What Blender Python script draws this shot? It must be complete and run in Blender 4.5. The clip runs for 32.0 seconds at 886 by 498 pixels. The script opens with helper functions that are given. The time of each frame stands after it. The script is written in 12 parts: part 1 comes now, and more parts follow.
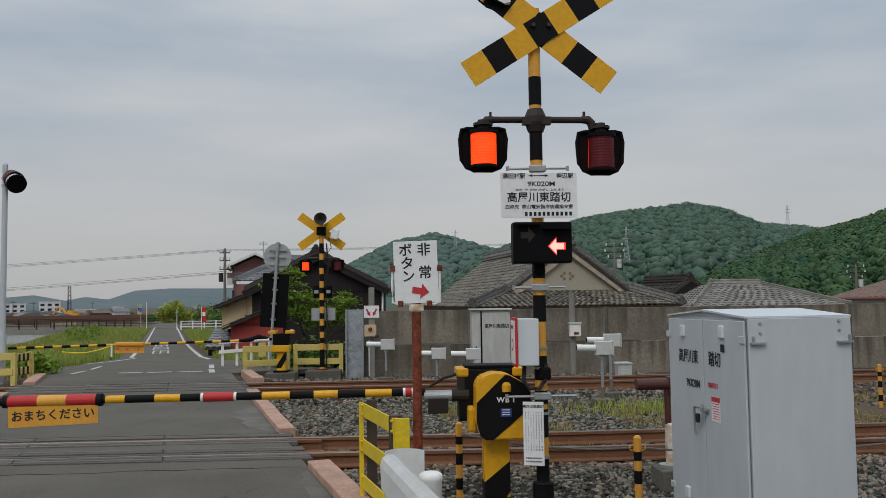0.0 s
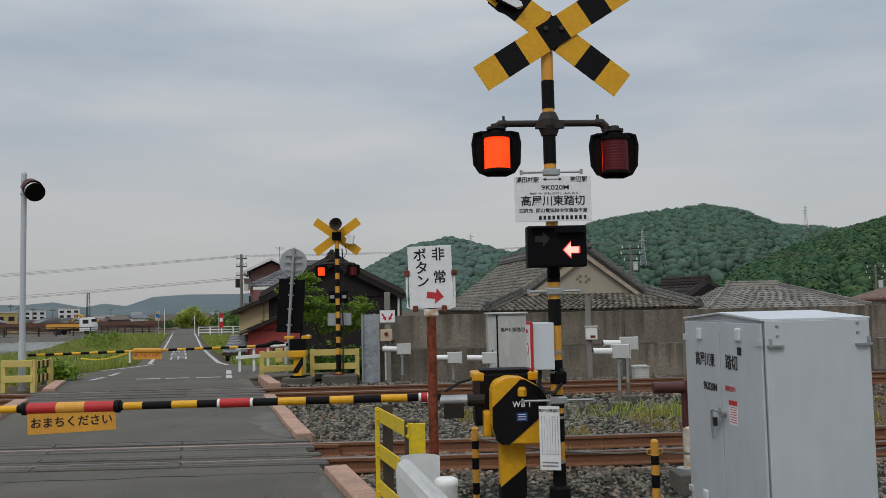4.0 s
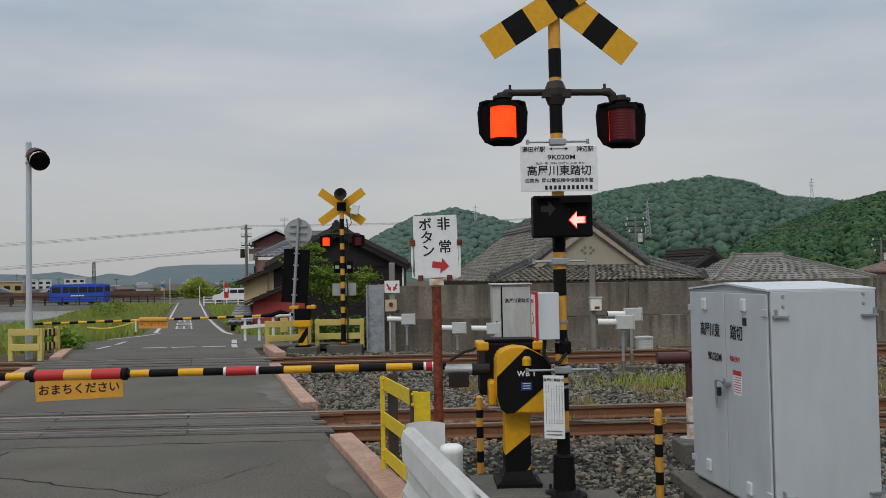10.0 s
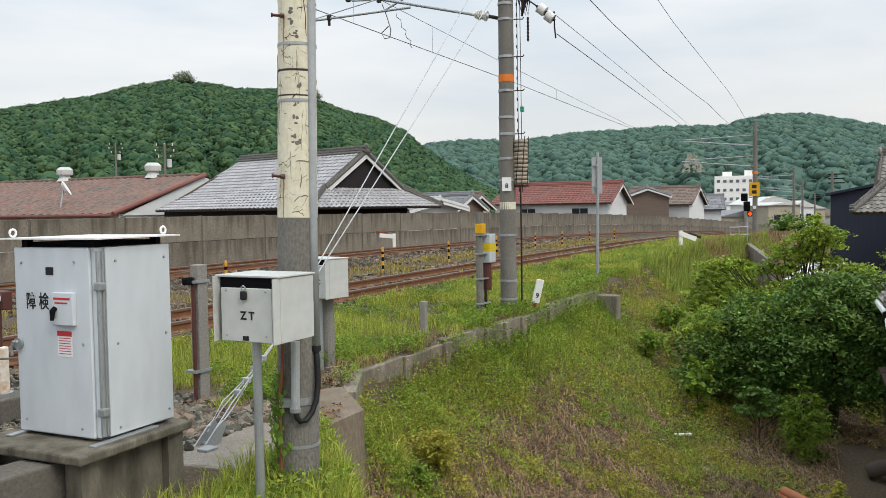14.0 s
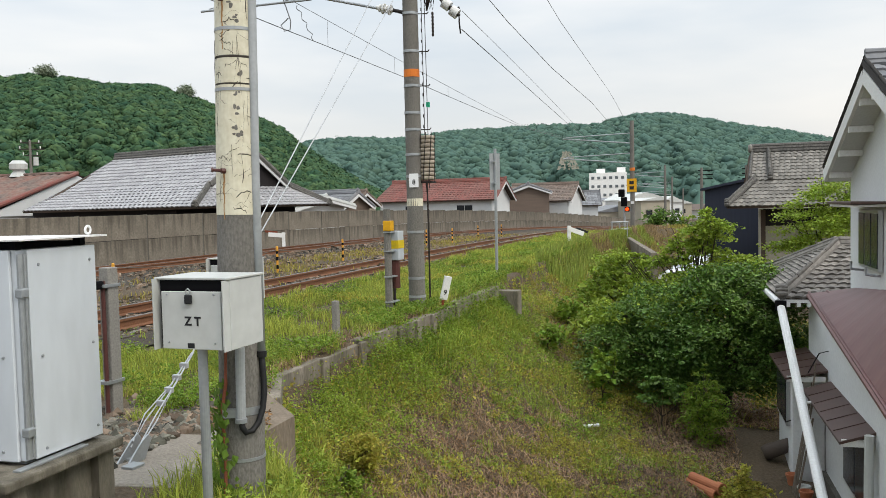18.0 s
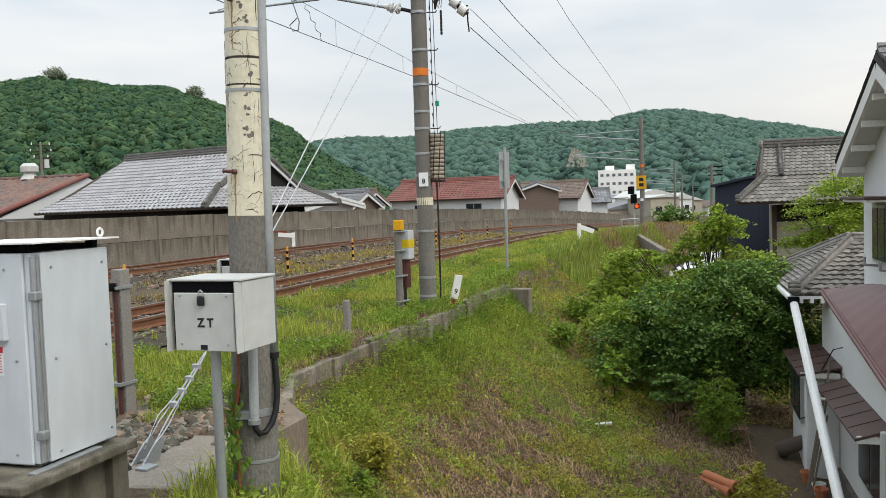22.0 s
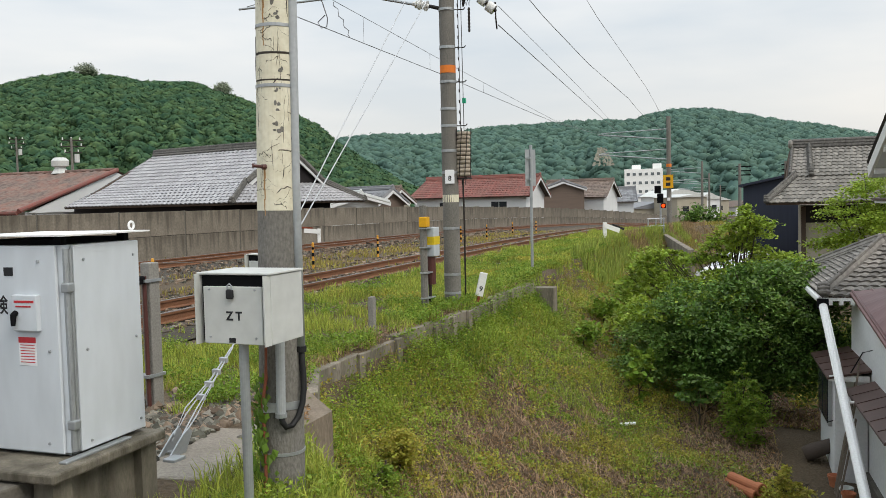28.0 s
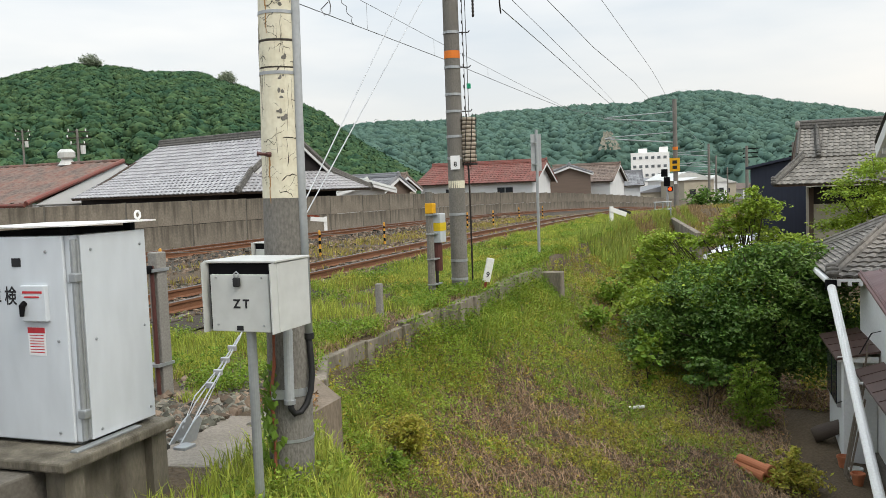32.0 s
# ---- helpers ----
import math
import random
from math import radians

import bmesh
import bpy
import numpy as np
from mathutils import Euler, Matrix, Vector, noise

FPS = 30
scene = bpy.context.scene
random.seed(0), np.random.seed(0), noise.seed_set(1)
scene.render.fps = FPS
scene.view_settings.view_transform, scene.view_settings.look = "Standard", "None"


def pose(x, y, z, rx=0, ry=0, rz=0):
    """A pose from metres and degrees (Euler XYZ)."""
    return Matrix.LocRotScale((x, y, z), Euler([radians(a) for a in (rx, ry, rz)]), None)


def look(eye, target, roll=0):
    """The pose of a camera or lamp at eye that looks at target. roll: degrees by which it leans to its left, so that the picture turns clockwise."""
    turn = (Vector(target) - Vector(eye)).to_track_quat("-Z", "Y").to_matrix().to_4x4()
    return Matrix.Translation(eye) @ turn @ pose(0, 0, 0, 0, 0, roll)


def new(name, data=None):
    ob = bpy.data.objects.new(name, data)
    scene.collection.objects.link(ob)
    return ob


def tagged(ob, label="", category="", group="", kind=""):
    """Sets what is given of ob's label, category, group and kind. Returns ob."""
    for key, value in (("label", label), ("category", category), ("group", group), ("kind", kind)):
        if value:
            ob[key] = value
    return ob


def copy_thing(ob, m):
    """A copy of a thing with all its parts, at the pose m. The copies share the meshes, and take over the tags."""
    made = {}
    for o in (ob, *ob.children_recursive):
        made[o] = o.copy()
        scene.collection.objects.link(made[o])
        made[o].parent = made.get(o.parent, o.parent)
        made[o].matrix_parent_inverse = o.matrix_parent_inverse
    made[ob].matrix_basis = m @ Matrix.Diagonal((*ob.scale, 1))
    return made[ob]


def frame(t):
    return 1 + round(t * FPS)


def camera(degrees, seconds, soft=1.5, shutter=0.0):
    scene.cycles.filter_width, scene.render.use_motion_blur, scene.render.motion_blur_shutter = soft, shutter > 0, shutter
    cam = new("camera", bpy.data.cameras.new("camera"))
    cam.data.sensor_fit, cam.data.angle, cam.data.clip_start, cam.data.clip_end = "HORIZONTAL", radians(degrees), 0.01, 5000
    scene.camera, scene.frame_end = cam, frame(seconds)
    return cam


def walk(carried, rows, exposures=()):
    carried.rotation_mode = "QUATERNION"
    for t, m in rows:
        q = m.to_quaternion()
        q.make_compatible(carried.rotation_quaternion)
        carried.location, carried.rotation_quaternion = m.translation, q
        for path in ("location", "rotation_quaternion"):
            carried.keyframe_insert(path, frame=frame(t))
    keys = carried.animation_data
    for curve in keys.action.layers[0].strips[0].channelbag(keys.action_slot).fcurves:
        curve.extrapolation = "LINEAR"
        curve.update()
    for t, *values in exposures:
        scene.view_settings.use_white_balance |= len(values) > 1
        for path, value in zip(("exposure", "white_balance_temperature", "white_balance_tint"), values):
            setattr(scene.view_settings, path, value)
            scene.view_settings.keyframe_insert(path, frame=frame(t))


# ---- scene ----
cam = camera(55.00, 32.0, soft=0.45)

# seconds, eye (x, y, z), heading to the right of +y, rise, roll
PATH = [
    (0, 0.000, 0.000, 1.581, 2.81, 3.55, -0.84),
    (0.5, 0.003, 0.006, 1.583, 2.58, 3.58, -0.90),
    (1, 0.001, 0.006, 1.579, 2.35, 3.66, -0.97),
    (1.5, -0.000, 0.003, 1.582, 2.16, 3.69, -1.02),
    (2, 0.000, -0.005, 1.582, 2.06, 3.68, -1.02),
    (2.5, -0.000, -0.003, 1.583, 2.01, 3.64, -1.12),
    (3, 0.001, -0.002, 1.582, 1.91, 3.69, -1.19),
    (3.5, 0.012, 0.001, 1.586, 1.77, 3.84, -1.33),
    (5.5, 0.004, -0.007, 1.585, 1.58, 3.58, -0.87),
    (6, 0.005, -0.007, 1.581, 1.37, 3.30, -0.92),
    (6.5, 0.002, -0.009, 1.578, 1.16, 3.10, -1.11),
    (7, 0.005, 0.001, 1.577, 1.09, 2.82, -1.11),
    (7.5, 0.007, 0.001, 1.579, 1.11, 2.57, -1.17),
    (8, 0.011, 0.005, 1.576, 1.04, 2.43, -1.22),
    (8.5, 0.006, 0.004, 1.577, 1.03, 2.30, -1.15),
    (9, 0.000, 0.002, 1.574, 0.98, 2.26, -1.08),
    (9.5, -0.001, 0.005, 1.577, 0.94, 2.12, -1.06),
    (10, 0.003, 0.006, 1.575, 1.42, 1.90, -1.05),
    (10.5, 0.004, 0.005, 1.577, 2.97, 1.66, -0.94),
    (11, 0.029, 0.004, 1.575, 8.15, 1.23, -0.29),
    (11.5, 0.117, -0.006, 1.572, 18.10, 0.87, -0.19),
    (12, 0.197, 0.027, 1.552, 30.01, 0.53, -0.25),
    (12.3, 0.191, 0.057, 1.553, 37.43, 0.02, -0.16),
    (12.5, 0.183, 0.097, 1.551, 42.34, -0.66, -0.18),
    (13, 0.174, 0.208, 1.520, 50.55, -2.21, -0.74),
    (13.5, 0.212, 0.377, 1.487, 56.10, -2.58, -0.63),
    (14, 0.231, 0.592, 1.502, 60.59, -2.73, -0.89),
    (14.5, 0.180, 0.775, 1.516, 64.36, -1.80, -1.14),
    (15, 0.203, 0.878, 1.510, 67.05, -1.78, -1.68),
    (15.5, 0.227, 0.947, 1.499, 68.43, -2.13, -2.05),
    (17.5, 0.218, 1.057, 1.494, 69.00, -3.14, -1.29),
    (18, 0.220, 1.062, 1.494, 68.57, -3.04, -1.40),
    (18.5, 0.214, 1.063, 1.495, 68.19, -3.02, -1.45),
    (19, 0.204, 1.062, 1.495, 68.01, -2.96, -1.46),
    (19.5, 0.205, 1.064, 1.496, 67.98, -2.98, -1.48),
    (20, 0.207, 1.066, 1.493, 67.80, -3.06, -1.56),
    (20.5, 0.209, 1.067, 1.493, 67.82, -3.04, -1.68),
    (21, 0.222, 1.076, 1.497, 67.82, -2.94, -1.76),
    (21.5, 0.228, 1.082, 1.496, 67.83, -2.95, -1.86),
    (22, 0.235, 1.086, 1.497, 67.94, -3.11, -1.91),
    (22.5, 0.235, 1.083, 1.497, 67.82, -3.21, -2.01),
    (23, 0.245, 1.091, 1.495, 67.70, -3.26, -2.00),
    (23.5, 0.245, 1.091, 1.494, 67.33, -3.14, -1.97),
    (24, 0.244, 1.098, 1.493, 66.95, -2.93, -2.00),
    (24.5, 0.235, 1.095, 1.494, 66.74, -2.89, -1.96),
    (25, 0.228, 1.094, 1.497, 66.61, -2.90, -1.94),
    (25.5, 0.224, 1.092, 1.496, 66.64, -3.00, -1.87),
    (27.5, 0.223, 1.100, 1.494, 66.31, -3.00, -1.38),
    (28, 0.223, 1.098, 1.491, 66.29, -3.22, -1.38),
    (28.5, 0.231, 1.101, 1.488, 66.29, -3.56, -1.38),
    (29, 0.239, 1.106, 1.490, 66.42, -3.93, -1.35),
    (29.5, 0.233, 1.106, 1.483, 66.44, -4.12, -1.45),
    (30, 0.231, 1.103, 1.479, 66.36, -4.26, -1.52),
    (30.5, 0.238, 1.110, 1.482, 66.24, -4.37, -1.66),
    (31, 0.233, 1.106, 1.481, 66.06, -4.36, -1.87),
    (31.5, 0.223, 1.099, 1.482, 65.90, -4.25, -2.01),
    (32, 0.226, 1.094, 1.484, 65.80, -4.11, -2.17),
]


def heading(x, y, z, az, up, roll):
    a, u = radians(az), radians(up)
    way = Vector((math.sin(a) * math.cos(u), math.cos(a) * math.cos(u), math.sin(u)))
    return look((x, y, z), Vector((x, y, z)) + way, roll)


EXPOSURES = [(0, -0.16, 6700, 9), (3, -0.15, 6700, 9), (6, -0.17, 6700, 9), (7, -0.27, 6700, 9), (8, -0.23, 6700, 9), (9, -0.13, 6700, 9), (10.5, -0.09, 6700, 9), (11, -0.02, 6720, 9), (12, -0.01, 6750, 9), (13, 0.33, 6850, 9), (14, 0.67, 6950, 9), (15, 0.46, 6950, 9), (17.5, 0.7, 7000, 9), (18, 0.7, 7000, 9), (19, 0.59, 7000, 9), (20, 0.68, 7000, 9), (22, 0.67, 7000, 9), (23, 0.71, 7010, 9), (25, 0.60, 7030, 9), (28, 0.63, 7050, 9), (29, 0.73, 7060, 9), (32, 0.76, 7100, 9)]
walk(cam, [(t, heading(*row)) for t, *row in PATH], EXPOSURES)

# ---- sky, sun and exposure ----
world = bpy.data.worlds.new("overcast_sky")
scene.world = world
world.use_nodes = True
wn, wl = world.node_tree.nodes, world.node_tree.links
wn.clear()
w_out = wn.new("ShaderNodeOutputWorld")
w_bg = wn.new("ShaderNodeBackground")
w_sky = wn.new("ShaderNodeTexSky")
w_sky.sky_type, w_sky.sun_disc = "NISHITA", False
w_sky.sun_elevation, w_sky.sun_rotation = radians(48), radians(200)
w_sky.air_density, w_sky.dust_density = 1.0, 3.0
w_gain = wn.new("ShaderNodeMix")
w_gain.data_type, w_gain.blend_type = "RGBA", "MULTIPLY"
w_gain.inputs["Factor"].default_value = 1.0
w_gain.inputs["B"].default_value = (0.10, 0.10, 0.10, 1)
wl.new(w_sky.outputs["Color"], w_gain.inputs["A"])
w_co = wn.new("ShaderNodeTexCoord")
w_map = wn.new("ShaderNodeMapping")
w_map.inputs["Scale"].default_value = (1.1, 1.1, 5.0)
w_map.inputs["Rotation"].default_value = (0.18, 0.05, 0.4)
wl.new(w_co.outputs["Generated"], w_map.inputs["Vector"])
w_noise = wn.new("ShaderNodeTexNoise")
w_noise.inputs["Scale"].default_value = 1.7
w_noise.inputs["Detail"].default_value = 5.0
w_noise.inputs["Roughness"].default_value = 0.5
wl.new(w_map.outputs["Vector"], w_noise.inputs["Vector"])
w_ramp = wn.new("ShaderNodeValToRGB")
w_ramp.color_ramp.elements[0].position, w_ramp.color_ramp.elements[0].color = 0.36, (0.415, 0.52, 0.645, 1)
w_ramp.color_ramp.elements[1].position, w_ramp.color_ramp.elements[1].color = 0.64, (0.72, 0.755, 0.805, 1)
wl.new(w_noise.outputs["Fac"], w_ramp.inputs["Fac"])
# the cloud sheet is warmer and a little duller towards the horizon
w_sep = wn.new("ShaderNodeSeparateXYZ")
wl.new(w_co.outputs["Generated"], w_sep.inputs["Vector"])
w_low = wn.new("ShaderNodeMapRange")
w_low.inputs["From Min"].default_value, w_low.inputs["From Max"].default_value = 0.02, 0.32
w_low.inputs["To Min"].default_value, w_low.inputs["To Max"].default_value = 0.8, 0.0
wl.new(w_sep.outputs["Z"], w_low.inputs["Value"])
w_haze = wn.new("ShaderNodeMix")
w_haze.data_type = "RGBA"
w_haze.inputs["B"].default_value = (0.585, 0.58, 0.59, 1)
wl.new(w_low.outputs["Result"], w_haze.inputs["Factor"])
wl.new(w_ramp.outputs["Color"], w_haze.inputs["A"])
w_mix = wn.new("ShaderNodeMix")
w_mix.data_type = "RGBA"
w_mix.inputs["Factor"].default_value = 0.85
wl.new(w_gain.outputs["Result"], w_mix.inputs["A"])
wl.new(w_haze.outputs["Result"], w_mix.inputs["B"])
wl.new(w_mix.outputs["Result"], w_bg.inputs["Color"])
# an overcast sky is brightest overhead
w_top = wn.new("ShaderNodeMapRange")
w_top.interpolation_type = "SMOOTHSTEP"
w_top.inputs["From Min"].default_value, w_top.inputs["From Max"].default_value = 0.3, 0.95
w_top.inputs["To Min"].default_value, w_top.inputs["To Max"].default_value = 0.95, 2.05
wl.new(w_sep.outputs["Z"], w_top.inputs["Value"])
wl.new(w_top.outputs["Result"], w_bg.inputs["Strength"])
wl.new(w_bg.outputs["Background"], w_out.inputs["Surface"])

sun_data = bpy.data.lights.new("sun", "SUN")
sun_data.energy, sun_data.angle, sun_data.color = 0.9, radians(25), (1.0, 0.97, 0.92)
sun = new("sun", sun_data)
sun.matrix_world = look((0, 0, 60), Vector((0, 0, 60)) + Vector((0.25, 0.62, -0.74)))

# ---- materials ----
def material(name, base, second=None, rough=0.7, metal=0.0, scale=3.0, fine=40.0, bump=0.15, spread=0.5, third=None, grain=(1, 1, 1), island=0.0, emit=0.0, spec=0.3, dist=0.01, leaf=0.0, hue=0.0):
    """A surface of two or three colours, broken up by coarse and by fine noise, with fine relief."""
    m = bpy.data.materials.new(name)
    m.use_nodes = True
    nt = m.node_tree
    n, l = nt.nodes, nt.links
    p = n["Principled BSDF"]
    p.inputs["Roughness"].default_value, p.inputs["Metallic"].default_value = rough, metal
    p.inputs["Specular IOR Level"].default_value = spec
    second = second or tuple(c * 0.8 for c in base)
    co = n.new("ShaderNodeTexCoord")
    mp = n.new("ShaderNodeMapping")
    mp.inputs["Scale"].default_value = grain
    l.new(co.outputs["Object"], mp.inputs["Vector"])
    a = n.new("ShaderNodeTexNoise")
    a.inputs["Scale"].default_value, a.inputs["Detail"].default_value = scale, 6.0
    b = n.new("ShaderNodeTexNoise")
    b.inputs["Scale"].default_value, b.inputs["Detail"].default_value = fine, 4.0
    l.new(mp.outputs["Vector"], a.inputs["Vector"])
    l.new(mp.outputs["Vector"], b.inputs["Vector"])
    r = n.new("ShaderNodeMapRange")
    r.inputs["From Min"].default_value, r.inputs["From Max"].default_value = 0.5 - spread / 2, 0.5 + spread / 2
    l.new(a.outputs["Fac"], r.inputs["Value"])
    mix = n.new("ShaderNodeMix")
    mix.data_type = "RGBA"
    mix.inputs["A"].default_value, mix.inputs["B"].default_value = (*base, 1), (*second, 1)
    l.new(r.outputs["Result"], mix.inputs["Factor"])
    colour = mix.outputs["Result"]
    r2 = n.new("ShaderNodeMapRange")
    r2.inputs["From Min"].default_value, r2.inputs["From Max"].default_value = 0.35, 0.7
    l.new(b.outputs["Fac"], r2.inputs["Value"])
    mix2 = n.new("ShaderNodeMix")
    mix2.data_type = "RGBA"
    mix2.inputs["B"].default_value = (*(third or tuple(c * 0.72 for c in second)), 1)
    f2 = n.new("ShaderNodeMath")
    f2.operation = "MULTIPLY"
    f2.inputs[1].default_value = 0.6 if third else 0.3
    l.new(r2.outputs["Result"], f2.inputs[0])
    l.new(f2.outputs["Value"], mix2.inputs["Factor"])
    l.new(colour, mix2.inputs["A"])
    colour = mix2.outputs["Result"]
    if island:
        g = n.new("ShaderNodeNewGeometry")
        o = n.new("ShaderNodeObjectInfo")
        s = n.new("ShaderNodeMath")
        s.operation = "ADD"
        l.new(g.outputs["Random Per Island"], s.inputs[0])
        l.new(o.outputs["Random"], s.inputs[1])
        fr = n.new("ShaderNodeMath")
        fr.operation = "FRACT"
        l.new(s.outputs["Value"], fr.inputs[0])
        mr = n.new("ShaderNodeMapRange")
        mr.inputs["To Min"].default_value, mr.inputs["To Max"].default_value = 1 - island, 1 + island
        l.new(fr.outputs["Value"], mr.inputs["Value"])
        hs = n.new("ShaderNodeHueSaturation")
        l.new(mr.outputs["Result"], hs.inputs["Value"])
        if hue:
            hr = n.new("ShaderNodeMapRange")
            hr.inputs["To Min"].default_value, hr.inputs["To Max"].default_value = 0.5 + hue, 0.5 - hue
            h7 = n.new("ShaderNodeMath")
            h7.operation = "MULTIPLY"
            h7.inputs[1].default_value = 7.3
            hf = n.new("ShaderNodeMath")
            hf.operation = "FRACT"
            l.new(fr.outputs["Value"], h7.inputs[0])
            l.new(h7.outputs["Value"], hf.inputs[0])
            l.new(hf.outputs["Value"], hr.inputs["Value"])
            l.new(hr.outputs["Result"], hs.inputs["Hue"])
        l.new(colour, hs.inputs["Color"])
        colour = hs.outputs["Color"]
    l.new(colour, p.inputs["Base Color"])
    if bump:
        bp = n.new("ShaderNodeBump")
        bp.inputs["Strength"].default_value, bp.inputs["Distance"].default_value = bump, dist
        l.new(b.outputs["Fac"], bp.inputs["Height"])
        l.new(bp.outputs["Normal"], p.inputs["Normal"])
    if leaf:
        tr = n.new("ShaderNodeBsdfTranslucent")
        ms = n.new("ShaderNodeMixShader")
        ms.inputs["Fac"].default_value = leaf
        l.new(colour, tr.inputs["Color"])
        l.new(p.outputs["BSDF"], ms.inputs[1])
        l.new(tr.outputs["BSDF"], ms.inputs[2])
        l.new(ms.outputs["Shader"], n["Material Output"].inputs["Surface"])
    if emit:
        p.inputs["Emission Color"].default_value = (*base, 1)
        p.inputs["Emission Strength"].default_value = emit
    return m


M = {}
M["asphalt"] = material("asphalt", (0.054, 0.048, 0.040), (0.094, 0.084, 0.069), 0.9, scale=0.9, fine=55, bump=1.0, third=(0.18, 0.162, 0.134), spec=0.3, spread=0.35)
M["asphalt_patch"] = material("asphalt_patch", (0.045, 0.045, 0.047), (0.06, 0.06, 0.061), 0.9, scale=0.9, fine=140, bump=0.4, third=(0.10, 0.10, 0.10))
M["concrete"] = material("concrete", (0.30, 0.285, 0.26), (0.20, 0.19, 0.17), 0.9, scale=1.2, fine=60, bump=0.3, third=(0.13, 0.12, 0.105))
M["concrete_dark"] = material("concrete_dark", (0.115, 0.104, 0.088), (0.06, 0.054, 0.045), 0.92, scale=2.2, fine=40, bump=0.5, third=(0.17, 0.157, 0.134), spread=0.35)
def panel_surface():
    """Weathered precast concrete: blotches, and dark runs that come down from the top edge."""
    m = material("weathered_panel", (0.245, 0.212, 0.17), (0.165, 0.14, 0.11), 0.92, scale=1.6, fine=14.0, bump=0.25, third=(0.10, 0.09, 0.073), island=0.15, spread=0.4)
    n, l = m.node_tree.nodes, m.node_tree.links
    p = n["Principled BSDF"]
    mp = next(q for q in n if q.type == "MAPPING")
    oi = n.new("ShaderNodeObjectInfo")
    sc = n.new("ShaderNodeVectorMath")
    sc.operation = "SCALE"
    sc.inputs[0].default_value = (61.0, 0.0, 17.0)
    l.new(oi.outputs["Random"], sc.inputs["Scale"])
    l.new(sc.outputs["Vector"], mp.inputs["Location"])
    st = n.new("ShaderNodeMapping")
    st.inputs["Scale"].default_value = (1, 1, 0.07)
    l.new(mp.outputs["Vector"], st.inputs["Vector"])
    ns = n.new("ShaderNodeTexNoise")
    ns.inputs["Scale"].default_value, ns.inputs["Detail"].default_value = 4.5, 5.0
    l.new(st.outputs["Vector"], ns.inputs["Vector"])
    tc = next(q for q in n if q.type == "TEX_COORD")
    xyz = n.new("ShaderNodeSeparateXYZ")
    l.new(tc.outputs["Object"], xyz.inputs["Vector"])
    top = n.new("ShaderNodeMapRange")
    top.inputs["From Min"].default_value, top.inputs["From Max"].default_value = 0.0, 0.85
    top.inputs["To Min"].default_value, top.inputs["To Max"].default_value = 0.60, 0.36
    l.new(xyz.outputs["Z"], top.inputs["Value"])
    sub = n.new("ShaderNodeMath")
    sub.operation = "SUBTRACT"
    l.new(ns.outputs["Fac"], sub.inputs[0])
    l.new(top.outputs["Result"], sub.inputs[1])
    f = n.new("ShaderNodeMapRange")
    f.inputs["From Max"].default_value, f.inputs["To Max"].default_value = 0.22, 0.75
    l.new(sub.outputs["Value"], f.inputs["Value"])
    mx = n.new("ShaderNodeMix")
    mx.data_type = "RGBA"
    mx.inputs["B"].default_value = (0.062, 0.054, 0.042, 1)
    l.new(p.inputs["Base Color"].links[0].from_socket, mx.inputs["A"])
    l.new(f.outputs["Result"], mx.inputs["Factor"])
    l.new(mx.outputs["Result"], p.inputs["Base Color"])
    return m


M["panel"] = panel_surface()
M["soil"] = material("grassy_soil", (0.050, 0.036, 0.022), (0.084, 0.060, 0.037), 0.95, scale=0.9, fine=26, bump=0.9, third=(0.14, 0.104, 0.066), dist=0.03, spread=0.4)
M["gravel"] = material("gravel_bed", (0.082, 0.068, 0.052), (0.052, 0.043, 0.033), 0.95, scale=0.8, fine=28, bump=0.9, third=(0.026, 0.021, 0.016), dist=0.04)
# near-black bed colour that paints the shade between the near stones
M["gravel_shade"] = material("painted_shade_between_stones", (0.034, 0.030, 0.025), (0.022, 0.019, 0.016), 0.95, scale=0.8, fine=28, bump=0.9, third=(0.014, 0.012, 0.010), dist=0.04)
M["stone"] = material("ballast_stone", (0.180, 0.172, 0.142), (0.085, 0.080, 0.064), 0.95, scale=7, fine=60, bump=0.4, island=0.8, spec=0.2, hue=0.02)
M["stone_brown"] = material("rusty_ballast_stone", (0.24, 0.178, 0.13), (0.15, 0.112, 0.083), 0.95, scale=7, fine=60, bump=0.3, island=0.6, spec=0.2)
M["rail"] = material("rusty_rail", (0.20, 0.085, 0.042), (0.125, 0.055, 0.03), 0.75, 0.1, scale=4, fine=50, bump=0.2, third=(0.24, 0.12, 0.065))
M["railhead"] = material("worn_railhead", (0.20, 0.17, 0.15), (0.14, 0.10, 0.085), 0.4, 0.8, scale=3, fine=30, bump=0.05)
M["sleeper"] = material("sleeper_wood", (0.085, 0.065, 0.05), (0.06, 0.047, 0.04), 0.9, scale=2, fine=20, bump=0.4, grain=(6, 0.6, 3))
M["grass"] = material("grass_blade", (0.28, 0.265, 0.05), (0.36, 0.31, 0.07), 0.7, scale=0.5, fine=4, bump=0, island=0.4, third=(0.26, 0.20, 0.07), leaf=0.3, hue=0.012, spec=0.2)
M["drygrass"] = material("dry_grass", (0.34, 0.255, 0.13), (0.24, 0.165, 0.085), 0.8, scale=1, fine=5, bump=0, island=0.35, spec=0.2, leaf=0.2)
M["weed"] = material("weed_leaf", (0.31, 0.30, 0.048), (0.41, 0.36, 0.065), 0.6, scale=0.8, fine=6, bump=0, island=0.4, leaf=0.4, hue=0.03, spec=0.2)
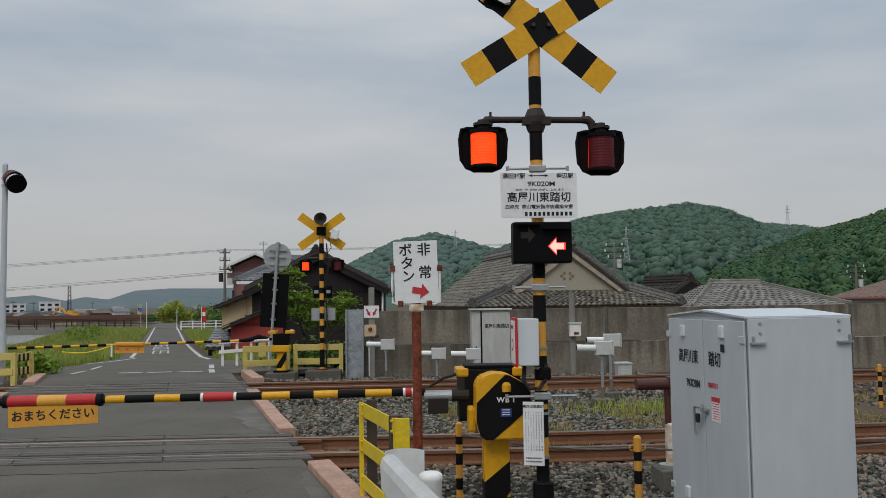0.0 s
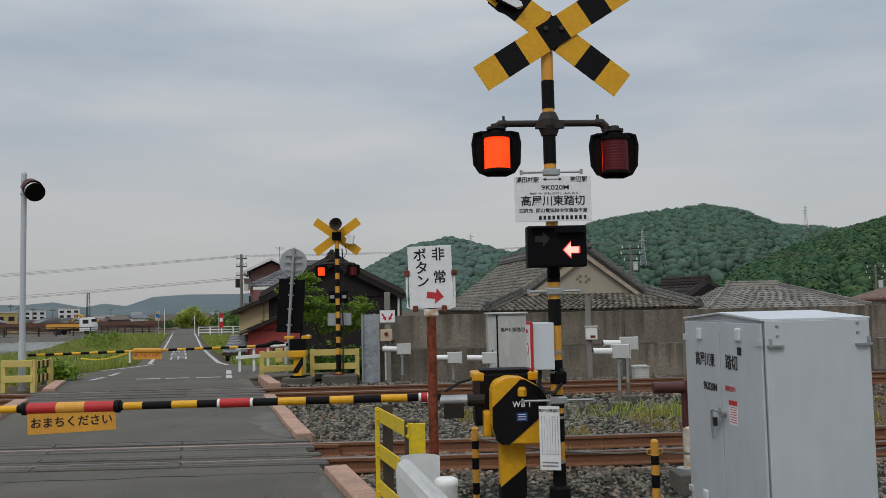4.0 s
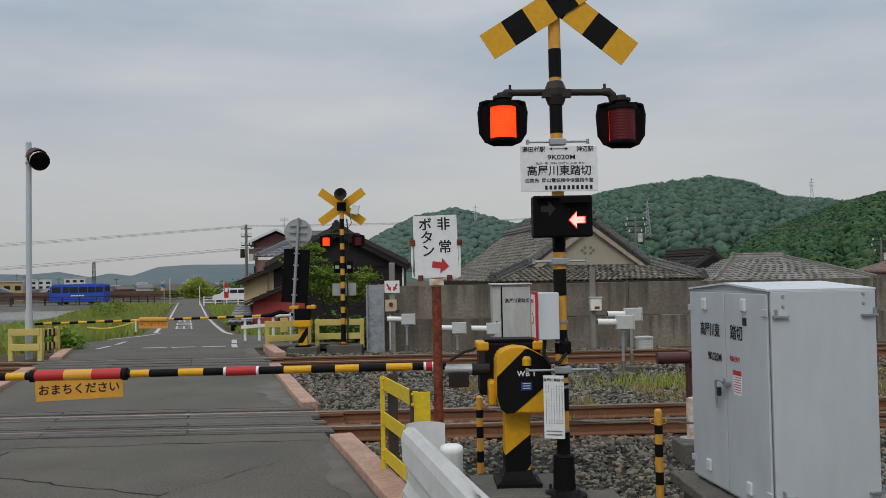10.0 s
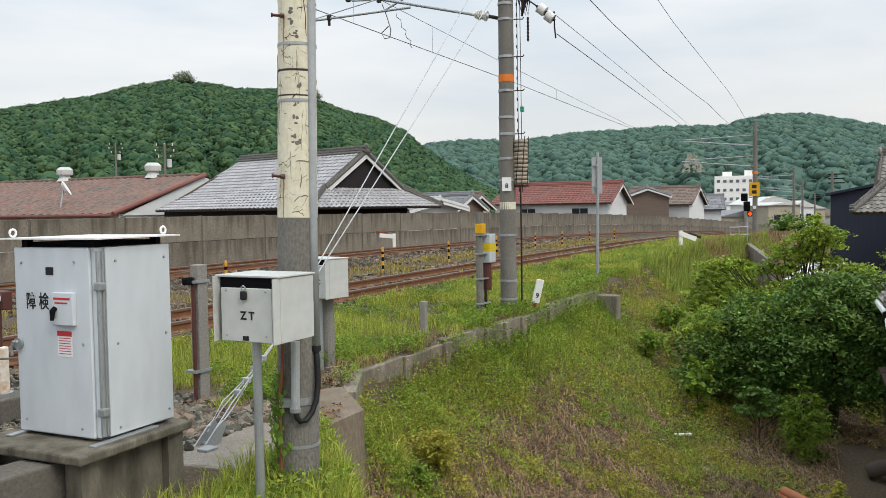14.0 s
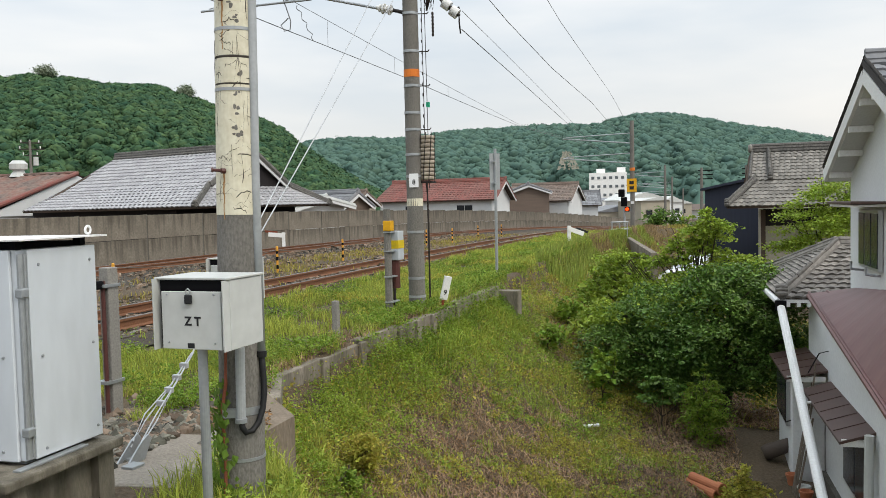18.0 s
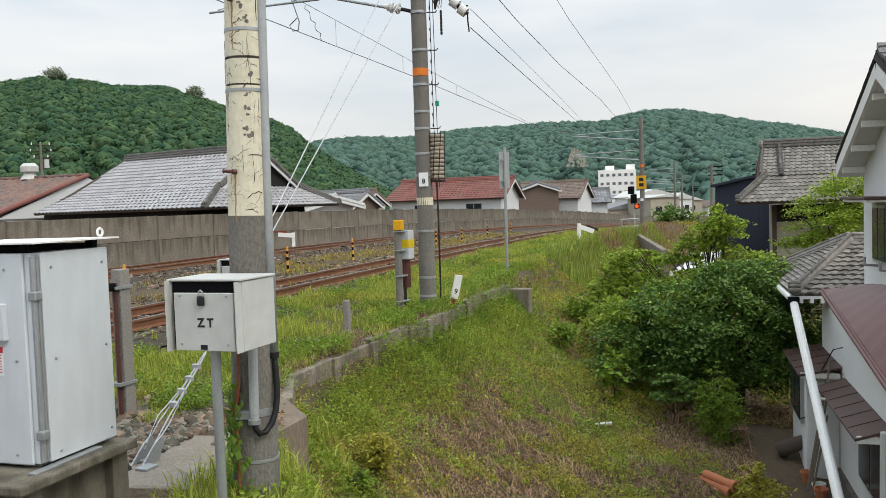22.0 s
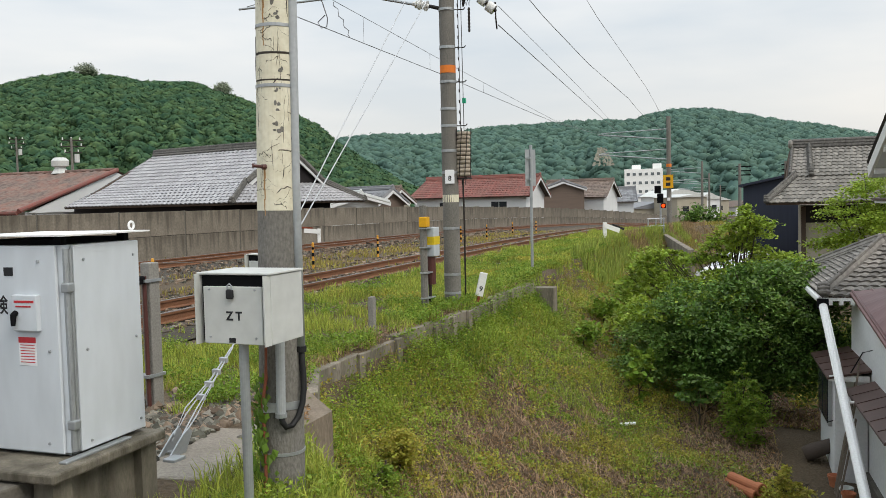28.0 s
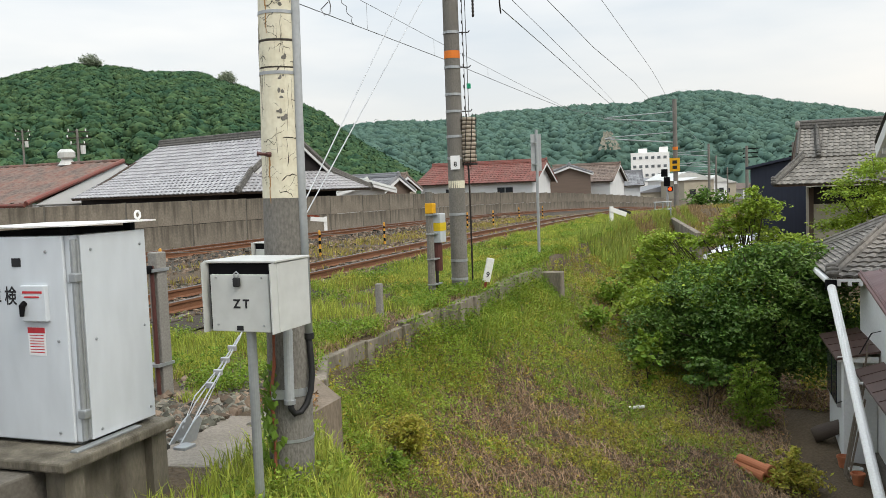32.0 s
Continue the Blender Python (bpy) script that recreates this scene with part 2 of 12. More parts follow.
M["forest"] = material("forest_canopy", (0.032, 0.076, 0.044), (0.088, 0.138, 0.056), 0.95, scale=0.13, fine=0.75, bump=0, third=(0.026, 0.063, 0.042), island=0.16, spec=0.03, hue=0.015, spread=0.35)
# next two: the blue haze of distance is mixed into the base colours
M["forest_far_hazed"] = material("hazed_far_forest", (0.084, 0.130, 0.116), (0.098, 0.144, 0.120), 0.95, scale=0.01, fine=0.1, bump=0, island=0.05, spec=0.0)
M["ridge_far_hazed"] = material("hazed_distant_ridge", (0.085, 0.122, 0.135), (0.12, 0.15, 0.15), 1.0, scale=0.012, fine=0.05, bump=0)
M["yellow"] = material("yellow_paint", (0.74, 0.385, 0.010), (0.66, 0.33, 0.012), 0.45, scale=3, fine=25, bump=0.02, third=(0.55, 0.28, 0.02))
M["orange"] = material("faded_orange_yellow_paint", (0.72, 0.36, 0.05), (0.62, 0.29, 0.045), 0.5, scale=4, fine=50, bump=0.03)
M["black"] = material("black_paint", (0.006, 0.006, 0.007), (0.010, 0.010, 0.011), 0.5, scale=5, fine=60, bump=0.03, third=(0.013, 0.013, 0.013), spec=0.06)
M["cab"] = material("grey_enamel", (0.50, 0.535, 0.565), (0.45, 0.485, 0.515), 0.42, scale=1.3, fine=9, bump=0.02, third=(0.42, 0.45, 0.47), grain=(1, 1, 0.3))
M["cab_light"] = material("pale_grey_enamel", (0.60, 0.635, 0.67), (0.56, 0.60, 0.635), 0.4, scale=1.3, fine=9, bump=0.02, grain=(1, 1, 0.3))
M["zt"] = material("warm_grey_enamel", (0.55, 0.56, 0.54), (0.48, 0.49, 0.47), 0.45, scale=2, fine=12, bump=0.03)
M["white"] = material("white_paint", (0.80, 0.80, 0.79), (0.74, 0.74, 0.72), 0.45, scale=3, fine=40, bump=0.03, third=(0.62, 0.61, 0.58))
M["galv"] = material("galvanised_steel", (0.42, 0.44, 0.45), (0.34, 0.36, 0.37), 0.45, 0.6, scale=6, fine=40, bump=0.05)
M["rust"] = material("rusted_steel", (0.19, 0.036, 0.018), (0.055, 0.014, 0.010), 0.7, 0.1, scale=9, fine=34, bump=0.4, third=(0.30, 0.085, 0.035), spread=0.3)
M["red"] = material("red_paint", (0.50, 0.03, 0.03), (0.43, 0.025, 0.028), 0.5, scale=5, fine=50, bump=0.04)
M["fadedred"] = material("faded_pink_kerb_paint", (0.54, 0.32, 0.23), (0.38, 0.23, 0.17), 0.9, scale=4, fine=28, bump=0.5, third=(0.20, 0.155, 0.125), spread=0.3)
M["blue"] = material("blue_sticker", (0.02, 0.06, 0.24), None, 0.5, bump=0)
M["ink"] = material("black_ink", (0.02, 0.02, 0.022), None, 0.6, bump=0)
M["rubber"] = material("black_rubber", (0.018, 0.018, 0.019), None, 0.6, scale=6, fine=50, bump=0.1)
M["lamp_red"] = material("glowing_signal_lens", (1.0, 0.048, 0.004), (1.0, 0.11, 0.008), 0.5, scale=9, fine=60, bump=0, emit=1.0)
M["lens_dark"] = material("unlit_red_lens", (0.11, 0.004, 0.008), (0.08, 0.003, 0.006), 0.45, scale=8, fine=90, bump=0.05, spec=0.3)
M["arrow_lit"] = material("lit_arrow", (1.0, 0.42, 0.36), None, 0.4, bump=0, emit=1.3)
M["arrow_halo"] = material("lit_arrow_edge", (1.0, 0.05, 0.04), None, 0.4, bump=0, emit=0.8)
M["arrow_off"] = material("unlit_arrow", (0.030, 0.020, 0.016), None, 0.5, bump=0)
M["hood"] = material("black_hood", (0.005, 0.005, 0.006), (0.008, 0.008, 0.009), 0.55, scale=5, fine=60, bump=0.04, spec=0.05)
M["iron"] = material("dark_iron", (0.02, 0.019, 0.019), (0.038, 0.028, 0.023), 0.6, 0.2, scale=6, fine=60, bump=0.2)
M["cream"] = material("cream_box", (0.55, 0.44, 0.30), (0.48, 0.37, 0.25), 0.6, scale=5, fine=50, bump=0.1)
M["paleyellow"] = material("faded_yellow_paint", (0.68, 0.55, 0.16), (0.56, 0.45, 0.14), 0.7, scale=4, fine=45, bump=0.15, third=(0.42, 0.30, 0.12))
M["lemon"] = material("bright_yellow_paint", (0.75, 0.53, 0.012), (0.66, 0.46, 0.015), 0.5, scale=5, fine=30, bump=0.05, third=(0.45, 0.36, 0.05))
M["brown_pipe"] = material("red_brown_paint", (0.10, 0.035, 0.03), (0.08, 0.03, 0.025), 0.5, scale=5, fine=40, bump=0.1)
M["rope"] = material("grey_rope", (0.20, 0.185, 0.165), (0.14, 0.13, 0.115), 0.9, scale=20, fine=120, bump=0.5)
M["signwhite"] = material("sign_plate", (0.78, 0.79, 0.80), (0.73, 0.74, 0.75), 0.4, scale=2, fine=30, bump=0.02)
M["whitemat"] = material("matt_white_line", (0.62, 0.62, 0.60), (0.50, 0.50, 0.48), 0.9, scale=6, fine=60, bump=0.2, third=(0.2, 0.2, 0.2))
M["oldwhite"] = material("rust_stained_white_paint", (0.70, 0.68, 0.63), (0.50, 0.33, 0.20), 0.6, scale=14, fine=60, bump=0.1, spread=0.25)
M["redtext"] = material("red_ink", (0.55, 0.04, 0.05), None, 0.6, bump=0)

M["railwhite"] = material("clean_white_rail_paint", (0.88, 0.88, 0.87), (0.83, 0.83, 0.82), 0.4, scale=2, fine=14, bump=0.02, third=(0.74, 0.73, 0.70))

# ---- builders ----
def thing(name, x, y, z, label, category, rz=0.0, group="", kind=""):
    ob = new(name)
    ob.empty_display_size = 0.1
    ob.matrix_basis = pose(x, y, z, 0, 0, rz)
    return tagged(ob, label, category, group, kind)


def part(name, bm, mat, parent=None, label="", smooth=False, at=None):
    me = bpy.data.meshes.new(name)
    if smooth:
        for f in bm.faces:
            f.smooth = True
    bm.to_mesh(me)
    bm.free()
    me.materials.append(M[mat] if isinstance(mat, str) else mat)
    ob = new(name, me)
    if parent:
        ob.parent = parent
    if at:
        ob.matrix_basis = at
    if label:
        ob["label"] = label
    return ob


def mesh_ob(name, verts, faces, mat, parent=None, smooth=False):
    me = bpy.data.meshes.new(name)
    me.from_pydata(verts, [], faces)
    me.update()
    if smooth:
        me.polygons.foreach_set("use_smooth", [True] * len(me.polygons))
    me.materials.append(M[mat] if isinstance(mat, str) else mat)
    ob = new(name, me)
    if parent:
        ob.parent = parent
    return ob


def B():
    return bmesh.new()


def box(bm, x, y, z, sx, sy, sz, m=None, bevel=0.0):
    """A box with its centre at x, y, z, or laid by the pose m."""
    r = bmesh.ops.create_cube(bm, size=1)
    t = Matrix.Translation((x, y, z)) @ Matrix.Diagonal((sx, sy, sz, 1))
    bmesh.ops.transform(bm, matrix=(m @ t) if m else t, verts=r["verts"])
    if bevel:
        edges = {e for v in r["verts"] for e in v.link_edges}
        bmesh.ops.bevel(bm, geom=list(edges), offset=bevel, segments=2, affect="EDGES", profile=0.5)
    return bm


def rod(bm, a, b, r, r2=None, seg=12):
    """A round bar from a to b."""
    a, b = Vector(a), Vector(b)
    d = b - a
    c = bmesh.ops.create_cone(bm, cap_ends=True, segments=seg, radius1=r, radius2=r if r2 is None else r2, depth=d.length)
    m = Matrix.Translation((a + b) / 2) @ d.to_track_quat("Z", "Y").to_matrix().to_4x4()
    bmesh.ops.transform(bm, matrix=m, verts=c["verts"])
    return bm


def tube(bm, pts, r, seg=8):
    """A round bar bent along points."""
    pts = [Vector(p) for p in pts]
    rings = []
    for i, p in enumerate(pts):
        d = (pts[min(i + 1, len(pts) - 1)] - pts[max(i - 1, 0)]).normalized()
        q = d.to_track_quat("Z", "Y").to_matrix()
        rad = r[i] if isinstance(r, (list, tuple)) else r
        rings.append([bm.verts.new(p + q @ Vector((rad * math.cos(k * math.tau / seg), rad * math.sin(k * math.tau / seg), 0))) for k in range(seg)])
    for u, v in zip(rings, rings[1:]):
        # the ring that turns least against the last one
        s = min(range(seg), key=lambda k: (v[k].co - u[0].co).length)
        for k in range(seg):
            bm.faces.new((u[k], u[(k + 1) % seg], v[(k + 1 + s) % seg], v[(k + s) % seg]))
    bm.faces.new(rings[0][::-1])
    bm.faces.new(rings[-1])
    return bm


def prism(bm, outline, a, b, m=None):
    """An outline in x and z, drawn out along y from a to b."""
    v0 = [bm.verts.new((x, a, z)) for x, z in outline]
    v1 = [bm.verts.new((x, b, z)) for x, z in outline]
    n = len(outline)
    fs = [bm.faces.new(v0), bm.faces.new(v1[::-1])]
    for k in range(n):
        fs.append(bm.faces.new((v0[k], v1[k], v1[(k + 1) % n], v0[(k + 1) % n])))
    bmesh.ops.recalc_face_normals(bm, faces=fs)
    if m:
        bmesh.ops.transform(bm, matrix=m, verts=v0 + v1)
    return bm


def lathe(bm, rows, seg=16, m=None):
    """A turned body from rows of radius and height."""
    rings = [[bm.verts.new((r * math.cos(k * math.tau / seg), r * math.sin(k * math.tau / seg), z)) for k in range(seg)] for r, z in rows]
    for u, v in zip(rings, rings[1:]):
        for k in range(seg):
            bm.faces.new((u[k], u[(k + 1) % seg], v[(k + 1) % seg], v[k]))
    bm.faces.new(rings[0][::-1])
    bm.faces.new(rings[-1])
    if m:
        bmesh.ops.transform(bm, matrix=m, verts=[v for ring in rings for v in ring])
    return bm


def words(name, body, size, mat, parent, m, align="CENTER", depth=0.0012, stretch=1.0, bold=0.016):
    """Lettering as a thin mesh; m lays its x to the right and its z out of the sign."""
    cu = bpy.data.curves.new(name, "FONT")
    cu.body, cu.size, cu.align_x, cu.align_y, cu.extrude, cu.resolution_u = body, size, align, "CENTER", depth / 2, 3
    cu.offset = size * bold
    tmp = bpy.data.objects.new(name, cu)
    scene.collection.objects.link(tmp)
    bpy.context.view_layer.update()
    me = bpy.data.meshes.new_from_object(tmp.evaluated_get(bpy.context.evaluated_depsgraph_get()))
    bpy.data.objects.remove(tmp)
    me.materials.clear()
    me.materials.append(M[mat])
    ob = new(name, me)
    ob.parent = parent
    ob.matrix_basis = m @ Matrix.Diagonal((stretch, 1, 1, 1))
    return ob


def face_at(x, y, z, rz=0.0, lean=0.0):
    """The pose of writing on an upright face that looks towards -y, turned by rz."""
    return pose(x, y, z, 90 + lean, 0, rz)

# ---- the lie of the land ----
EDGE = [(1.9, -80), (1.9, 2.0), (3.2, 2.9), (4.6, 3.75), (5.75, 4.9), (6.7, 5.3), (7.75, 5.92), (13.5, 6.3), (18.0, 6.75), (34.0, 8.3), (60.0, 9.4), (200.0, 8.6)]
ER = np.array(EDGE, float)


def fall_east(x):
    return -0.00022 * np.clip(np.asarray(x, float) - 15, 0, 140) ** 2


def road_z(y):
    y = np.asarray(y, float)
    return np.where(y < 20, 0.0, np.where(y < 60, -0.0225 * (y - 20), -0.9 - 0.006 * (np.clip(y, 60, 110) - 60)))


def edge_dist(x, y):
    """How far a place lies outside the bank's edge, to the south and east of it."""
    x, y = np.broadcast_arrays(np.asarray(x, float), np.asarray(y, float))
    best = np.full(x.shape, 1e9)
    for (ax, ay), (bx, by) in zip(ER, ER[1:]):
        dx, dy = bx - ax, by - ay
        t = np.clip(((x - ax) * dx + (y - ay) * dy) / (dx * dx + dy * dy), 0, 1)
        best = np.minimum(best, np.hypot(x - ax - t * dx, y - ay - t * dy))
    limit = np.interp(x, ER[1:, 0], ER[1:, 1])
    outside = (x > 1.9) & (y < limit)
    return np.where(outside, best, -best)


def ground_z(x, y):
    x, y = np.broadcast_arrays(np.asarray(x, float), np.asarray(y, float))
    z = -0.24 + fall_east(x)
    # behind the concrete wall the plots lie lower
    z = np.where(y > 21.8, -0.35 + fall_east(x) - 0.03 * np.clip(y - 21.8, 0, 30), z)
    # beside the road on the far side
    west = np.clip((-2.0 - 0.26 * (y - 20) * 0.2 - x) / 2.0, 0, 1)
    z = np.where(y > 19.5, z * (1 - west) + (road_z(y) - 0.06) * west, z)
    # river bed beyond the grass to the west
    river = np.clip((-13.0 - 0.30 * (y - 20) - x) / 9.0, 0, 1)
    z = z - 3.4 * river * river * (3 - 2 * river) * (y > 14)
    d = edge_dist(x, y)
    drop = np.where(d > 0, (0.24 + 0.3 * np.clip((7.5 - x) / 2.5, 0, 1)) * np.clip(d / 0.12, 0, 1) * np.clip((x - 4.4) / 0.4, 0, 1) + 2.25 * (1 - np.exp(-np.clip(d, 0, 60) / 2.0)), 0.0)
    z = z - drop
    z = z + np.where(d > 0.3, 0.10 * np.sin(x * 1.3 + y * 0.7) * np.sin(y * 1.1 - x * 0.4), 0)
    # the paved road is one with the land
    under = (y < 20.5) & (x < -0.45 - 0.26 * (y - 6.6) + 0.05) & (x > -5.0 - 0.27 * (y - 6.6))
    z = np.where(under, -0.05, z)
    far = np.clip((np.hypot(x, y) - 140) / 120, 0, 1)
    z = z * (1 - far) + -2.6 * far
    # the bank that carries the far lane
    bank = -1.27 - 0.4 * np.clip(np.abs(x + 8.25 + 0.2725 * (y - 30)) - 4.5, 0, 50)
    return np.where((y > 104) & (y < 240), np.maximum(z, bank), z)


def axis(parts):
    return np.unique(np.concatenate([np.arange(a, b, s) for a, b, s in parts]).round(3))


def sheet(name, xs, ys, height, mat, dz=0.0):
    gx, gy = np.meshgrid(xs, ys)
    gz = height(gx, gy) + dz
    verts = np.stack([gx, gy, gz], -1).reshape(-1, 3)
    nx, ny = len(xs), len(ys)
    i = (np.arange(ny - 1)[:, None] * nx + np.arange(nx - 1)[None]).ravel()
    return mesh_ob(name, verts.tolist(), np.stack([i, i + 1, i + nx + 1, i + nx], 1).tolist(), mat, smooth=True)


gx_lines = axis([(-3000, -300, 300), (-300, -60, 20), (-60, -12, 2), (-12, 40, 0.35), (40, 100, 2), (100, 300, 20), (300, 3001, 300)])
gy_lines = axis([(-600, -60, 90), (-60, -6, 6), (-6, 5.9, 0.35), (5.9, 8.3, 0.1), (8.3, 24, 0.35), (24, 130, 3), (130, 300, 20), (300, 3001, 300)])
ground = tagged(sheet("ground", gx_lines, gy_lines, ground_z, "soil"), "grassy embankment soil with bare brown patches", "ground", kind="structure")

# ---- road ----
NEAR_RAILS, FAR_RAILS = (9.22, 10.29), (16.5, 17.57)


def road_right(y):
    return -0.45 - 0.26 * (y - 6.6)


def road_left(y):
    return -4.75 - 0.27 * (y - 6.6)


def road_strip(name, ys, left, right, mat, dz=0.0, n=10):
    verts, faces = [], []
    for y in ys:
        for k in range(n + 1):
            x = left(y) + (right(y) - left(y)) * k / n
            verts.append((x, y, float(road_z(y)) + dz))
    for j in range(len(ys) - 1):
        for k in range(n):
            a = j * (n + 1) + k
            faces.append((a, a + 1, a + n + 2, a + n + 1))
    # thickness at the rim
    base = len(verts)
    rim = [j * (n + 1) for j in range(len(ys))] + [(len(ys) - 1) * (n + 1) + k for k in range(1, n + 1)] + [j * (n + 1) + n for j in range(len(ys) - 2, -1, -1)] + list(range(n - 1, 0, -1))
    verts += [(verts[i][0], verts[i][1], verts[i][2] - 0.12) for i in rim]
    for k in range(len(rim)):
        a, b = k, (k + 1) % len(rim)
        faces.append((rim[b], rim[a], base + a, base + b))
    return mesh_ob(name, verts, faces, mat)


road = tagged(new("road"), "worn grey asphalt road over a level crossing", "road", kind="structure")
gap = 0.075
cuts = [-60, NEAR_RAILS[0] - gap, NEAR_RAILS[0] + gap, NEAR_RAILS[1] - gap, NEAR_RAILS[1] + gap, FAR_RAILS[0] - gap, FAR_RAILS[0] + gap, FAR_RAILS[1] - gap, FAR_RAILS[1] + gap, 20.2]
for a, b in zip(cuts[::2], cuts[1::2]):
    r = (lambda y: max(road_right(y), 1.6) if y < -1 else road_right(y)) if a < 0 else road_right
    ys = [a, -20, -6, -1.1, -0.9, b] if a < 0 else [a, (a + b) / 2, b]
    s = road_strip("asphalt_slab", ys, road_left, r, "asphalt")
    s.parent = road
# the junction and the lane beyond it
s = road_strip("asphalt_slab", [20.2, 21.5, 23, 25, 27, 30, 36, 45, 60, 80, 100, 106.3], lambda y: float(np.interp(y, [20.2, 21.5, 23, 25, 27, 30, 200], [-8.4, -9.6, -9.9, -9.6, -9.6, -9.8, -9.8 - 170 * 0.275])), lambda y: float(np.interp(y, [20.2, 22, 24, 27, 30, 200], [-3.9, -1.6, -1.0, -5.2, -6.8, -6.7 - 170 * 0.27])), "asphalt")
s.parent = road
s = road_strip("asphalt_slab", [116.3, 140, 170, 200, 235], lambda y: -9.8 - (y - 30) * 0.275, lambda y: -6.7 - (y - 30) * 0.27, "asphalt")
s.parent = road

# ---- tracks ----
def bend(x):
    """How far the line swings to the north of its course over the road."""
    x = np.asarray(x, float)
    return 0.065 * np.clip(x - 4, 0, 400) - 0.0009 * np.clip(x - 34, 0, 400) ** 1.92


def rail_y(y, x):
    return y + float(bend(x))


def rail_pts(y, x0, x1, dy=0.0):
    xs = np.concatenate([np.arange(x0, 40, 4.0), np.arange(40, x1 + 1, 3.0)])
    return [(float(x), rail_y(y, float(x)) + dy, float(fall_east(x))) for x in xs]


def swept(name, outline, pts, mat, parent=None):
    """An outline (across, up) carried along points."""
    verts, faces, n = [], [], len(outline)
    for x, y, z in pts:
        verts += [(x, y + a, z + u) for a, u in outline]
    for j in range(len(pts) - 1):
        for k in range(n):
            a, b = j * n + k, j * n + (k + 1) % n
            faces.append((a, a + n, b + n, b))
    faces += [list(range(n)), list(range(len(verts) - n, len(verts)))[::-1]]
    return mesh_ob(name, verts, faces, mat, parent)


RAIL = [(-0.058, -0.153), (0.058, -0.153), (0.058, -0.14), (0.012, -0.118), (0.009, -0.045), (0.032, -0.036), (0.033, -0.004), (-0.033, -0.004), (-0.032, -0.036), (-0.009, -0.045), (-0.012, -0.118), (-0.058, -0.14)]
HEAD = [(-0.031, -0.004), (0.031, -0.004), (0.026, 0.003), (-0.026, 0.003)]
for label, ys in (("rusty single-line railway track on ballast", NEAR_RAILS), ("second rusty railway track along a concrete wall", FAR_RAILS)):
    track = thing("railway_track", 0, 0, 0, label, "railway", group="tracks", kind="structure")
    for y in ys:
        pts = rail_pts(y, -70, 150)
        r = swept("rail", RAIL, pts, "rail", track)
        swept("railhead", HEAD, pts, "railhead", r)
        # check rails along the crossing
        for side in (-1, 1):
            inner = 1 if y == ys[0] else -1
            if side == inner:
                swept("check_rail", [(a, u - 0.004) for a, u in RAIL], [(road_left(y) - 0.4, y + side * 0.115, 0), (road_right(y) + 0.45, y + side * 0.115, 0)], "rail", r)
    mid = sum(ys) / 2
    verts, faces = [], []
    for i in range(int(118 / 0.66)):
        x = -16 + i * 0.66
        if road_left(mid) - 0.1 < x < road_right(mid) + 0.1:
            continue
        y, z = rail_y(mid, x), float(fall_east(x))
        b = len(verts)
        j = 0.02 * math.sin(i * 12.9)
        verts += [(x + a + j, y + c, z + u) for u in (-0.33, -0.157) for a, c in ((-0.11, -1.05), (0.11, -1.05), (0.11, 1.05), (-0.11, 1.05))]
        faces += [tuple(b + k for k in f) for f in ((4, 5, 6, 7), (0, 1, 5, 4), (1, 2, 6, 5), (2, 3, 7, 6), (3, 0, 4, 7))]
    o = mesh_ob("sleepers", verts, faces, "sleeper", track)
    o["kind"] = "stuff"

# ballast bed between and beside the rails
def bed_z(x, y):
    rise = np.zeros_like(x)
    for ys in (NEAR_RAILS, FAR_RAILS):
        mid = sum(ys) / 2 + bend(x)
        rise = np.maximum(rise, np.clip((1.75 - np.abs(y - mid)) / 0.6, 0, 1))
    return -0.235 + 0.065 * rise + 0.012 * np.sin(x * 5.1) * np.sin(y * 6.3) + fall_east(x)


bed_x = axis([(-70, -10, 4), (-10, 16, 0.3), (16, 60, 1.0), (60, 151, 4)])


def bed_sheet(name, y0, y1, x_from, x_to, step=0.25, mat="gravel"):
    xs = bed_x[(bed_x >= x_from) & (bed_x <= x_to)]
    ob = sheet(name, xs, np.arange(y0, y1 + 0.01, step), lambda gx, gy: bed_z(gx, gy + bend(gx)), mat)
    for v in ob.data.vertices:
        v.co.y += float(bend(v.co.x))
    return tagged(ob, "grey-brown crushed stone ballast bed", "ballast", kind="structure")


def skew(ob, slope=-0.26, y0=6.6, until=2.0):
    """Lays the western rim of a sheet along the road's skewed edge."""
    for v in ob.data.vertices:
        w = min(max((until - v.co.x) / (until + 2.0), 0), 1)
        v.co.x += slope * (v.co.y - y0) * w


east_bed = bed_sheet("ballast_bed_east", 5.9, 20.9, -0.4, 5.8, mat="gravel_shade")
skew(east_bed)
for name, y0, y1 in (("ballast_bed_near", 8.2, 11.6), ("ballast_bed_far", 14.6, 20.9)):
    bed_sheet(name, y0, y1, 5.79, 150, 0.4)
west_bed = bed_sheet("ballast_bed_west", 6.0, 20.0, -70, -6.4, 0.4)

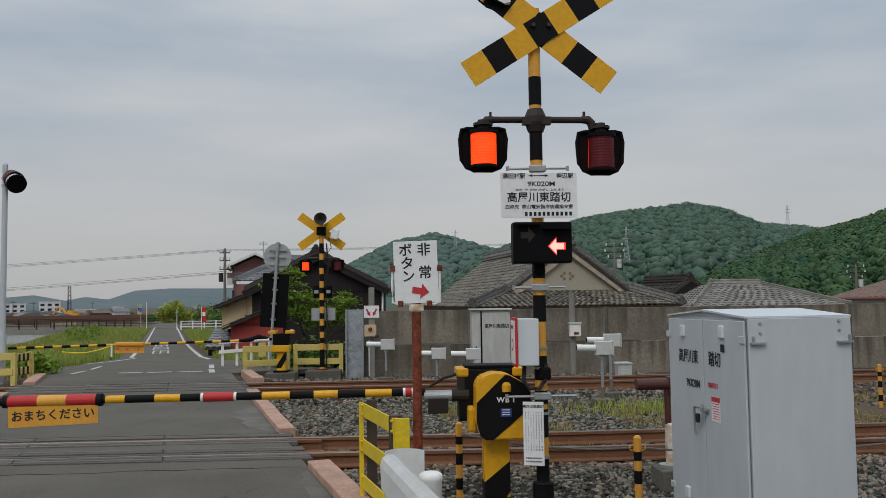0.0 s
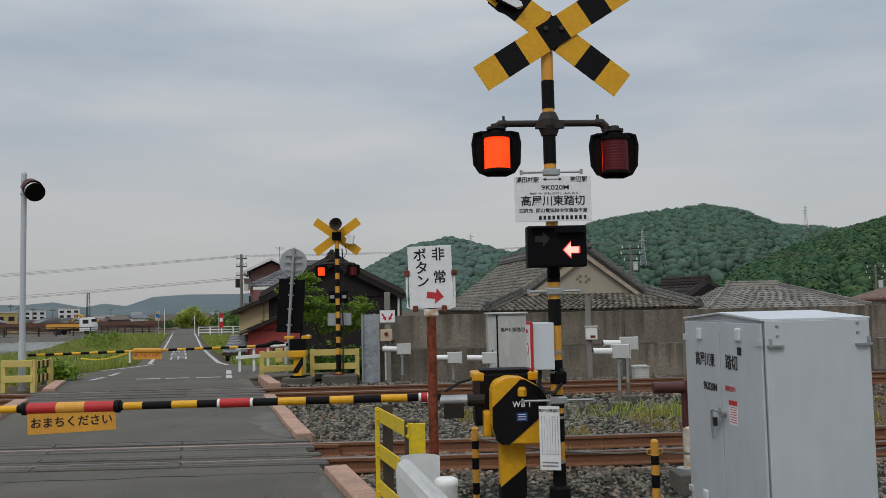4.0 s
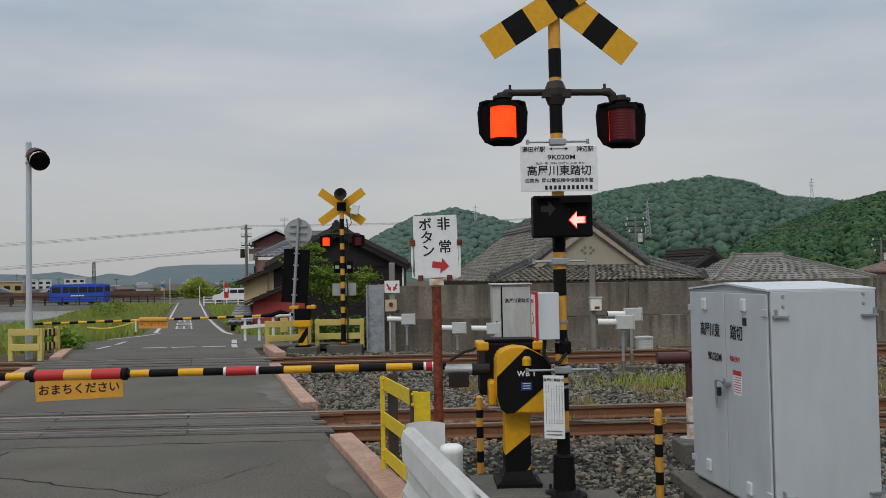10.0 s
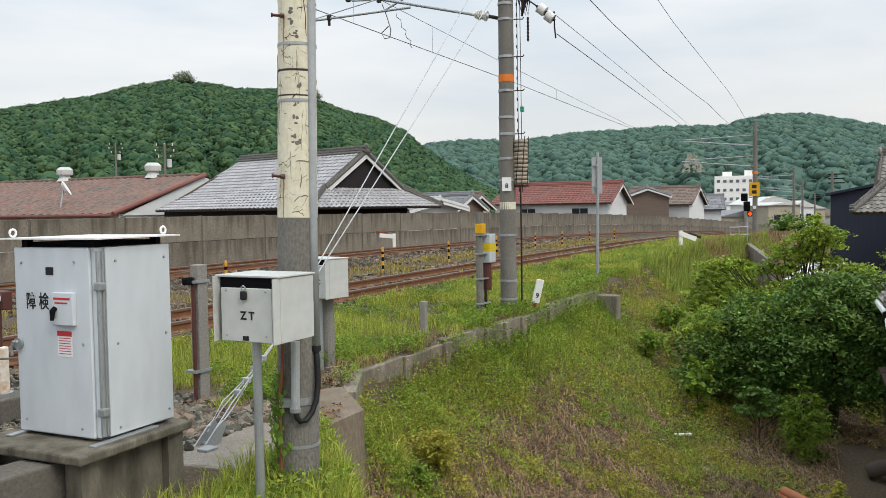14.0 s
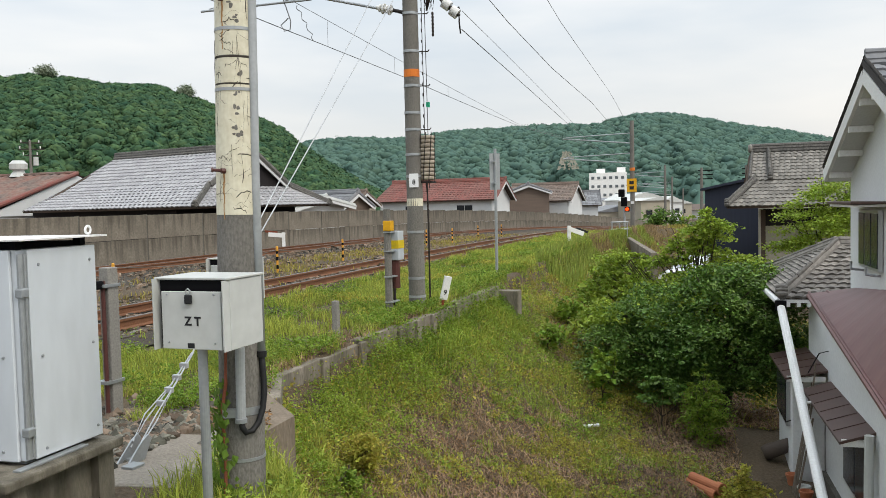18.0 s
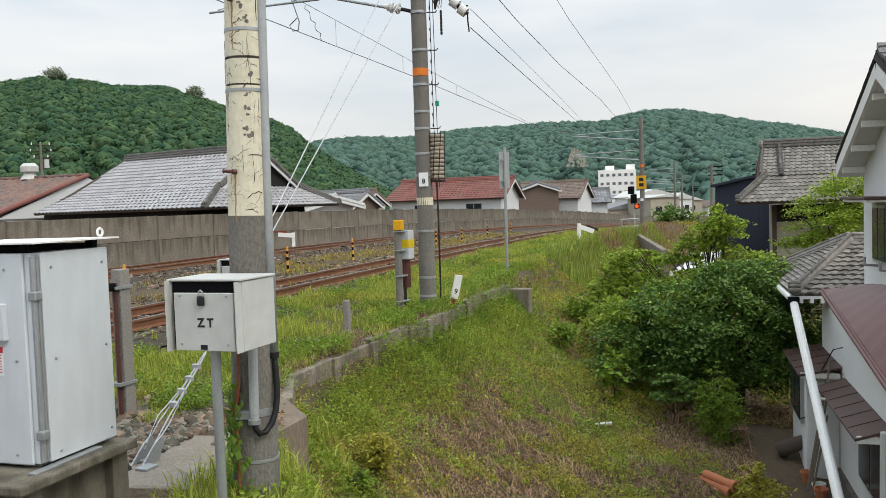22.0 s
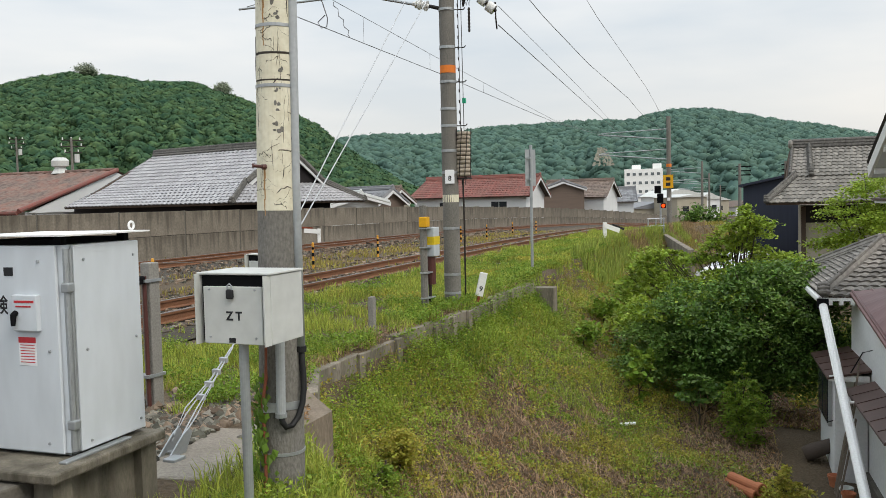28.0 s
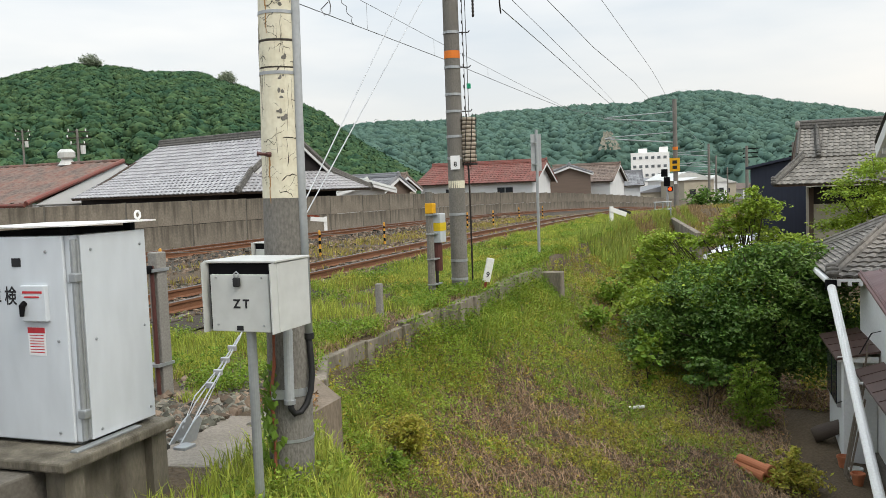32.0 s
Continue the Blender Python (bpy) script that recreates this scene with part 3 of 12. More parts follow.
# dark steel and rubber strips beside the rails where the road crosses
M["strip"] = material("worn_crossing_strip", (0.045, 0.040, 0.036), (0.078, 0.068, 0.06), 0.7, 0.1, scale=2, fine=30, bump=0.4, third=(0.16, 0.14, 0.12), grain=(0.25, 3, 3))
M["strip_pale"] = material("worn_concrete_strip", (0.15, 0.14, 0.125), (0.10, 0.093, 0.083), 0.9, scale=2, fine=40, bump=0.3)
for ys in (NEAR_RAILS, FAR_RAILS):
    for y in ys:
        inner = 1 if y == ys[0] else -1
        for k, (off, w, mt) in enumerate(((inner * 0.21, 0.10, "strip"), (inner * 0.33, 0.07, "strip_pale"), (-inner * 0.13, 0.09, "strip"), (-inner * 0.235, 0.07, "strip_pale"), (-inner * 0.34, 0.05, "strip"))):
            yy = y + off
            x0, x1 = road_left(yy) - 0.1, road_right(yy) + 0.12
            for j in range(3):
                a, b = x0 + (x1 - x0) * j / 3, x0 + (x1 - x0) * (j + 1) / 3
                part("crossing_strip", box(B(), (a + b) / 2, yy, -0.014 + 0.004 * (j % 2), b - a - 0.02, w, 0.05, bevel=0.006), mt, road)
# cracks and seams in the asphalt
M["seam"] = material("road_crack", (0.018, 0.017, 0.016), None, 0.95, bump=0)
rng = random.Random(4)
for x0, y0, x1, y1 in ((-4.3, 8.35, -1.0, 8.45), (-2.2, 6.0, -1.2, 7.6), (-3.8, 7.3, -2.0, 6.4), (-5.6, 14.0, -2.9, 14.1), (-3.6, 11.6, -3.0, 13.6), (-6.0, 22.4, -3.0, 21.9), (-4.6, 5.5, -3.9, 8.2)):
    pts = []
    for k in range(15):
        t = k / 14
        pts.append((x0 + (x1 - x0) * t + rng.uniform(-0.035, 0.035), y0 + (y1 - y0) * t + rng.uniform(-0.035, 0.035)))
    verts, faces = [], []
    for k, (x, y) in enumerate(pts):
        w = 0.003 + 0.006 * rng.random()
        z = float(road_z(y)) + 0.003
        verts += [(x - w, y - w, z), (x + w, y + w, z)]
        if k:
            b = 2 * k
            faces.append((b - 2, b - 1, b + 1, b))
    mesh_ob("road_crack", verts, faces, "seam", road)
# gravel dust along the road's edge
M["dust"] = material("gravel_dust", (0.17, 0.155, 0.135), (0.10, 0.092, 0.08), 0.95, scale=3, fine=40, bump=0.6)
for y0, y1, w in ((10.7, 13.6, 0.55), (5.2, 8.3, 0.25), (18.4, 20.0, 0.4)):
    verts, faces = [], []
    n = 16
    for k in range(n + 1):
        y = y0 + (y1 - y0) * k / n
        e = w * math.sin(math.pi * k / n) ** 0.6 * (0.6 + 0.5 * rng.random())
        verts += [(road_right(y) - 0.02 - e, y, 0.003), (road_right(y) - 0.02, y, 0.004)]
        if k:
            b = 2 * k
            faces.append((b - 2, b - 1, b + 1, b))
    mesh_ob("dust_strip", verts, faces, "dust", road)

# ---- concrete wall along the railway ----
WALL_Y = 21.0


def wall_y(x):
    return WALL_Y + 0.015 * max(x - 2, 0) + 0.035 * max(x - 35, 0) - 0.0009 * max(x - 45, 0) ** 1.92


wall = tagged(new("wall_north"), "stained precast concrete panel wall beside the railway", "wall", kind="structure")
panel_me = None
x = -1.2
while x < 150:
    w = 3.14
    yy, yn, zz = wall_y(x), wall_y(x + w), float(fall_east(x))
    turn = math.degrees(math.atan2(yn - yy, w))
    for z, h in ((0.55, 0.83), (-0.34, 0.888)):
        if panel_me is None or h not in panel_me:
            bm = box(B(), w / 2, 0.05, h / 2, w - 0.075, 0.09, h - 0.012, bevel=0.008)
            me = bpy.data.meshes.new("panel")
            bm.to_mesh(me)
            bm.free()
            me.materials.append(M["panel"])
            panel_me = {**(panel_me or {}), h: me}
        o = new("panel", panel_me[h])
        o.parent = wall
        o.matrix_basis = pose(x, yy, z + zz, 0, 0, turn)
    if "post" not in panel_me:
        bm = prism(B(), [(-0.034, -0.4), (0.034, -0.4), (0.034, 1.4), (-0.034, 1.4)], 0.02, 0.15)
        me = bpy.data.meshes.new("wall_post")
        bm.to_mesh(me)
        bm.free()
        me.materials.append(M["concrete_dark"])
        panel_me["post"] = me
    o = new("wall_post", panel_me["post"])
    o.parent = wall
    o.matrix_basis = pose(x, yy, zz, 0, 0, turn)
    x += w * math.cos(math.radians(turn))

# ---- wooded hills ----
# both slopes carry distance haze as a paler, bluer base colour
M["forest_mid_hazed"] = material("hazed_wooded_slope", (0.068, 0.118, 0.092), (0.090, 0.138, 0.092), 0.95, scale=0.06, fine=0.5, bump=0, third=(0.062, 0.104, 0.086), island=0.12, hue=0.01, spec=0.05, spread=0.4)
M["forest_east_hazed"] = material("hazed_eastern_slope", (0.066, 0.124, 0.104), (0.094, 0.150, 0.108), 0.95, scale=0.07, fine=0.5, bump=0, third=(0.060, 0.108, 0.096), island=0.12, hue=0.01, spec=0.05, spread=0.45)
def ico(sub):
    bm = B()
    bmesh.ops.create_icosphere(bm, subdivisions=sub, radius=1)
    v = np.array([w.co for w in bm.verts])
    f = np.array([[w.index for w in g.verts] for g in bm.faces])
    bm.free()
    return v, f


def hill(name, label, ridge, far, depth, mat, crown, count, seed, foot=-3.0):
    """A wooded ridge: rows of heading and rise seen from the crossing give its crest; crowns of trees cover its face."""
    rng = np.random.default_rng(seed)
    az, el = np.array(ridge, float).T
    a = np.linspace(az[0], az[-1], 160)
    h = np.interp(a, az, el)
    top = far * np.tan(np.radians(h)) + 1.5 - 0.55 * crown
    rows = np.linspace(0, 1, 22)

    def surface(aa, s):
        t = np.interp(aa, a, top)
        wob = 1 + 0.07 * np.sin(aa * 0.75 + seed) * np.sin(s * 5 + seed) + 0.05 * np.sin(aa * 2.3 + 3 * s)
        r = far - depth * (1 - s) * np.clip(wob, 0.5, 1.4)
        z = foot + (t - foot) * np.clip(s, 0, 1) ** 0.8
        ra = np.radians(aa)
        return np.stack([r * np.sin(ra), r * np.cos(ra), z], -1)

    grid = surface(*np.meshgrid(a, rows))
    back = grid[-1:] + np.array([0, 0, 0]) * 1.0
    back = back * np.array([1.12, 1.12, 0]) + np.array([0, 0, foot])
    grid = np.concatenate([grid, back], 0)
    ny, nx = grid.shape[:2]
    i = (np.arange(ny - 1)[:, None] * nx + np.arange(nx - 1)[None]).ravel()
    ob = tagged(new(name), label, "hill", kind="structure")
    o = mesh_ob("slope", grid.reshape(-1, 3).tolist(), np.stack([i, i + 1, i + nx + 1, i + nx], 1).tolist(), mat, ob, smooth=True)
    if count:
        v, f = ico(1 if far < 1000 else 2)
        i_ = np.arange(count) + seed * 1000
        aa = a[0] + (a[-1] - a[0]) * ((i_ * 0.7548776662 + rng.normal(0, 0.006, count)) % 1.0)
        s = 0.02 + 0.98 * ((i_ * 0.5698402910 + rng.normal(0, 0.02, count)) % 1.0) ** 0.75
        n2 = count // 7
        s[:n2] = 1.0
        c = surface(aa, s)
        r = crown * rng.uniform(0.5, 1.15, count)
        r[:n2] *= 0.8
        # every crown is an uneven dome
        lump = 1.0 + (0.09 if far < 1000 else 0.06) * rng.standard_normal((count, len(v)))
        V = c[:, None, :] + v[None] * (r[:, None] * lump)[:, :, None] * np.array([1.05, 1.05, 0.8])
        F = f[None] + (np.arange(count) * len(v))[:, None, None]
        o = mesh_ob("treetops", V.reshape(-1, 3).tolist(), F.reshape(-1, 3).tolist(), mat, ob, smooth=True)
        o["kind"] = "stuff"
        if far < 1000:
            # sprays of leaves over every crown
            k = 38
            d = rng.standard_normal((count, k, 3))
            d[..., 2] = np.abs(d[..., 2]) * 0.9 - 0.25
            d /= np.linalg.norm(d, axis=-1)[..., None]
            q = (c[:, None, :] + d * (r[:, None] * rng.uniform(0.78, 1.12, (count, k)))[..., None] * np.array([1.05, 1.05, 0.85])).reshape(-1, 3)
            nrm = d.reshape(-1, 3) + rng.standard_normal((count * k, 3)) * 0.4 + np.array([0, 0, 0.3])
            nrm /= np.linalg.norm(nrm, axis=1)[:, None]
            e = np.cross(nrm, rng.standard_normal((count * k, 3)))
            e /= np.linalg.norm(e, axis=1)[:, None]
            w = np.cross(nrm, e)
            sz = (np.repeat(r, k) * rng.uniform(0.12, 0.27, count * k) * (1.0 if far < 700 else 0.62))[:, None]
            V = np.stack([q - e * sz, q + w * sz * 0.8, q + e * sz, q - w * sz * 0.8], 1)
            F = np.array([[0, 1, 2], [0, 2, 3]])[None] + (np.arange(count * k) * 4)[:, None, None]
            o = mesh_ob("foliage", V.reshape(-1, 3).tolist(), F.reshape(-1, 3).tolist(), mat, ob)
            o["kind"] = "stuff"
    return ob


hill("hill_distant", "hazy blue distant ridge", [(-40, 0.6), (-30, 0.9), (-24.7, 0.71), (-22.9, 0.86), (-21.1, 0.5), (-20.0, 0.73), (-18.7, 0.54), (-17.1, 1.09), (-15.0, 1.21), (-11.9, 1.18), (-8, 1.4), (-4, 1.0), (0, 0.4)], 2600, 700, "ridge_far_hazed", 8, 0, 1)
hill("hill_west", "wooded hill with a pylon on its ridge", [(-8, 0.3), (-6, 1.3), (-4.5, 2.02), (-2.2, 3.31), (-0.3, 4.23), (2.4, 4.67), (4.3, 4.13), (5.8, 3.64), (8, 3.3), (12, 2.0), (16, 0.5)], 1200, 420, "forest_far_hazed", 6, 1500, 2)
hill("hill_middle", "green wooded hill", [(3, 1.5), (5.8, 3.2), (9.2, 4.57), (12.6, 5.58), (15.1, 5.84), (19.0, 6.19), (21.4, 5.7), (23.3, 4.71), (25.9, 4.4), (27.5, 3.9), (30, 3.0), (34, 1.0)], 900, 380, "forest_mid_hazed", 5.2, 3000, 3)
hill("hill_gap", "low wooded ridge in the gap between two hills", [(20, 2.0), (25, 3.6), (28.6, 4.51), (31, 4.9), (36, 3.0), (40, 1.0)], 1300, 300, "forest_far_hazed", 8, 700, 4)
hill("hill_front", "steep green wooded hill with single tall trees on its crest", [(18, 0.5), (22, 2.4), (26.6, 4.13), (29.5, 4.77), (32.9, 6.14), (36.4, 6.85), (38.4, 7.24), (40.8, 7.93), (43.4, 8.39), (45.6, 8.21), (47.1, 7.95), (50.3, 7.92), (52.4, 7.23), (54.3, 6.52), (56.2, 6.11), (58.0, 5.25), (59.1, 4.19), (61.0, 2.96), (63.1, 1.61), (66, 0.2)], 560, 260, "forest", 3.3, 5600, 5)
hill("hill_east", "long wooded ridge with a bare landslip", [(54, 3.0), (59.9, 4.42), (62.5, 4.61), (65.5, 4.45), (69.3, 4.88), (73.1, 4.99), (75.0, 5.1), (78.7, 5.03), (81.2, 5.55), (83.4, 5.56), (85.8, 5.05), (88.2, 4.47), (90.8, 4.01), (94, 3.2), (100, 2), (108, 1)], 850, 330, "forest_east_hazed", 5.0, 4600, 6)

# ---- the near crossing ----
def bands(ob, x, y, spans, r, mat="black", name="black_band"):
    for a, b in spans:
        part(name, rod(B(), (x, y, a), (x, y, b), r, seg=20), mat, ob, smooth=False)


def arrow_outline(w, h, left=True):
    pts = [(-w / 2, 0), (-0.02 * w, h / 2), (-0.02 * w, h * 0.2), (w / 2, h * 0.2), (w / 2, -h * 0.2), (-0.02 * w, -h * 0.2), (-0.02 * w, -h / 2)]
    return pts if left else [(-x, z) for x, z in pts]


LENSES = []


def signal_lamp(sig, x, y, z, s=1.0, back=False):
    """A hooded lamp with an upright ribbed lens, which turns its glowing half to the front."""
    flip = -1 if back else 1
    bm = B()
    o = [(-0.18, 0.09), (-0.165, 0.165), (-0.12, 0.175), (0.12, 0.175), (0.165, 0.165), (0.18, 0.09), (0.17, -0.07), (0.13, -0.13), (0.07, -0.155), (-0.07, -0.155), (-0.13, -0.13), (-0.17, -0.07)]
    prism(bm, [(a * s, b * s) for a, b in o], 0.03 * s, 0.06 * s, Matrix.Translation((x, y, z)))
    part("hood_plate", bm, "hood", sig)
    bm = B()
    tube(bm, [(x + a * s, y + 0.02 * s, z + b * s) for a, b in o + o[:1]], 0.014 * s, 6)
    part("hood_rim", bm, "hood", sig)
    bm = B()
    rod(bm, (x, y - 0.02 * s, z + 0.12 * s), (x, y - 0.02 * s, z + 0.15 * s), 0.112 * s, seg=20)
    part("lens_cap", bm, "hood", sig)
    part("lens_seat", rod(B(), (x, y - 0.02 * s, z - 0.135 * s), (x, y - 0.02 * s, z - 0.118 * s), 0.105 * s, seg=20), "hood", sig)
    bm = B()
    rod(bm, (x, y, z + 0.15 * s), (x, y, z + 0.235 * s), 0.05 * s, 0.04 * s)
    rod(bm, (x, y, z + 0.19 * s), (x, y, z + 0.21 * s), 0.075 * s)
    part("lamp_socket", bm, "iron", sig)
    for name, mat, a0, parent in (("signal_lens", "lens_dark", 180, sig), ("glowing_half", "lamp_red", 0, None)):
        bm = B()
        n, rows = 14, 22
        ring = []
        for k in range(rows + 1):
            zz = (-0.118 + 0.238 * k / rows) * s
            r = (0.098 + (0.0012 if k % 2 else 0)) * s
            ring.append([bm.verts.new((-r * math.cos(math.radians(a0) + math.pi * i / n), -r * math.sin(math.radians(a0) + math.pi * i / n), zz)) for i in range(n + 1)])
        for u, v in zip(ring, ring[1:]):
            for i in range(n):
                bm.faces.new((u[i], u[i + 1], v[i + 1], v[i]))
        if parent:
            lens = part(name, bm, mat, sig, "dark red ribbed signal lens", at=pose(x, y - 0.02 * s, z))
        else:
            part(name, bm, mat, lens, "glowing orange-red lens face")
    LENSES.append((lens, x, y - 0.02 * s, z))
    return lens


def crossbuck(sig, x, y, z, length, width, slopes, mats):
    for sign in (1, -1):
        n = len(mats)
        for k, mt in enumerate(mats):
            a = -length / 2 + length * k / n
            m = Matrix.Translation((x, y + (0.012 if sign > 0 else 0.0), z)) @ pose(0, 0, 0, 0, slopes[0] if sign > 0 else -slopes[1], 0)
            part("crossbuck_board", box(B(), a + length / n / 2, 0, 0, length / n, 0.008, width, m), mt, sig)


SX, SY = 1.05, 6.48
sig = thing("crossing_signal", SX, SY, -0.1, "black and yellow level crossing signal with flashing red lamps", "crossing signal")
part("pole", rod(B(), (0, 0, 0), (0, 0, 3.95), 0.047, seg=20), "orange", sig, "orange-yellow steel pole with black bands", smooth=False)
bands(sig, 0, 0, [(3.19, 3.41), (2.76, 2.98), (1.85, 1.97), (1.52, 1.72), (1.08, 1.26), (0.9, 1.0), (0.65, 0.86), (0.3, 0.51)], 0.0495)
bm = B()
lathe(bm, [(0.17, 0.0), (0.17, 0.02), (0.085, 0.06), (0.078, 0.3), (0.082, 0.305), (0.07, 0.32), (0.05, 0.325)], 20)
part("base_sleeve", bm, "black", sig, "black cast base sleeve")
for a in range(4):
    bm = B()
    rod(bm, (0.13 * math.cos(a * 1.57 + 0.78), 0.13 * math.sin(a * 1.57 + 0.78), 0), (0.13 * math.cos(a * 1.57 + 0.78), 0.13 * math.sin(a * 1.57 + 0.78), 0.075), 0.013, seg=6)
    part("anchor_bolt", bm, "iron", sig)
crossbuck(sig, 0.045, -0.07, 3.77, 1.34, 0.215, (38.6, 32.0), ["yellow", "black", "yellow", "black", "yellow", "black", "yellow"])
for dx in (-0.06, 0.06):
    bm = B()
    rod(bm, (0.045 + dx, -0.075, 3.8), (0.045 + dx, -0.1, 3.8), 0.018, seg=8)
    part("hub_bolt", bm, "iron", sig)
# horn loudspeaker above the arms of the cross
bm = B()
prism(bm, [(-0.42, 4.16), (-0.2, 4.0), (-0.19, 3.97), (-0.24, 3.955), (-0.36, 4.02), (-0.44, 4.09)], -0.12, 0.1)
part("loudspeaker", bm, "signwhite", sig, "white flat horn loudspeaker")
part("horn_mouth", prism(B(), [(-0.43, 4.088), (-0.36, 4.018), (-0.24, 3.953), (-0.23, 3.945), (-0.36, 4.0), (-0.44, 4.07)], -0.115, 0.095), "hood", sig)
part("speaker_arm", tube(B(), [(0, 0, 3.9), (-0.12, 0, 3.97), (-0.26, -0.02, 4.02)], 0.014), "iron", sig)
# lamp arm
bm = B()
rod(bm, (-0.33, 0, 3.08), (0.36, 0, 3.075), 0.026)
for sx in (-1, 1):
    cx = -0.33 if sx < 0 else 0.36
    tube(bm, [(cx, 0, 3.08), (cx + sx * 0.05, 0, 3.075), (cx + sx * 0.075, 0, 3.05), (cx + sx * 0.085, 0, 3.0)], [0.03, 0.034, 0.034, 0.03], 10)
    rod(bm, (cx + sx * 0.02, 0, 3.1), (cx + sx * 0.02, 0, 3.14), 0.011, seg=6)
part("lamp_arm", bm, "iron", sig, "dark iron lamp arm")
bm = B()
lathe(bm, [(0.06, -0.09), (0.085, -0.02), (0.085, 0.03), (0.06, 0.09)], 8, Matrix.Translation((0, 0, 3.07)))
box(bm, 0, -0.04, 3.06, 0.22, 0.05, 0.06)
part("arm_clamp", bm, "iron", sig)
signal_lamp(sig, -0.415, -0.06, 2.83)
signal_lamp(sig, 0.49, -0.06, 2.80)
# name plate
bm = box(B(), 0.0, -0.085, 2.48, 0.585, 0.006, 0.345, bevel=0.002)
plate = part("name_plate", bm, "signwhite", sig, "white crossing name plate with black lettering")
F = lambda px, pz, lean=0: face_at(px, -0.0895, pz)
words("lettering", "湯田村駅", 0.046, "ink", plate, F(-0.19, 2.625), stretch=0.95)
words("lettering", "神辺駅", 0.046, "ink", plate, F(0.2, 2.625), stretch=0.95)
part("double_arrow", prism(B(), [(-0.075, 0), (-0.045, 0.014), (-0.052, 0.003), (0.052, 0.003), (0.045, 0.014), (0.075, 0), (0.045, -0.014), (0.052, -0.003), (-0.052, -0.003), (-0.045, -0.014)], -0.0895, -0.0885, pose(0, 0, 2.63)), "ink", plate)
words("lettering", "9K020M", 0.05, "ink", plate, F(0.02, 2.565), stretch=1.25)
words("lettering", "たか  や  がわ ひがし ふみ きり", 0.02, "ink", plate, F(0.01, 2.52), stretch=1.35)
words("lettering", "高屋川東踏切", 0.082, "ink", plate, F(0.0, 2.46))
words("lettering", "連絡先  岡山電気指令信通指令室", 0.034, "ink", plate, F(0.0, 2.39), stretch=1.05)
bm = B()
for k in range(11):
    box(bm, -0.1 + k * 0.034, -0.089, 2.337, 0.02, 0.001, 0.03)
part("number_bars", bm, "ink", plate)["kind"] = "stuff"
# brackets
def bracket(sig, z, length, name="clamp_bar"):
    bm = B()
    rod(bm, (-length / 2, -0.05, z), (length / 2, -0.05, z), 0.009, seg=8)
    for k in (-1, 1):
        rod(bm, (k * length / 2, -0.05, z - 0.018), (k * length / 2, -0.05, z + 0.018), 0.012, seg=8)
    box(bm, 0, -0.045, z, 0.13, 0.04, 0.05, bevel=0.006)
    rod(bm, (0, 0, z - 0.03), (0, 0, z + 0.03), 0.054, seg=20)
    part(name, bm, "galv", sig)


bracket(sig, 2.69, 0.46)
bracket(sig, 1.78, 0.4)
bracket(sig, 0.96, 0.54)
for zz in (1.32, 1.17, 0.83, 0.5):
    part("strap", rod(B(), (0, 0, zz - 0.01), (0, 0, zz + 0.01), 0.053, seg=20), "galv", sig)
# direction indicator
bm = box(B(), 0.01, -0.09, 2.115, 0.445, 0.14, 0.31, bevel=0.012)
ind = part("direction_indicator", bm, "hood", sig, "black train direction indicator with one lit arrow")
part("visor", box(B(), 0.11, -0.185, 2.215, 0.2, 0.06, 0.008), "hood", ind)
part("visor", box(B(), -0.1, -0.185, 2.25, 0.17, 0.06, 0.008), "hood", ind)
part("left_arrow_edge", prism(B(), arrow_outline(0.132, 0.135), -0.164, -0.161, pose(0.115, 0, 2.085)), "arrow_halo", ind)
part("left_arrow", prism(B(), arrow_outline(0.112, 0.112), -0.167, -0.163, pose(0.113, 0, 2.085)), "arrow_lit", ind, "glowing red-white arrow")
part("right_arrow", prism(B(), arrow_outline(0.11, 0.12, False), -0.164, -0.161, pose(-0.1, 0, 2.17)), "arrow_off", ind)
bm = B()
lathe(bm, [(0.02, -0.1), (0.05, -0.05), (0.045, 0)], 10, Matrix.Translation((0, -0.02, 1.95)))
part("indicator_foot", bm, "hood", ind)
# emergency button box
bm = box(B(), -0.11, -0.02, 1.37, 0.16, 0.22, 0.35, bevel=0.006)
ebox = part("button_box", bm, "cab_light", sig, "pale grey emergency button box with a red door frame")
part("red_frame", box(B(), -0.2, -0.025, 1.37, 0.018, 0.24, 0.37, bevel=0.003), "red", ebox)
part("door_plate", box(B(), -0.212, -0.03, 1.37, 0.008, 0.19, 0.32), "signwhite", ebox)
bm = B()
bmesh.ops.create_cone(bm, cap_ends=True, segments=24, radius1=0.045, radius2=0.045, depth=0.002, matrix=Matrix.Translation((-0.217, -0.03, 1.35)) @ pose(0, 0, 0, 0, 90, 0))
part("red_ring", bm, "redtext", ebox)
bm = B()
bmesh.ops.create_cone(bm, cap_ends=True, segments=24, radius1=0.03, radius2=0.03, depth=0.002, matrix=Matrix.Translation((-0.219, -0.03, 1.35)) @ pose(0, 0, 0, 0, 90, 0))
part("ring_centre", bm, "signwhite", ebox)
words("lettering", "非常ボタン", 0.028, "redtext", ebox, face_at(-0.218, -0.03, 1.48, -90))
part("cable", tube(B(), [(-0.13, -0.04, 1.2), (-0.14, -0.05, 1.08), (-0.1, -0.07, 1.02), (-0.03, -0.08, 1.02), (0.02, -0.075, 1.08), (0.03, -0.06, 1.2)], 0.016), "rubber", sig, "black looped cable")
part("junction", box(B(), 0.02, -0.06, 1.13, 0.09, 0.06, 0.1, bevel=0.02), "hood", sig)
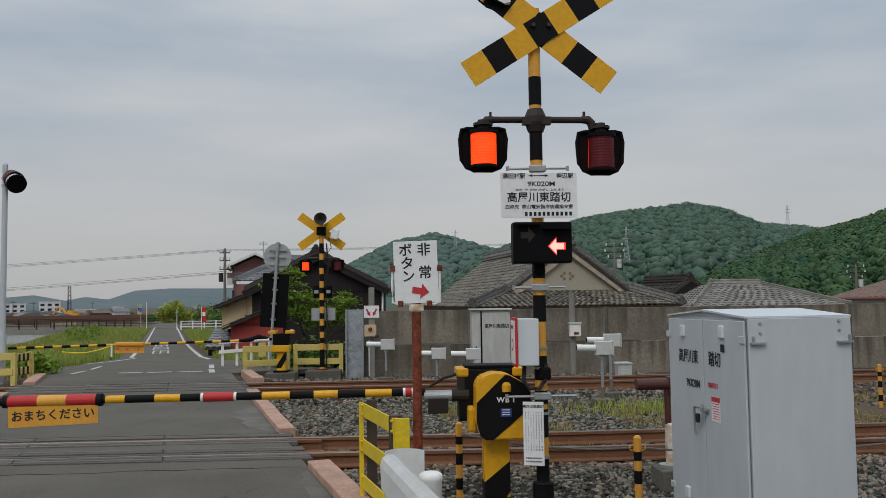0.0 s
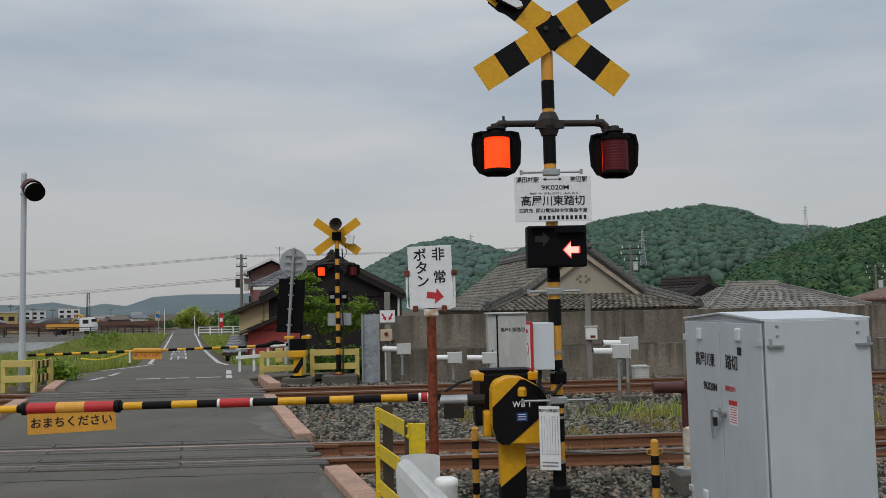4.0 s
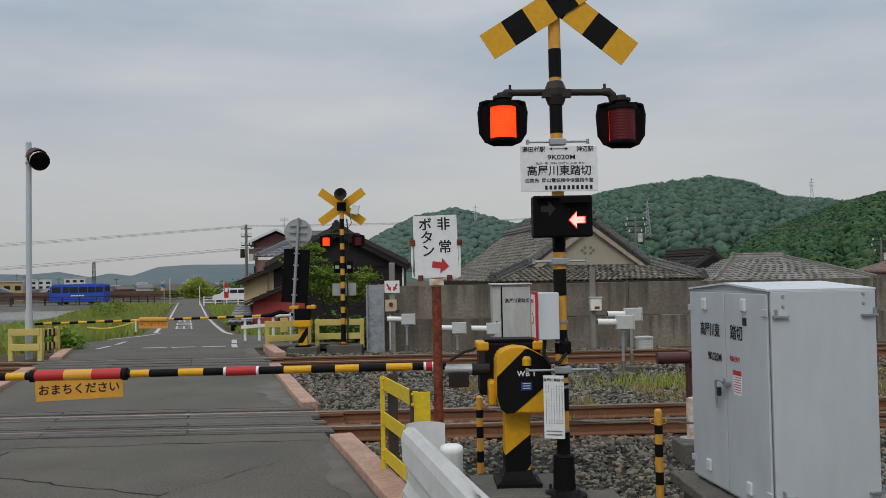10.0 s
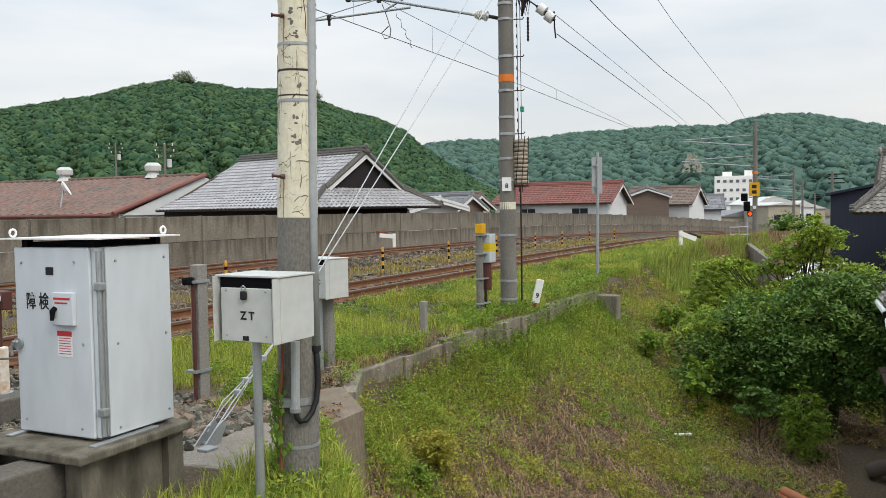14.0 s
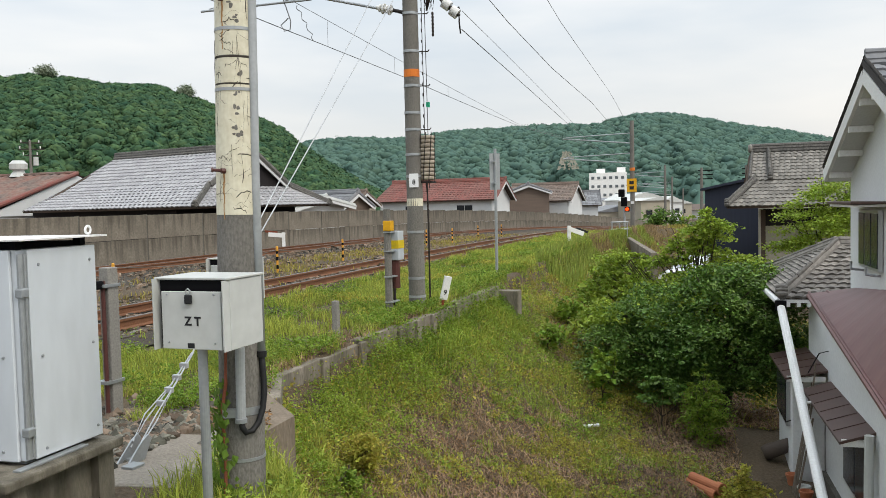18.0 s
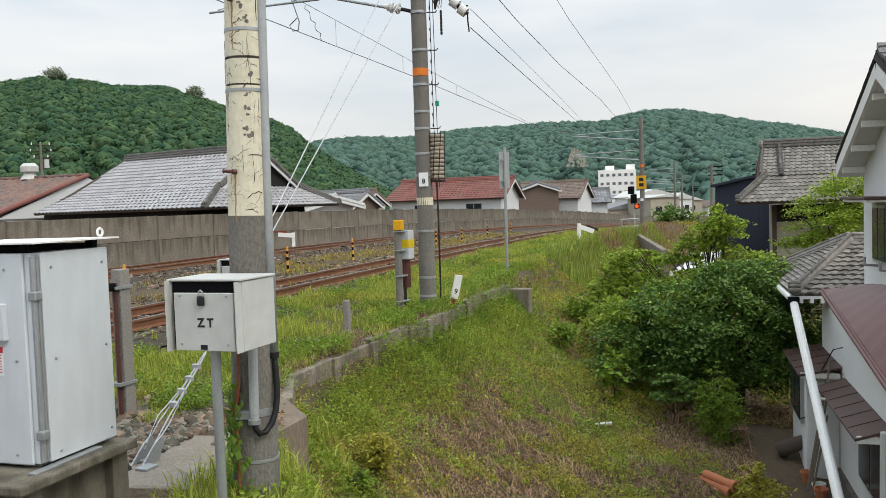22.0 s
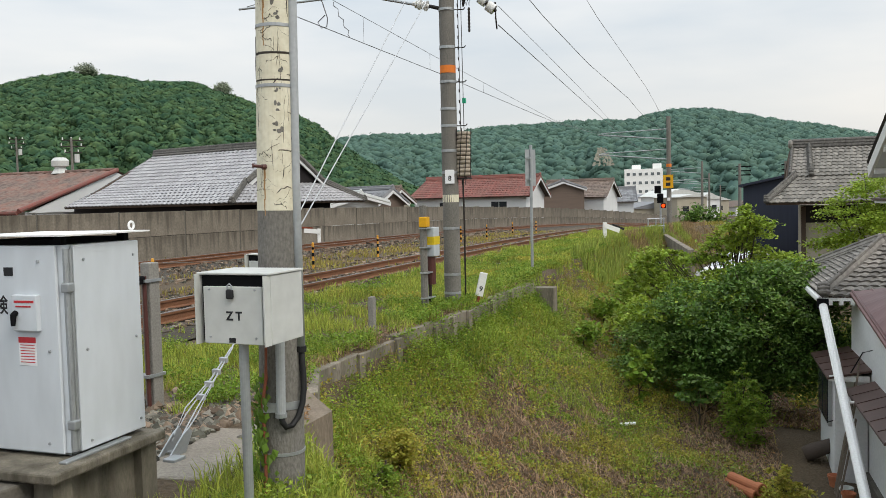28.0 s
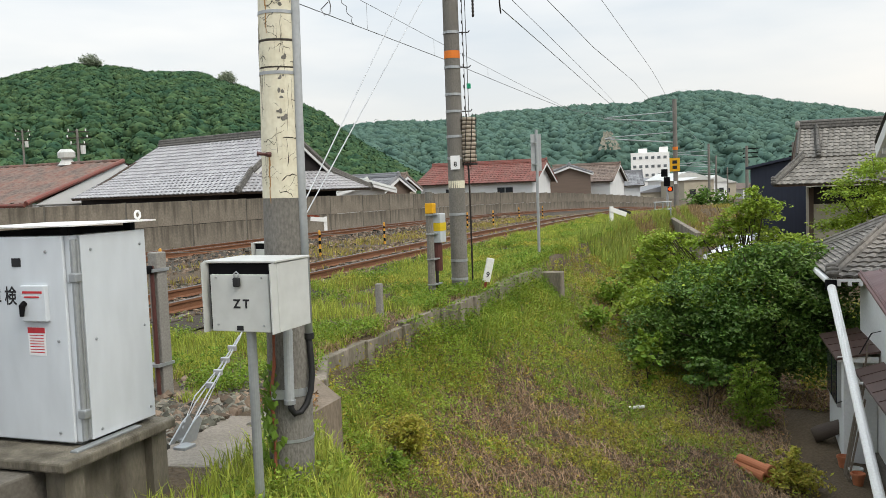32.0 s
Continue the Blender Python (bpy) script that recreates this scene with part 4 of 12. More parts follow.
# notice on the pole
m = pose(-0.08, -0.1, 0.69, 0, 0, -18)
bm = box(B(), 0, 0, 0, 0.155, 0.005, 0.47, m, bevel=0.002)
notice = part("notice_plate", bm, "signwhite", sig, "white notice plate with small upright writing")
words("lettering", "高屋川東踏切", 0.026, "ink", notice, m @ face_at(0, -0.004, 0.2))
rng = random.Random(4)
bm = B()
for c in range(7):
    zz = 0.155
    while zz > -0.13:
        h = rng.uniform(0.010, 0.016)
        if rng.random() < 0.85:
            box(bm, 0.062 - c * 0.02, -0.0035, zz, 0.007 if c < 3 else 0.0045, 0.001, h * 0.8, m)
        zz -= 0.021
for k in range(10):
    for r in range(2):
        box(bm, -0.055 + k * 0.012, -0.0035, -0.18 - r * 0.025, 0.008, 0.001, 0.011, m)
part("small_writing", bm, "ink", notice)["kind"] = "stuff"

# concrete footings
bm = box(B(), 0.72, 6.75, -0.17, 0.72, 0.75, 0.2, bevel=0.015)
tagged(part("footing", bm, "concrete_dark"), "weathered concrete footing under the barrier machine", "footing", group="footings")
bm = box(B(), 1.16, 6.4, -0.2, 0.62, 0.55, 0.2, bevel=0.015)
tagged(part("footing", bm, "concrete_dark"), "weathered concrete footing under the signal pole", "footing", group="footings")

# ---- barrier machine with its lowered arm ----
bar = thing("barrier_machine", 0.73, 6.82, -0.07, "yellow and black barrier machine with a lowered striped arm", "crossing barrier")
bm = B()
lathe(bm, [(0.25, 0.0), (0.25, 0.03), (0.19, 0.05), (0.135, 0.13)], 4, pose(0, 0, 0, 0, 0, 45))
part("foot_plate", bm, "black", bar, "black cast foot with bolts")
for a in (-1, 1):
    for b in (-1, 1):
        bm = B()
        rod(bm, (a * 0.12, b * 0.12, 0.03), (a * 0.12, b * 0.12, 0.085), 0.012, seg=6)
        part("foot_bolt", bm, "iron", bar)
part("pedestal", box(B(), 0, 0, 0.34, 0.2, 0.2, 0.5, bevel=0.01), "yellow", bar, "yellow pedestal with black slant stripes")
part("pedestal_stripe", prism(B(), [(-0.101, 0.1), (0.055, 0.1), (0.101, 0.17), (0.101, 0.4), (-0.101, 0.24)], -0.104, 0.104), "black", bar)
body_outline = [(-0.17, 0.72), (-0.14, 0.62), (-0.1, 0.585), (0.19, 0.585), (0.245, 0.66), (0.255, 0.95), (0.2, 1.02), (0.08, 1.085), (-0.03, 1.095), (-0.13, 1.06), (-0.165, 1.0)]
bm = prism(B(), body_outline, -0.24, 0.06)
bmesh.ops.bevel(bm, geom=list(bm.edges), offset=0.012, segments=2, affect="EDGES")
mbody = part("machine_cover", bm, "yellow", bar, "yellow machine cover with broad black slant stripe")
part("cover_stripe", prism(B(), [(-0.168, 0.72), (-0.14, 0.62), (-0.1, 0.588), (-0.04, 0.588), (0.252, 0.83), (0.252, 0.945), (0.2, 1.015), (0.09, 1.078), (0.055, 1.08), (-0.166, 0.87)], -0.2455, -0.2425), "black", mbody)
for k, ch in enumerate("WB1"):
    words("lettering", ch, 0.058, "white", mbody, face_at(0.02 + 0.05 * k, -0.2475, 0.89), bold=0.025)
part("blue_sticker", box(B(), 0.06, -0.247, 0.795, 0.085, 0.002, 0.065), "blue", mbody, "small blue label")
bm = B()
for k in range(3):
    box(bm, 0.06, -0.2485, 0.815 - k * 0.018, 0.06, 0.001, 0.006)
part("label_bars", bm, "signwhite", mbody)["kind"] = "stuff"
bm = B()
lathe(bm, [(0.035, 0), (0.035, 0.05), (0.02, 0.07)], 10, pose(0.065, -0.255, 0.955))
part("lock_knob", bm, "yellow", mbody)
bm = box(B(), -0.03, 0.2, 0.9, 0.5, 0.28, 0.42, bevel=0.02)
part("gear_housing", bm, "black", bar, "black gear housing behind the cover")
part("top_plate", box(B(), -0.03, 0.2, 1.12, 0.4, 0.26, 0.03, bevel=0.008), "hood", bar)
for dx in (-0.25, 0.2):
    part("top_bracket", box(B(), dx, 0.2, 1.08, 0.1, 0.3, 0.07, bevel=0.015), "yellow", bar)
part("side_plate", box(B(), -0.19, 0.02, 0.72, 0.06, 0.2, 0.2, bevel=0.02), "yellow", bar)
# arm holder and weight
bm = B()
rod(bm, (-0.2, 0.08, 0.9), (-0.34, 0.08, 0.9), 0.05)
box(bm, -0.26, 0.08, 0.98, 0.05, 0.05, 0.22)
tube(bm, [(-0.26, 0.08, 1.08), (-0.4, 0.08, 1.04), (-0.52, 0.08, 0.97)], 0.012)
box(bm, -0.45, 0.06, 0.82, 0.16, 0.06, 0.12, bevel=0.006)
part("arm_holder", bm, "iron", bar)
part("arm_socket", rod(B(), (-0.56, 0.08, 0.895), (-0.24, 0.08, 0.9), 0.045, seg=18), "galv", bar, "bare metal arm socket")
arm_bands = [(-4.6, -4.05, "black"), (-4.05, -3.9, "yellow"), (-3.9, -3.56, "black"), (-2.34 - 0.73 + 0.0, -2.19 - 0.73, "yellow"), (-2.92, -2.69, "black"), (-2.69, -2.49, "yellow"), (-2.49, -2.33, "black"), (-2.05, -1.85, "black"), (-1.85, -1.63, "yellow"), (-1.63, -1.44, "black"), (-1.44, -1.25, "yellow"), (-1.25, -1.03, "black"), (-1.03, -0.82, "yellow"), (-0.82, -0.73, "black"), (-0.64, -0.55, "black")]
for a, b, mt in arm_bands:
    part("arm_band", rod(B(), (a, 0.08, 0.932 + 0.004 * a), (b, 0.08, 0.932 + 0.004 * b), 0.031, seg=16), mt, bar)
for a, b in ((-2.33, -2.05), (-0.73, -0.64)):
    part("red_reflector", rod(B(), (a + 0.02, 0.08, 0.932 + 0.004 * a), (b - 0.02, 0.08, 0.932 + 0.004 * b), 0.037, seg=16), "red", bar, "red reflective sleeve with white rims")
    for e in (a + 0.012, b - 0.012):
        part("white_rim", rod(B(), (e - 0.012, 0.08, 0.932 + 0.004 * e), (e + 0.012, 0.08, 0.932 + 0.004 * e), 0.0365, seg=16), "white", bar)
for a, b, mt in ((-3.82, -3.59, "red"), (-3.59, -3.37, "orange"), (-3.37, -3.13, "red")):
    part("padded_sleeve", rod(B(), (a, 0.08, 0.932 + 0.004 * a), (b, 0.08, 0.932 + 0.004 * b), 0.046, seg=18), mt, bar)
for e in (-3.84, -3.12):
    part("sleeve_ring", rod(B(), (e - 0.02, 0.08, 0.932 + 0.004 * e), (e + 0.02, 0.08, 0.932 + 0.004 * e), 0.05, seg=18), "black", bar)
part("arm_band", rod(B(), (-3.12, 0.08, 0.919), (-3.07, 0.08, 0.92), 0.031, seg=16), "black", bar)
m = Matrix.Translation((-3.47, 0.055, 0.81)) @ pose(0, 0, 0, 0, -2.2, 0)
ws = part("waiting_sign", box(B(), 0, 0, 0, 0.69, 0.006, 0.165, m, bevel=0.002), "orange", bar, "orange-yellow hanging sign with black writing")
words("lettering", "おまちください", 0.088, "ink", ws, m @ face_at(0, -0.005, 0.0), stretch=1.05)

# ---- emergency button sign on a rusty pole ----
es = thing("emergency_sign", 0.11, 6.55, -0.22, "white emergency button sign on a rusty red pole", "sign")
part("pole", rod(B(), (0, 0, 0), (0.0, 0, 1.82), 0.036, seg=16), "rust", es, "rusted steel pole")
part("pole_cap", rod(B(), (0, 0, 1.725), (0, 0, 1.765), 0.038, seg=16), "oldwhite", es)
part("clamp_plate", box(B(), 0, -0.04, 1.76, 0.11, 0.02, 0.05, bevel=0.004), "oldwhite", es)
m = pose(0.0, -0.05, 2.03, 0, -1.6, 0)
sp = part("sign_plate", box(B(), 0, 0, 0, 0.335, 0.004, 0.475, m, bevel=0.002), "signwhite", es)
for ch, px, pz in (("非", 0.065, 0.165), ("常", 0.07, -0.01), ("ボ", -0.075, 0.165), ("タ", -0.065, 0.065), ("ン", -0.06, -0.035)):
    words("lettering", ch, 0.105, "ink", sp, m @ face_at(px, -0.003, pz))
part("red_arrow", prism(B(), arrow_outline(0.13, 0.12, False), -0.005, -0.003, m @ pose(0.03, 0, -0.145, 0, 10, 0)), "redtext", sp)
bm = B()
for s in (-1, 1):
    tube(bm, [(s * 0.18, -0.045, 2.07), (s * 0.182, -0.045, 1.9), (s * 0.18, -0.045, 1.8), (s * 0.14, -0.045, 1.785), (s * 0.06, -0.03, 1.785), (s * 0.035, -0.01, 1.77)], 0.009)
part("support_rod", bm, "white", es)
for px, pz in ((-0.18, 2.06), (0.18, 2.06), (-0.12, 1.79), (0.1, 1.79)):
    part("rusty_clip", box(B(), px, -0.055, pz, 0.04, 0.02, 0.045, bevel=0.004), "rust", es)

# ---- yellow board fence at the road's edge ----
yf = thing("yellow_fence", 0, 0, -0.2, "bright yellow steel board fence with brown posts", "fence")
a, b = Vector((-0.32, 6.8, 0)), Vector((-0.06, 5.82, 0))
d = b - a
turn = math.degrees(math.atan2(d.y, d.x))
for x, y in ((-0.25, 6.86), (-0.06, 5.9)):
    part("post", box(B(), x, y, 0.5, 0.08, 0.06, 1.02), "sleeper", yf, "dark brown steel post")
for zz in (0.945, 0.665, 0.385):
    m = Matrix.Translation((a + b) / 2 + Vector((0, 0, zz))) @ pose(0, 0, 0, 0, 0, turn)
    part("board", box(B(), 0, 0, 0, d.length, 0.012, 0.108, m, bevel=0.003), "lemon", yf)
    for k in (0.03, 0.97):
        for dz in (-0.035, 0.035):
            p = a.lerp(b, k) + Vector((-0.004, -0.004, zz + dz))
            part("bolt", rod(B(), p, p + Vector((-0.016, -0.006, 0)), 0.009, seg=6), "lemon", yf)
part("board_end", box(B(), -0.008, 5.815, 0.83, 0.1, 0.012, 0.34, bevel=0.003), "lemon", yf)
part("upright", box(B(), -0.33, 6.81, 0.5, 0.035, 0.03, 1.0), "lemon", yf)
part("upright", box(B(), -0.055, 5.835, 0.5, 0.03, 0.02, 1.0), "lemon", yf)

# ---- white guard rail beside the road ----
gr = thing("guard_rail", 0, 0, 0, "white painted steel guard rail with a rounded end", "guard rail")
sec = [(0, 0.35), (0.035, 0.4), (0.035, 0.5), (0.008, 0.55), (0.008, 0.6), (0.035, 0.65), (0.04, 0.76), (0.03, 0.8), (0, 0.82), (-0.03, 0.815)]


def rail_run(path, name):
    bm = B()
    rows = []
    for i, (x, y) in enumerate(path):
        p0, p1 = path[max(i - 1, 0)], path[min(i + 1, len(path) - 1)]
        d = Vector((p1[0] - p0[0], p1[1] - p0[1], 0)).normalized()
        nrm = Vector((d.y, -d.x, 0))
        rows.append([bm.verts.new(Vector((x, y, 0)) - nrm * o + Vector((0, 0, z))) for o, z in sec])
    for u, v in zip(rows, rows[1:]):
        for k in range(len(sec) - 1):
            bm.faces.new((u[k], v[k], v[k + 1], u[k + 1]))
    bmesh.ops.solidify(bm, geom=list(bm.faces), thickness=0.004)
    bmesh.ops.recalc_face_normals(bm, faces=bm.faces)
    return part(name, bm, "railwhite", gr)


rail_run([(1.35, -2.0), (0.6, 1.0), (0.17, 3.05), (-0.08, 4.36)], "rail_beam")
end = [(0.005 - 0.1 * math.cos(a), 4.38 + 0.1 * math.sin(a)) for a in [k * math.pi / 20 for k in range(0, 21)]]
bm = B()
lo = [bm.verts.new((x, y, 0.34)) for x, y in end]
hi = [bm.verts.new((x, y, 0.825)) for x, y in end]
for k in range(20):
    bm.faces.new((lo[k], lo[k + 1], hi[k + 1], hi[k]))
bmesh.ops.solidify(bm, geom=list(bm.faces), thickness=0.006)
bmesh.ops.recalc_face_normals(bm, faces=bm.faces)
part("rounded_end", bm, "railwhite", gr)
for x, y in ((0.13, 4.2), (0.5, 2.05), (1.1, -0.4)):
    bm = B()
    lathe(bm, [(0.055, -0.1), (0.055, 0.715), (0.058, 0.72), (0.056, 0.745), (0.04, 0.755)], 18, pose(x, y, 0))
    part("post", bm, "white", gr, "round white post with a cap", smooth=True)

# ---- black and yellow rope posts ----
first = None
for x, y, h, z0 in ((0.5, 7.75, 0.62, -0.2), (1.86, 6.78, 0.74, -0.2), (4.15, 6.84, 0.7, -0.2), (7.7, 13.5, 0.6, -0.22), (13.6, 13.4, 0.62, -0.22), (19.6, 13.4, 0.62, -0.22), (24.3, 13.95, 0.62, -0.24), (29.0, 14.5, 0.62, -0.27), (34.3, 15.2, 0.62, -0.3), (37.2, 15.1, 0.62, -0.34), (43.2, 15.9, 0.62, -0.4), (46.4, 15.6, 0.62, -0.45)):
    if first is None or abs(h - first["h"]) > 0.5:
        pass
    if first is None:
        first = thing("rope_post", x, y, z0, "thin yellow post with black bands and rope rings", "post", group="rope posts")
        part("post", rod(B(), (0, 0, 0), (0, 0, 0.68), 0.031, seg=14), "orange", first)
        part("cap", rod(B(), (0, 0, 0.68), (0, 0, 0.695), 0.03, 0.018, 14), "orange", first)
        bands(first, 0, 0, [(0.1, 0.2), (0.32, 0.42), (0.52 - 0.02, 0.57 - 0.0)], 0.0325)
        for s in (-1, 1):
            part("rope_ring", tube(B(), [(s * (0.045 + 0.02 * math.cos(a)), 0, 0.6 + 0.022 * math.sin(a)) for a in [k * math.tau / 10 for k in range(11)]], 0.005, 6), "orange", first)
        first["h"] = 0.68
    else:
        copy_thing(first, pose(x, y, z0))


def rope(pts, sag=0.06, r=0.009):
    path = []
    for (ax, ay, az), (bx, by, bz) in zip(pts, pts[1:]):
        for k in range(12):
            t = k / 12
            path.append((ax + (bx - ax) * t, ay + (by - ay) * t, az + (bz - az) * t - sag * 4 * t * (1 - t)))
    path.append(pts[-1])
    bm = B()
    for ph in (0, math.pi):
        tw = [(x + 0.4 * r * math.cos(i * 1.1 + ph), y, z + 0.4 * r * math.sin(i * 1.1 + ph)) for i, (x, y, z) in enumerate(path)]
        tube(bm, tw, r * 0.7, 6)
    return tagged(part("rope", bm, "rope"), "thin grey barrier rope slung between posts", "rope", group="ropes")


rope([(0.5, 7.75, 0.4), (1.86, 6.78, 0.4), (4.15, 6.84, 0.4), (5.85, 6.3, 0.45)])
rope([(7.7, 13.5, 0.38), (13.6, 13.4, 0.38), (19.6, 13.4, 0.38), (24.3, 13.95, 0.36), (29.0, 14.5, 0.33), (34.3, 15.2, 0.3)], 0.12)

# ---- pink kerb stones ----
def kerb(name, a, b, w=0.24, h=0.10):
    a, b = Vector((*a, 0)), Vector((*b, 0))
    d = b - a
    k = tagged(new(name), "faded pink painted concrete kerb stones", "kerb", group="kerbs", kind="structure")
    n = max(1, round(d.length / 1.2))
    for i in range(n):
        m = Matrix.Translation(a.lerp(b, (i + 0.5) / n)) @ pose(0, 0, 0, 0, 0, math.degrees(math.atan2(d.y, d.x)) + 0.4 * (-1) ** i)
        part("kerb_stone", box(B(), 0, 0, h / 2 - 0.08, d.length / n - 0.012, w, h + 0.1, m, bevel=0.012), "fadedred", k)
    return k


kerb("kerb_near", (-0.82, 8.42), (-0.1, 5.75), 0.22)
kerb("kerb_mid", (-1.42, 10.6), (-2.72, 15.6), 0.2)
kerb("kerb_far", (-3.0, 17.95), (-3.65, 20.2))
kerb("kerb_far_west", (-7.65, 17.95), (-8.35, 20.2))
kerb("kerb_mid_west", (-6.0, 11.3), (-7.25, 15.9))

# ---- equipment cabinets beside the track ----
M["concrete_stained"] = material("stained_concrete", (0.21, 0.185, 0.15), (0.062, 0.054, 0.042), 0.92, scale=3.2, fine=34, bump=0.7, third=(0.10, 0.095, 0.065), spread=0.3, grain=(2.2, 2.2, 0.7))
def studs(pts, parent, axis_="w", r=0.009, mat="galv", name="bolt", face=0.0):
    for u, z in pts:
        p = Vector((face, u, z)) if axis_ == "w" else Vector((u, face, z))
        d = Vector((-0.008, 0, 0)) if axis_ == "w" else Vector((0, -0.008, 0))
        part(name, rod(B(), p - d * 0.2, p + d, r, r * 0.7, 8), mat, parent)


def warning_label(parent, y, z, w, h, x=-0.003):
    lab = part("warning_label", box(B(), x, y, z, 0.002, w, h), "signwhite", parent, "white warning label with a red heading")
    part("label_heading", box(B(), x - 0.0015, y, z + h * 0.4, 0.002, w, h * 0.2), "redtext", lab)
    bm = B()
    for k in range(7):
        box(bm, x - 0.0013, y, z + h * 0.22 - k * h * 0.1, 0.001, w * 0.82, h * 0.03)
    part("label_lines", bm, "redtext", lab)["kind"] = "stuff"


c1 = thing("relay_cabinet", 2.10, 5.12, 0.08, "large grey steel crossing cabinet with a sloped lid", "cabinet", rz=5, group="equipment cabinets")
part("body", box(B(), 0.345, 0.595, 0.685, 0.67, 1.17, 1.37, bevel=0.008), "cab", c1)
part("base_frame", box(B(), 0.345, 0.595, 0.0, 0.62, 1.1, 0.05), "iron", c1)
part("gable", prism(B(), [(0.012, 1.365), (1.178, 1.365), (1.178, 1.372), (0.595, 1.412), (0.012, 1.372)], 0.015, 0.68, Matrix(((0, 1, 0, 0), (1, 0, 0, 0), (0, 0, 1, 0), (0, 0, 0, 1)))), "cab", c1)
bm = B()
for s in (-1, 1):
    pts_ = [(x_, 0.595 + s * y_, z_ + e_) for e_ in (0, 0.012) for x_, y_, z_ in ((-0.014, 0, 1.412), (0.69, 0, 1.412), (0.69, 0.597, 1.372), (-0.014, 0.597, 1.372))]
    q = [bm.verts.new(p_) for p_ in pts_]
    for f_ in ((0, 1, 2, 3), (7, 6, 5, 4), (0, 4, 5, 1), (1, 5, 6, 2), (2, 6, 7, 3), (3, 7, 4, 0)):
        bm.faces.new([q[i] for i in f_])
bmesh.ops.recalc_face_normals(bm, faces=bm.faces)
part("lid", bm, "cab_light", c1, "pale overhanging lid")
part("front_panel", box(B(), 0.342, -0.004, 0.69, 0.675, 0.014, 1.36, bevel=0.004), "cab", c1)
for y0, w in ((0.3, 0.57), (0.885, 0.57)):
    d = part("door", box(B(), -0.006, y0, 0.69, 0.016, w, 1.33, bevel=0.004), "cab", c1)
for zz, u0 in ((1.22, 0.03), (1.22, 0.62), (0.13, 0.05), (0.14, 0.64)):
    h = part("hinge", box(B(), u0 + (0.03 if u0 < 0.3 else 0.01), -0.022, zz, 0.1, 0.03, 0.012), "galv", c1, "bare metal hinge bracket")
    part("hinge_plate", box(B(), u0 + (0.0 if u0 < 0.3 else 0.045), -0.02, zz + 0.02, 0.01, 0.03, 0.045), "galv", h)
for yy, zz in ((0.03, 1.24), (1.16, 1.24), (0.03, 0.13), (1.16, 0.14)):
    part("hinge", box(B(), -0.017, yy, zz, 0.012, 0.07, 0.045, bevel=0.003), "cab", c1)
for yy, zz in ((0.9, 1.27), (0.3, 1.28), (0.89, 0.14), (0.28, 0.12)):
    part("vent_cover", box(B(), -0.022, yy, zz, 0.026, 0.06, 0.085, bevel=0.01), "cab_light", c1)
part("name_tag", box(B(), -0.016, 0.3, 1.175, 0.006, 0.05, 0.05), "ink", c1)
bm = B()
rod(bm, (-0.012, 0.55, 0.76), (-0.05, 0.55, 0.76), 0.03, seg=14)
tube(bm, [(-0.05, 0.55, 0.76), (-0.06, 0.6, 0.77), (-0.06, 0.66, 0.76), (-0.055, 0.67, 0.66), (-0.05, 0.67, 0.57)], 0.009)
hd = part("handle", bm, "galv", c1, "bare metal door handle")
part("padlock", box(B(), -0.05, 0.63, 0.69, 0.025, 0.03, 0.06, bevel=0.006), "ink", hd)
warning_label(c1, 0.42, 0.77, 0.12, 0.16, -0.016)
W = lambda y, z: face_at(-0.0165, y, z, -90)
words("lettering", "高屋川東", 0.1, "ink", c1, W(0.83, 1.09), stretch=0.8)
words("lettering", "踏切", 0.105, "ink", c1, W(0.42, 1.09), stretch=0.85)
words("lettering", "9K020M", 0.075, "ink", c1, W(0.76, 0.91), stretch=0.85)
words("lettering", "特高圧有り", 0.038, "redtext", c1, W(0.45, 0.92), stretch=0.8)
studs([(0.08, 1.34), (0.08, 1.28), (0.6, 1.35), (0.6, 1.29)], c1, "s", 0.012, face=-0.011)
tagged(part("plinth", box(box(B(), 2.42, 5.78, 0.035, 1.12, 1.44, 0.075, bevel=0.01), 2.44, 5.8, -0.16, 0.98, 1.3, 0.32), "concrete_dark"), "weathered concrete plinth under the large cabinet", "plinth", group="plinths")
tagged(part("low_wall", box(B(), 0, 0, 0, 1.7, 0.25, 0.9, pose(2.44, 4.885, -0.32, 0, 0, -1), bevel=0.015), "concrete_dark"), "low weathered concrete wall in the grass", "low wall")
tagged(part("duct_cover", box(B(), 3.17, 5.62, -0.06, 0.46, 0.62, 0.13, bevel=0.01), "concrete"), "pale concrete duct cover beside a cabinet", "duct cover")

c2 = thing("detector_cabinet", 3.44, 4.65, 0.21, "pale grey steel cabinet with lifting eyes on its lid", "cabinet", rz=4.6, group="equipment cabinets")
part("body", box(B(), 0.29, 0.33, 0.555, 0.56, 0.64, 1.09, bevel=0.004), "cab_light", c2)
part("feet", box(B(), 0.29, 0.33, -0.005, 0.5, 0.58, 0.03), "galv", c2)
part("door", box(B(), -0.004, 0.34, 0.555, 0.018, 0.6, 1.09, bevel=0.004), "cab_light", c2)
part("front_panel", box(B(), 0.315, -0.004, 0.555, 0.51, 0.018, 1.09, bevel=0.004), "cab_light", c2)
part("hinge_rail", rod(B(), (0.02, 0.0, 0.02), (0.02, 0.0, 1.08), 0.016, seg=10), "galv", c2)
part("hinge_rail", rod(B(), (0.042, -0.008, 0.02), (0.042, -0.008, 1.08), 0.008, seg=10), "galv", c2)
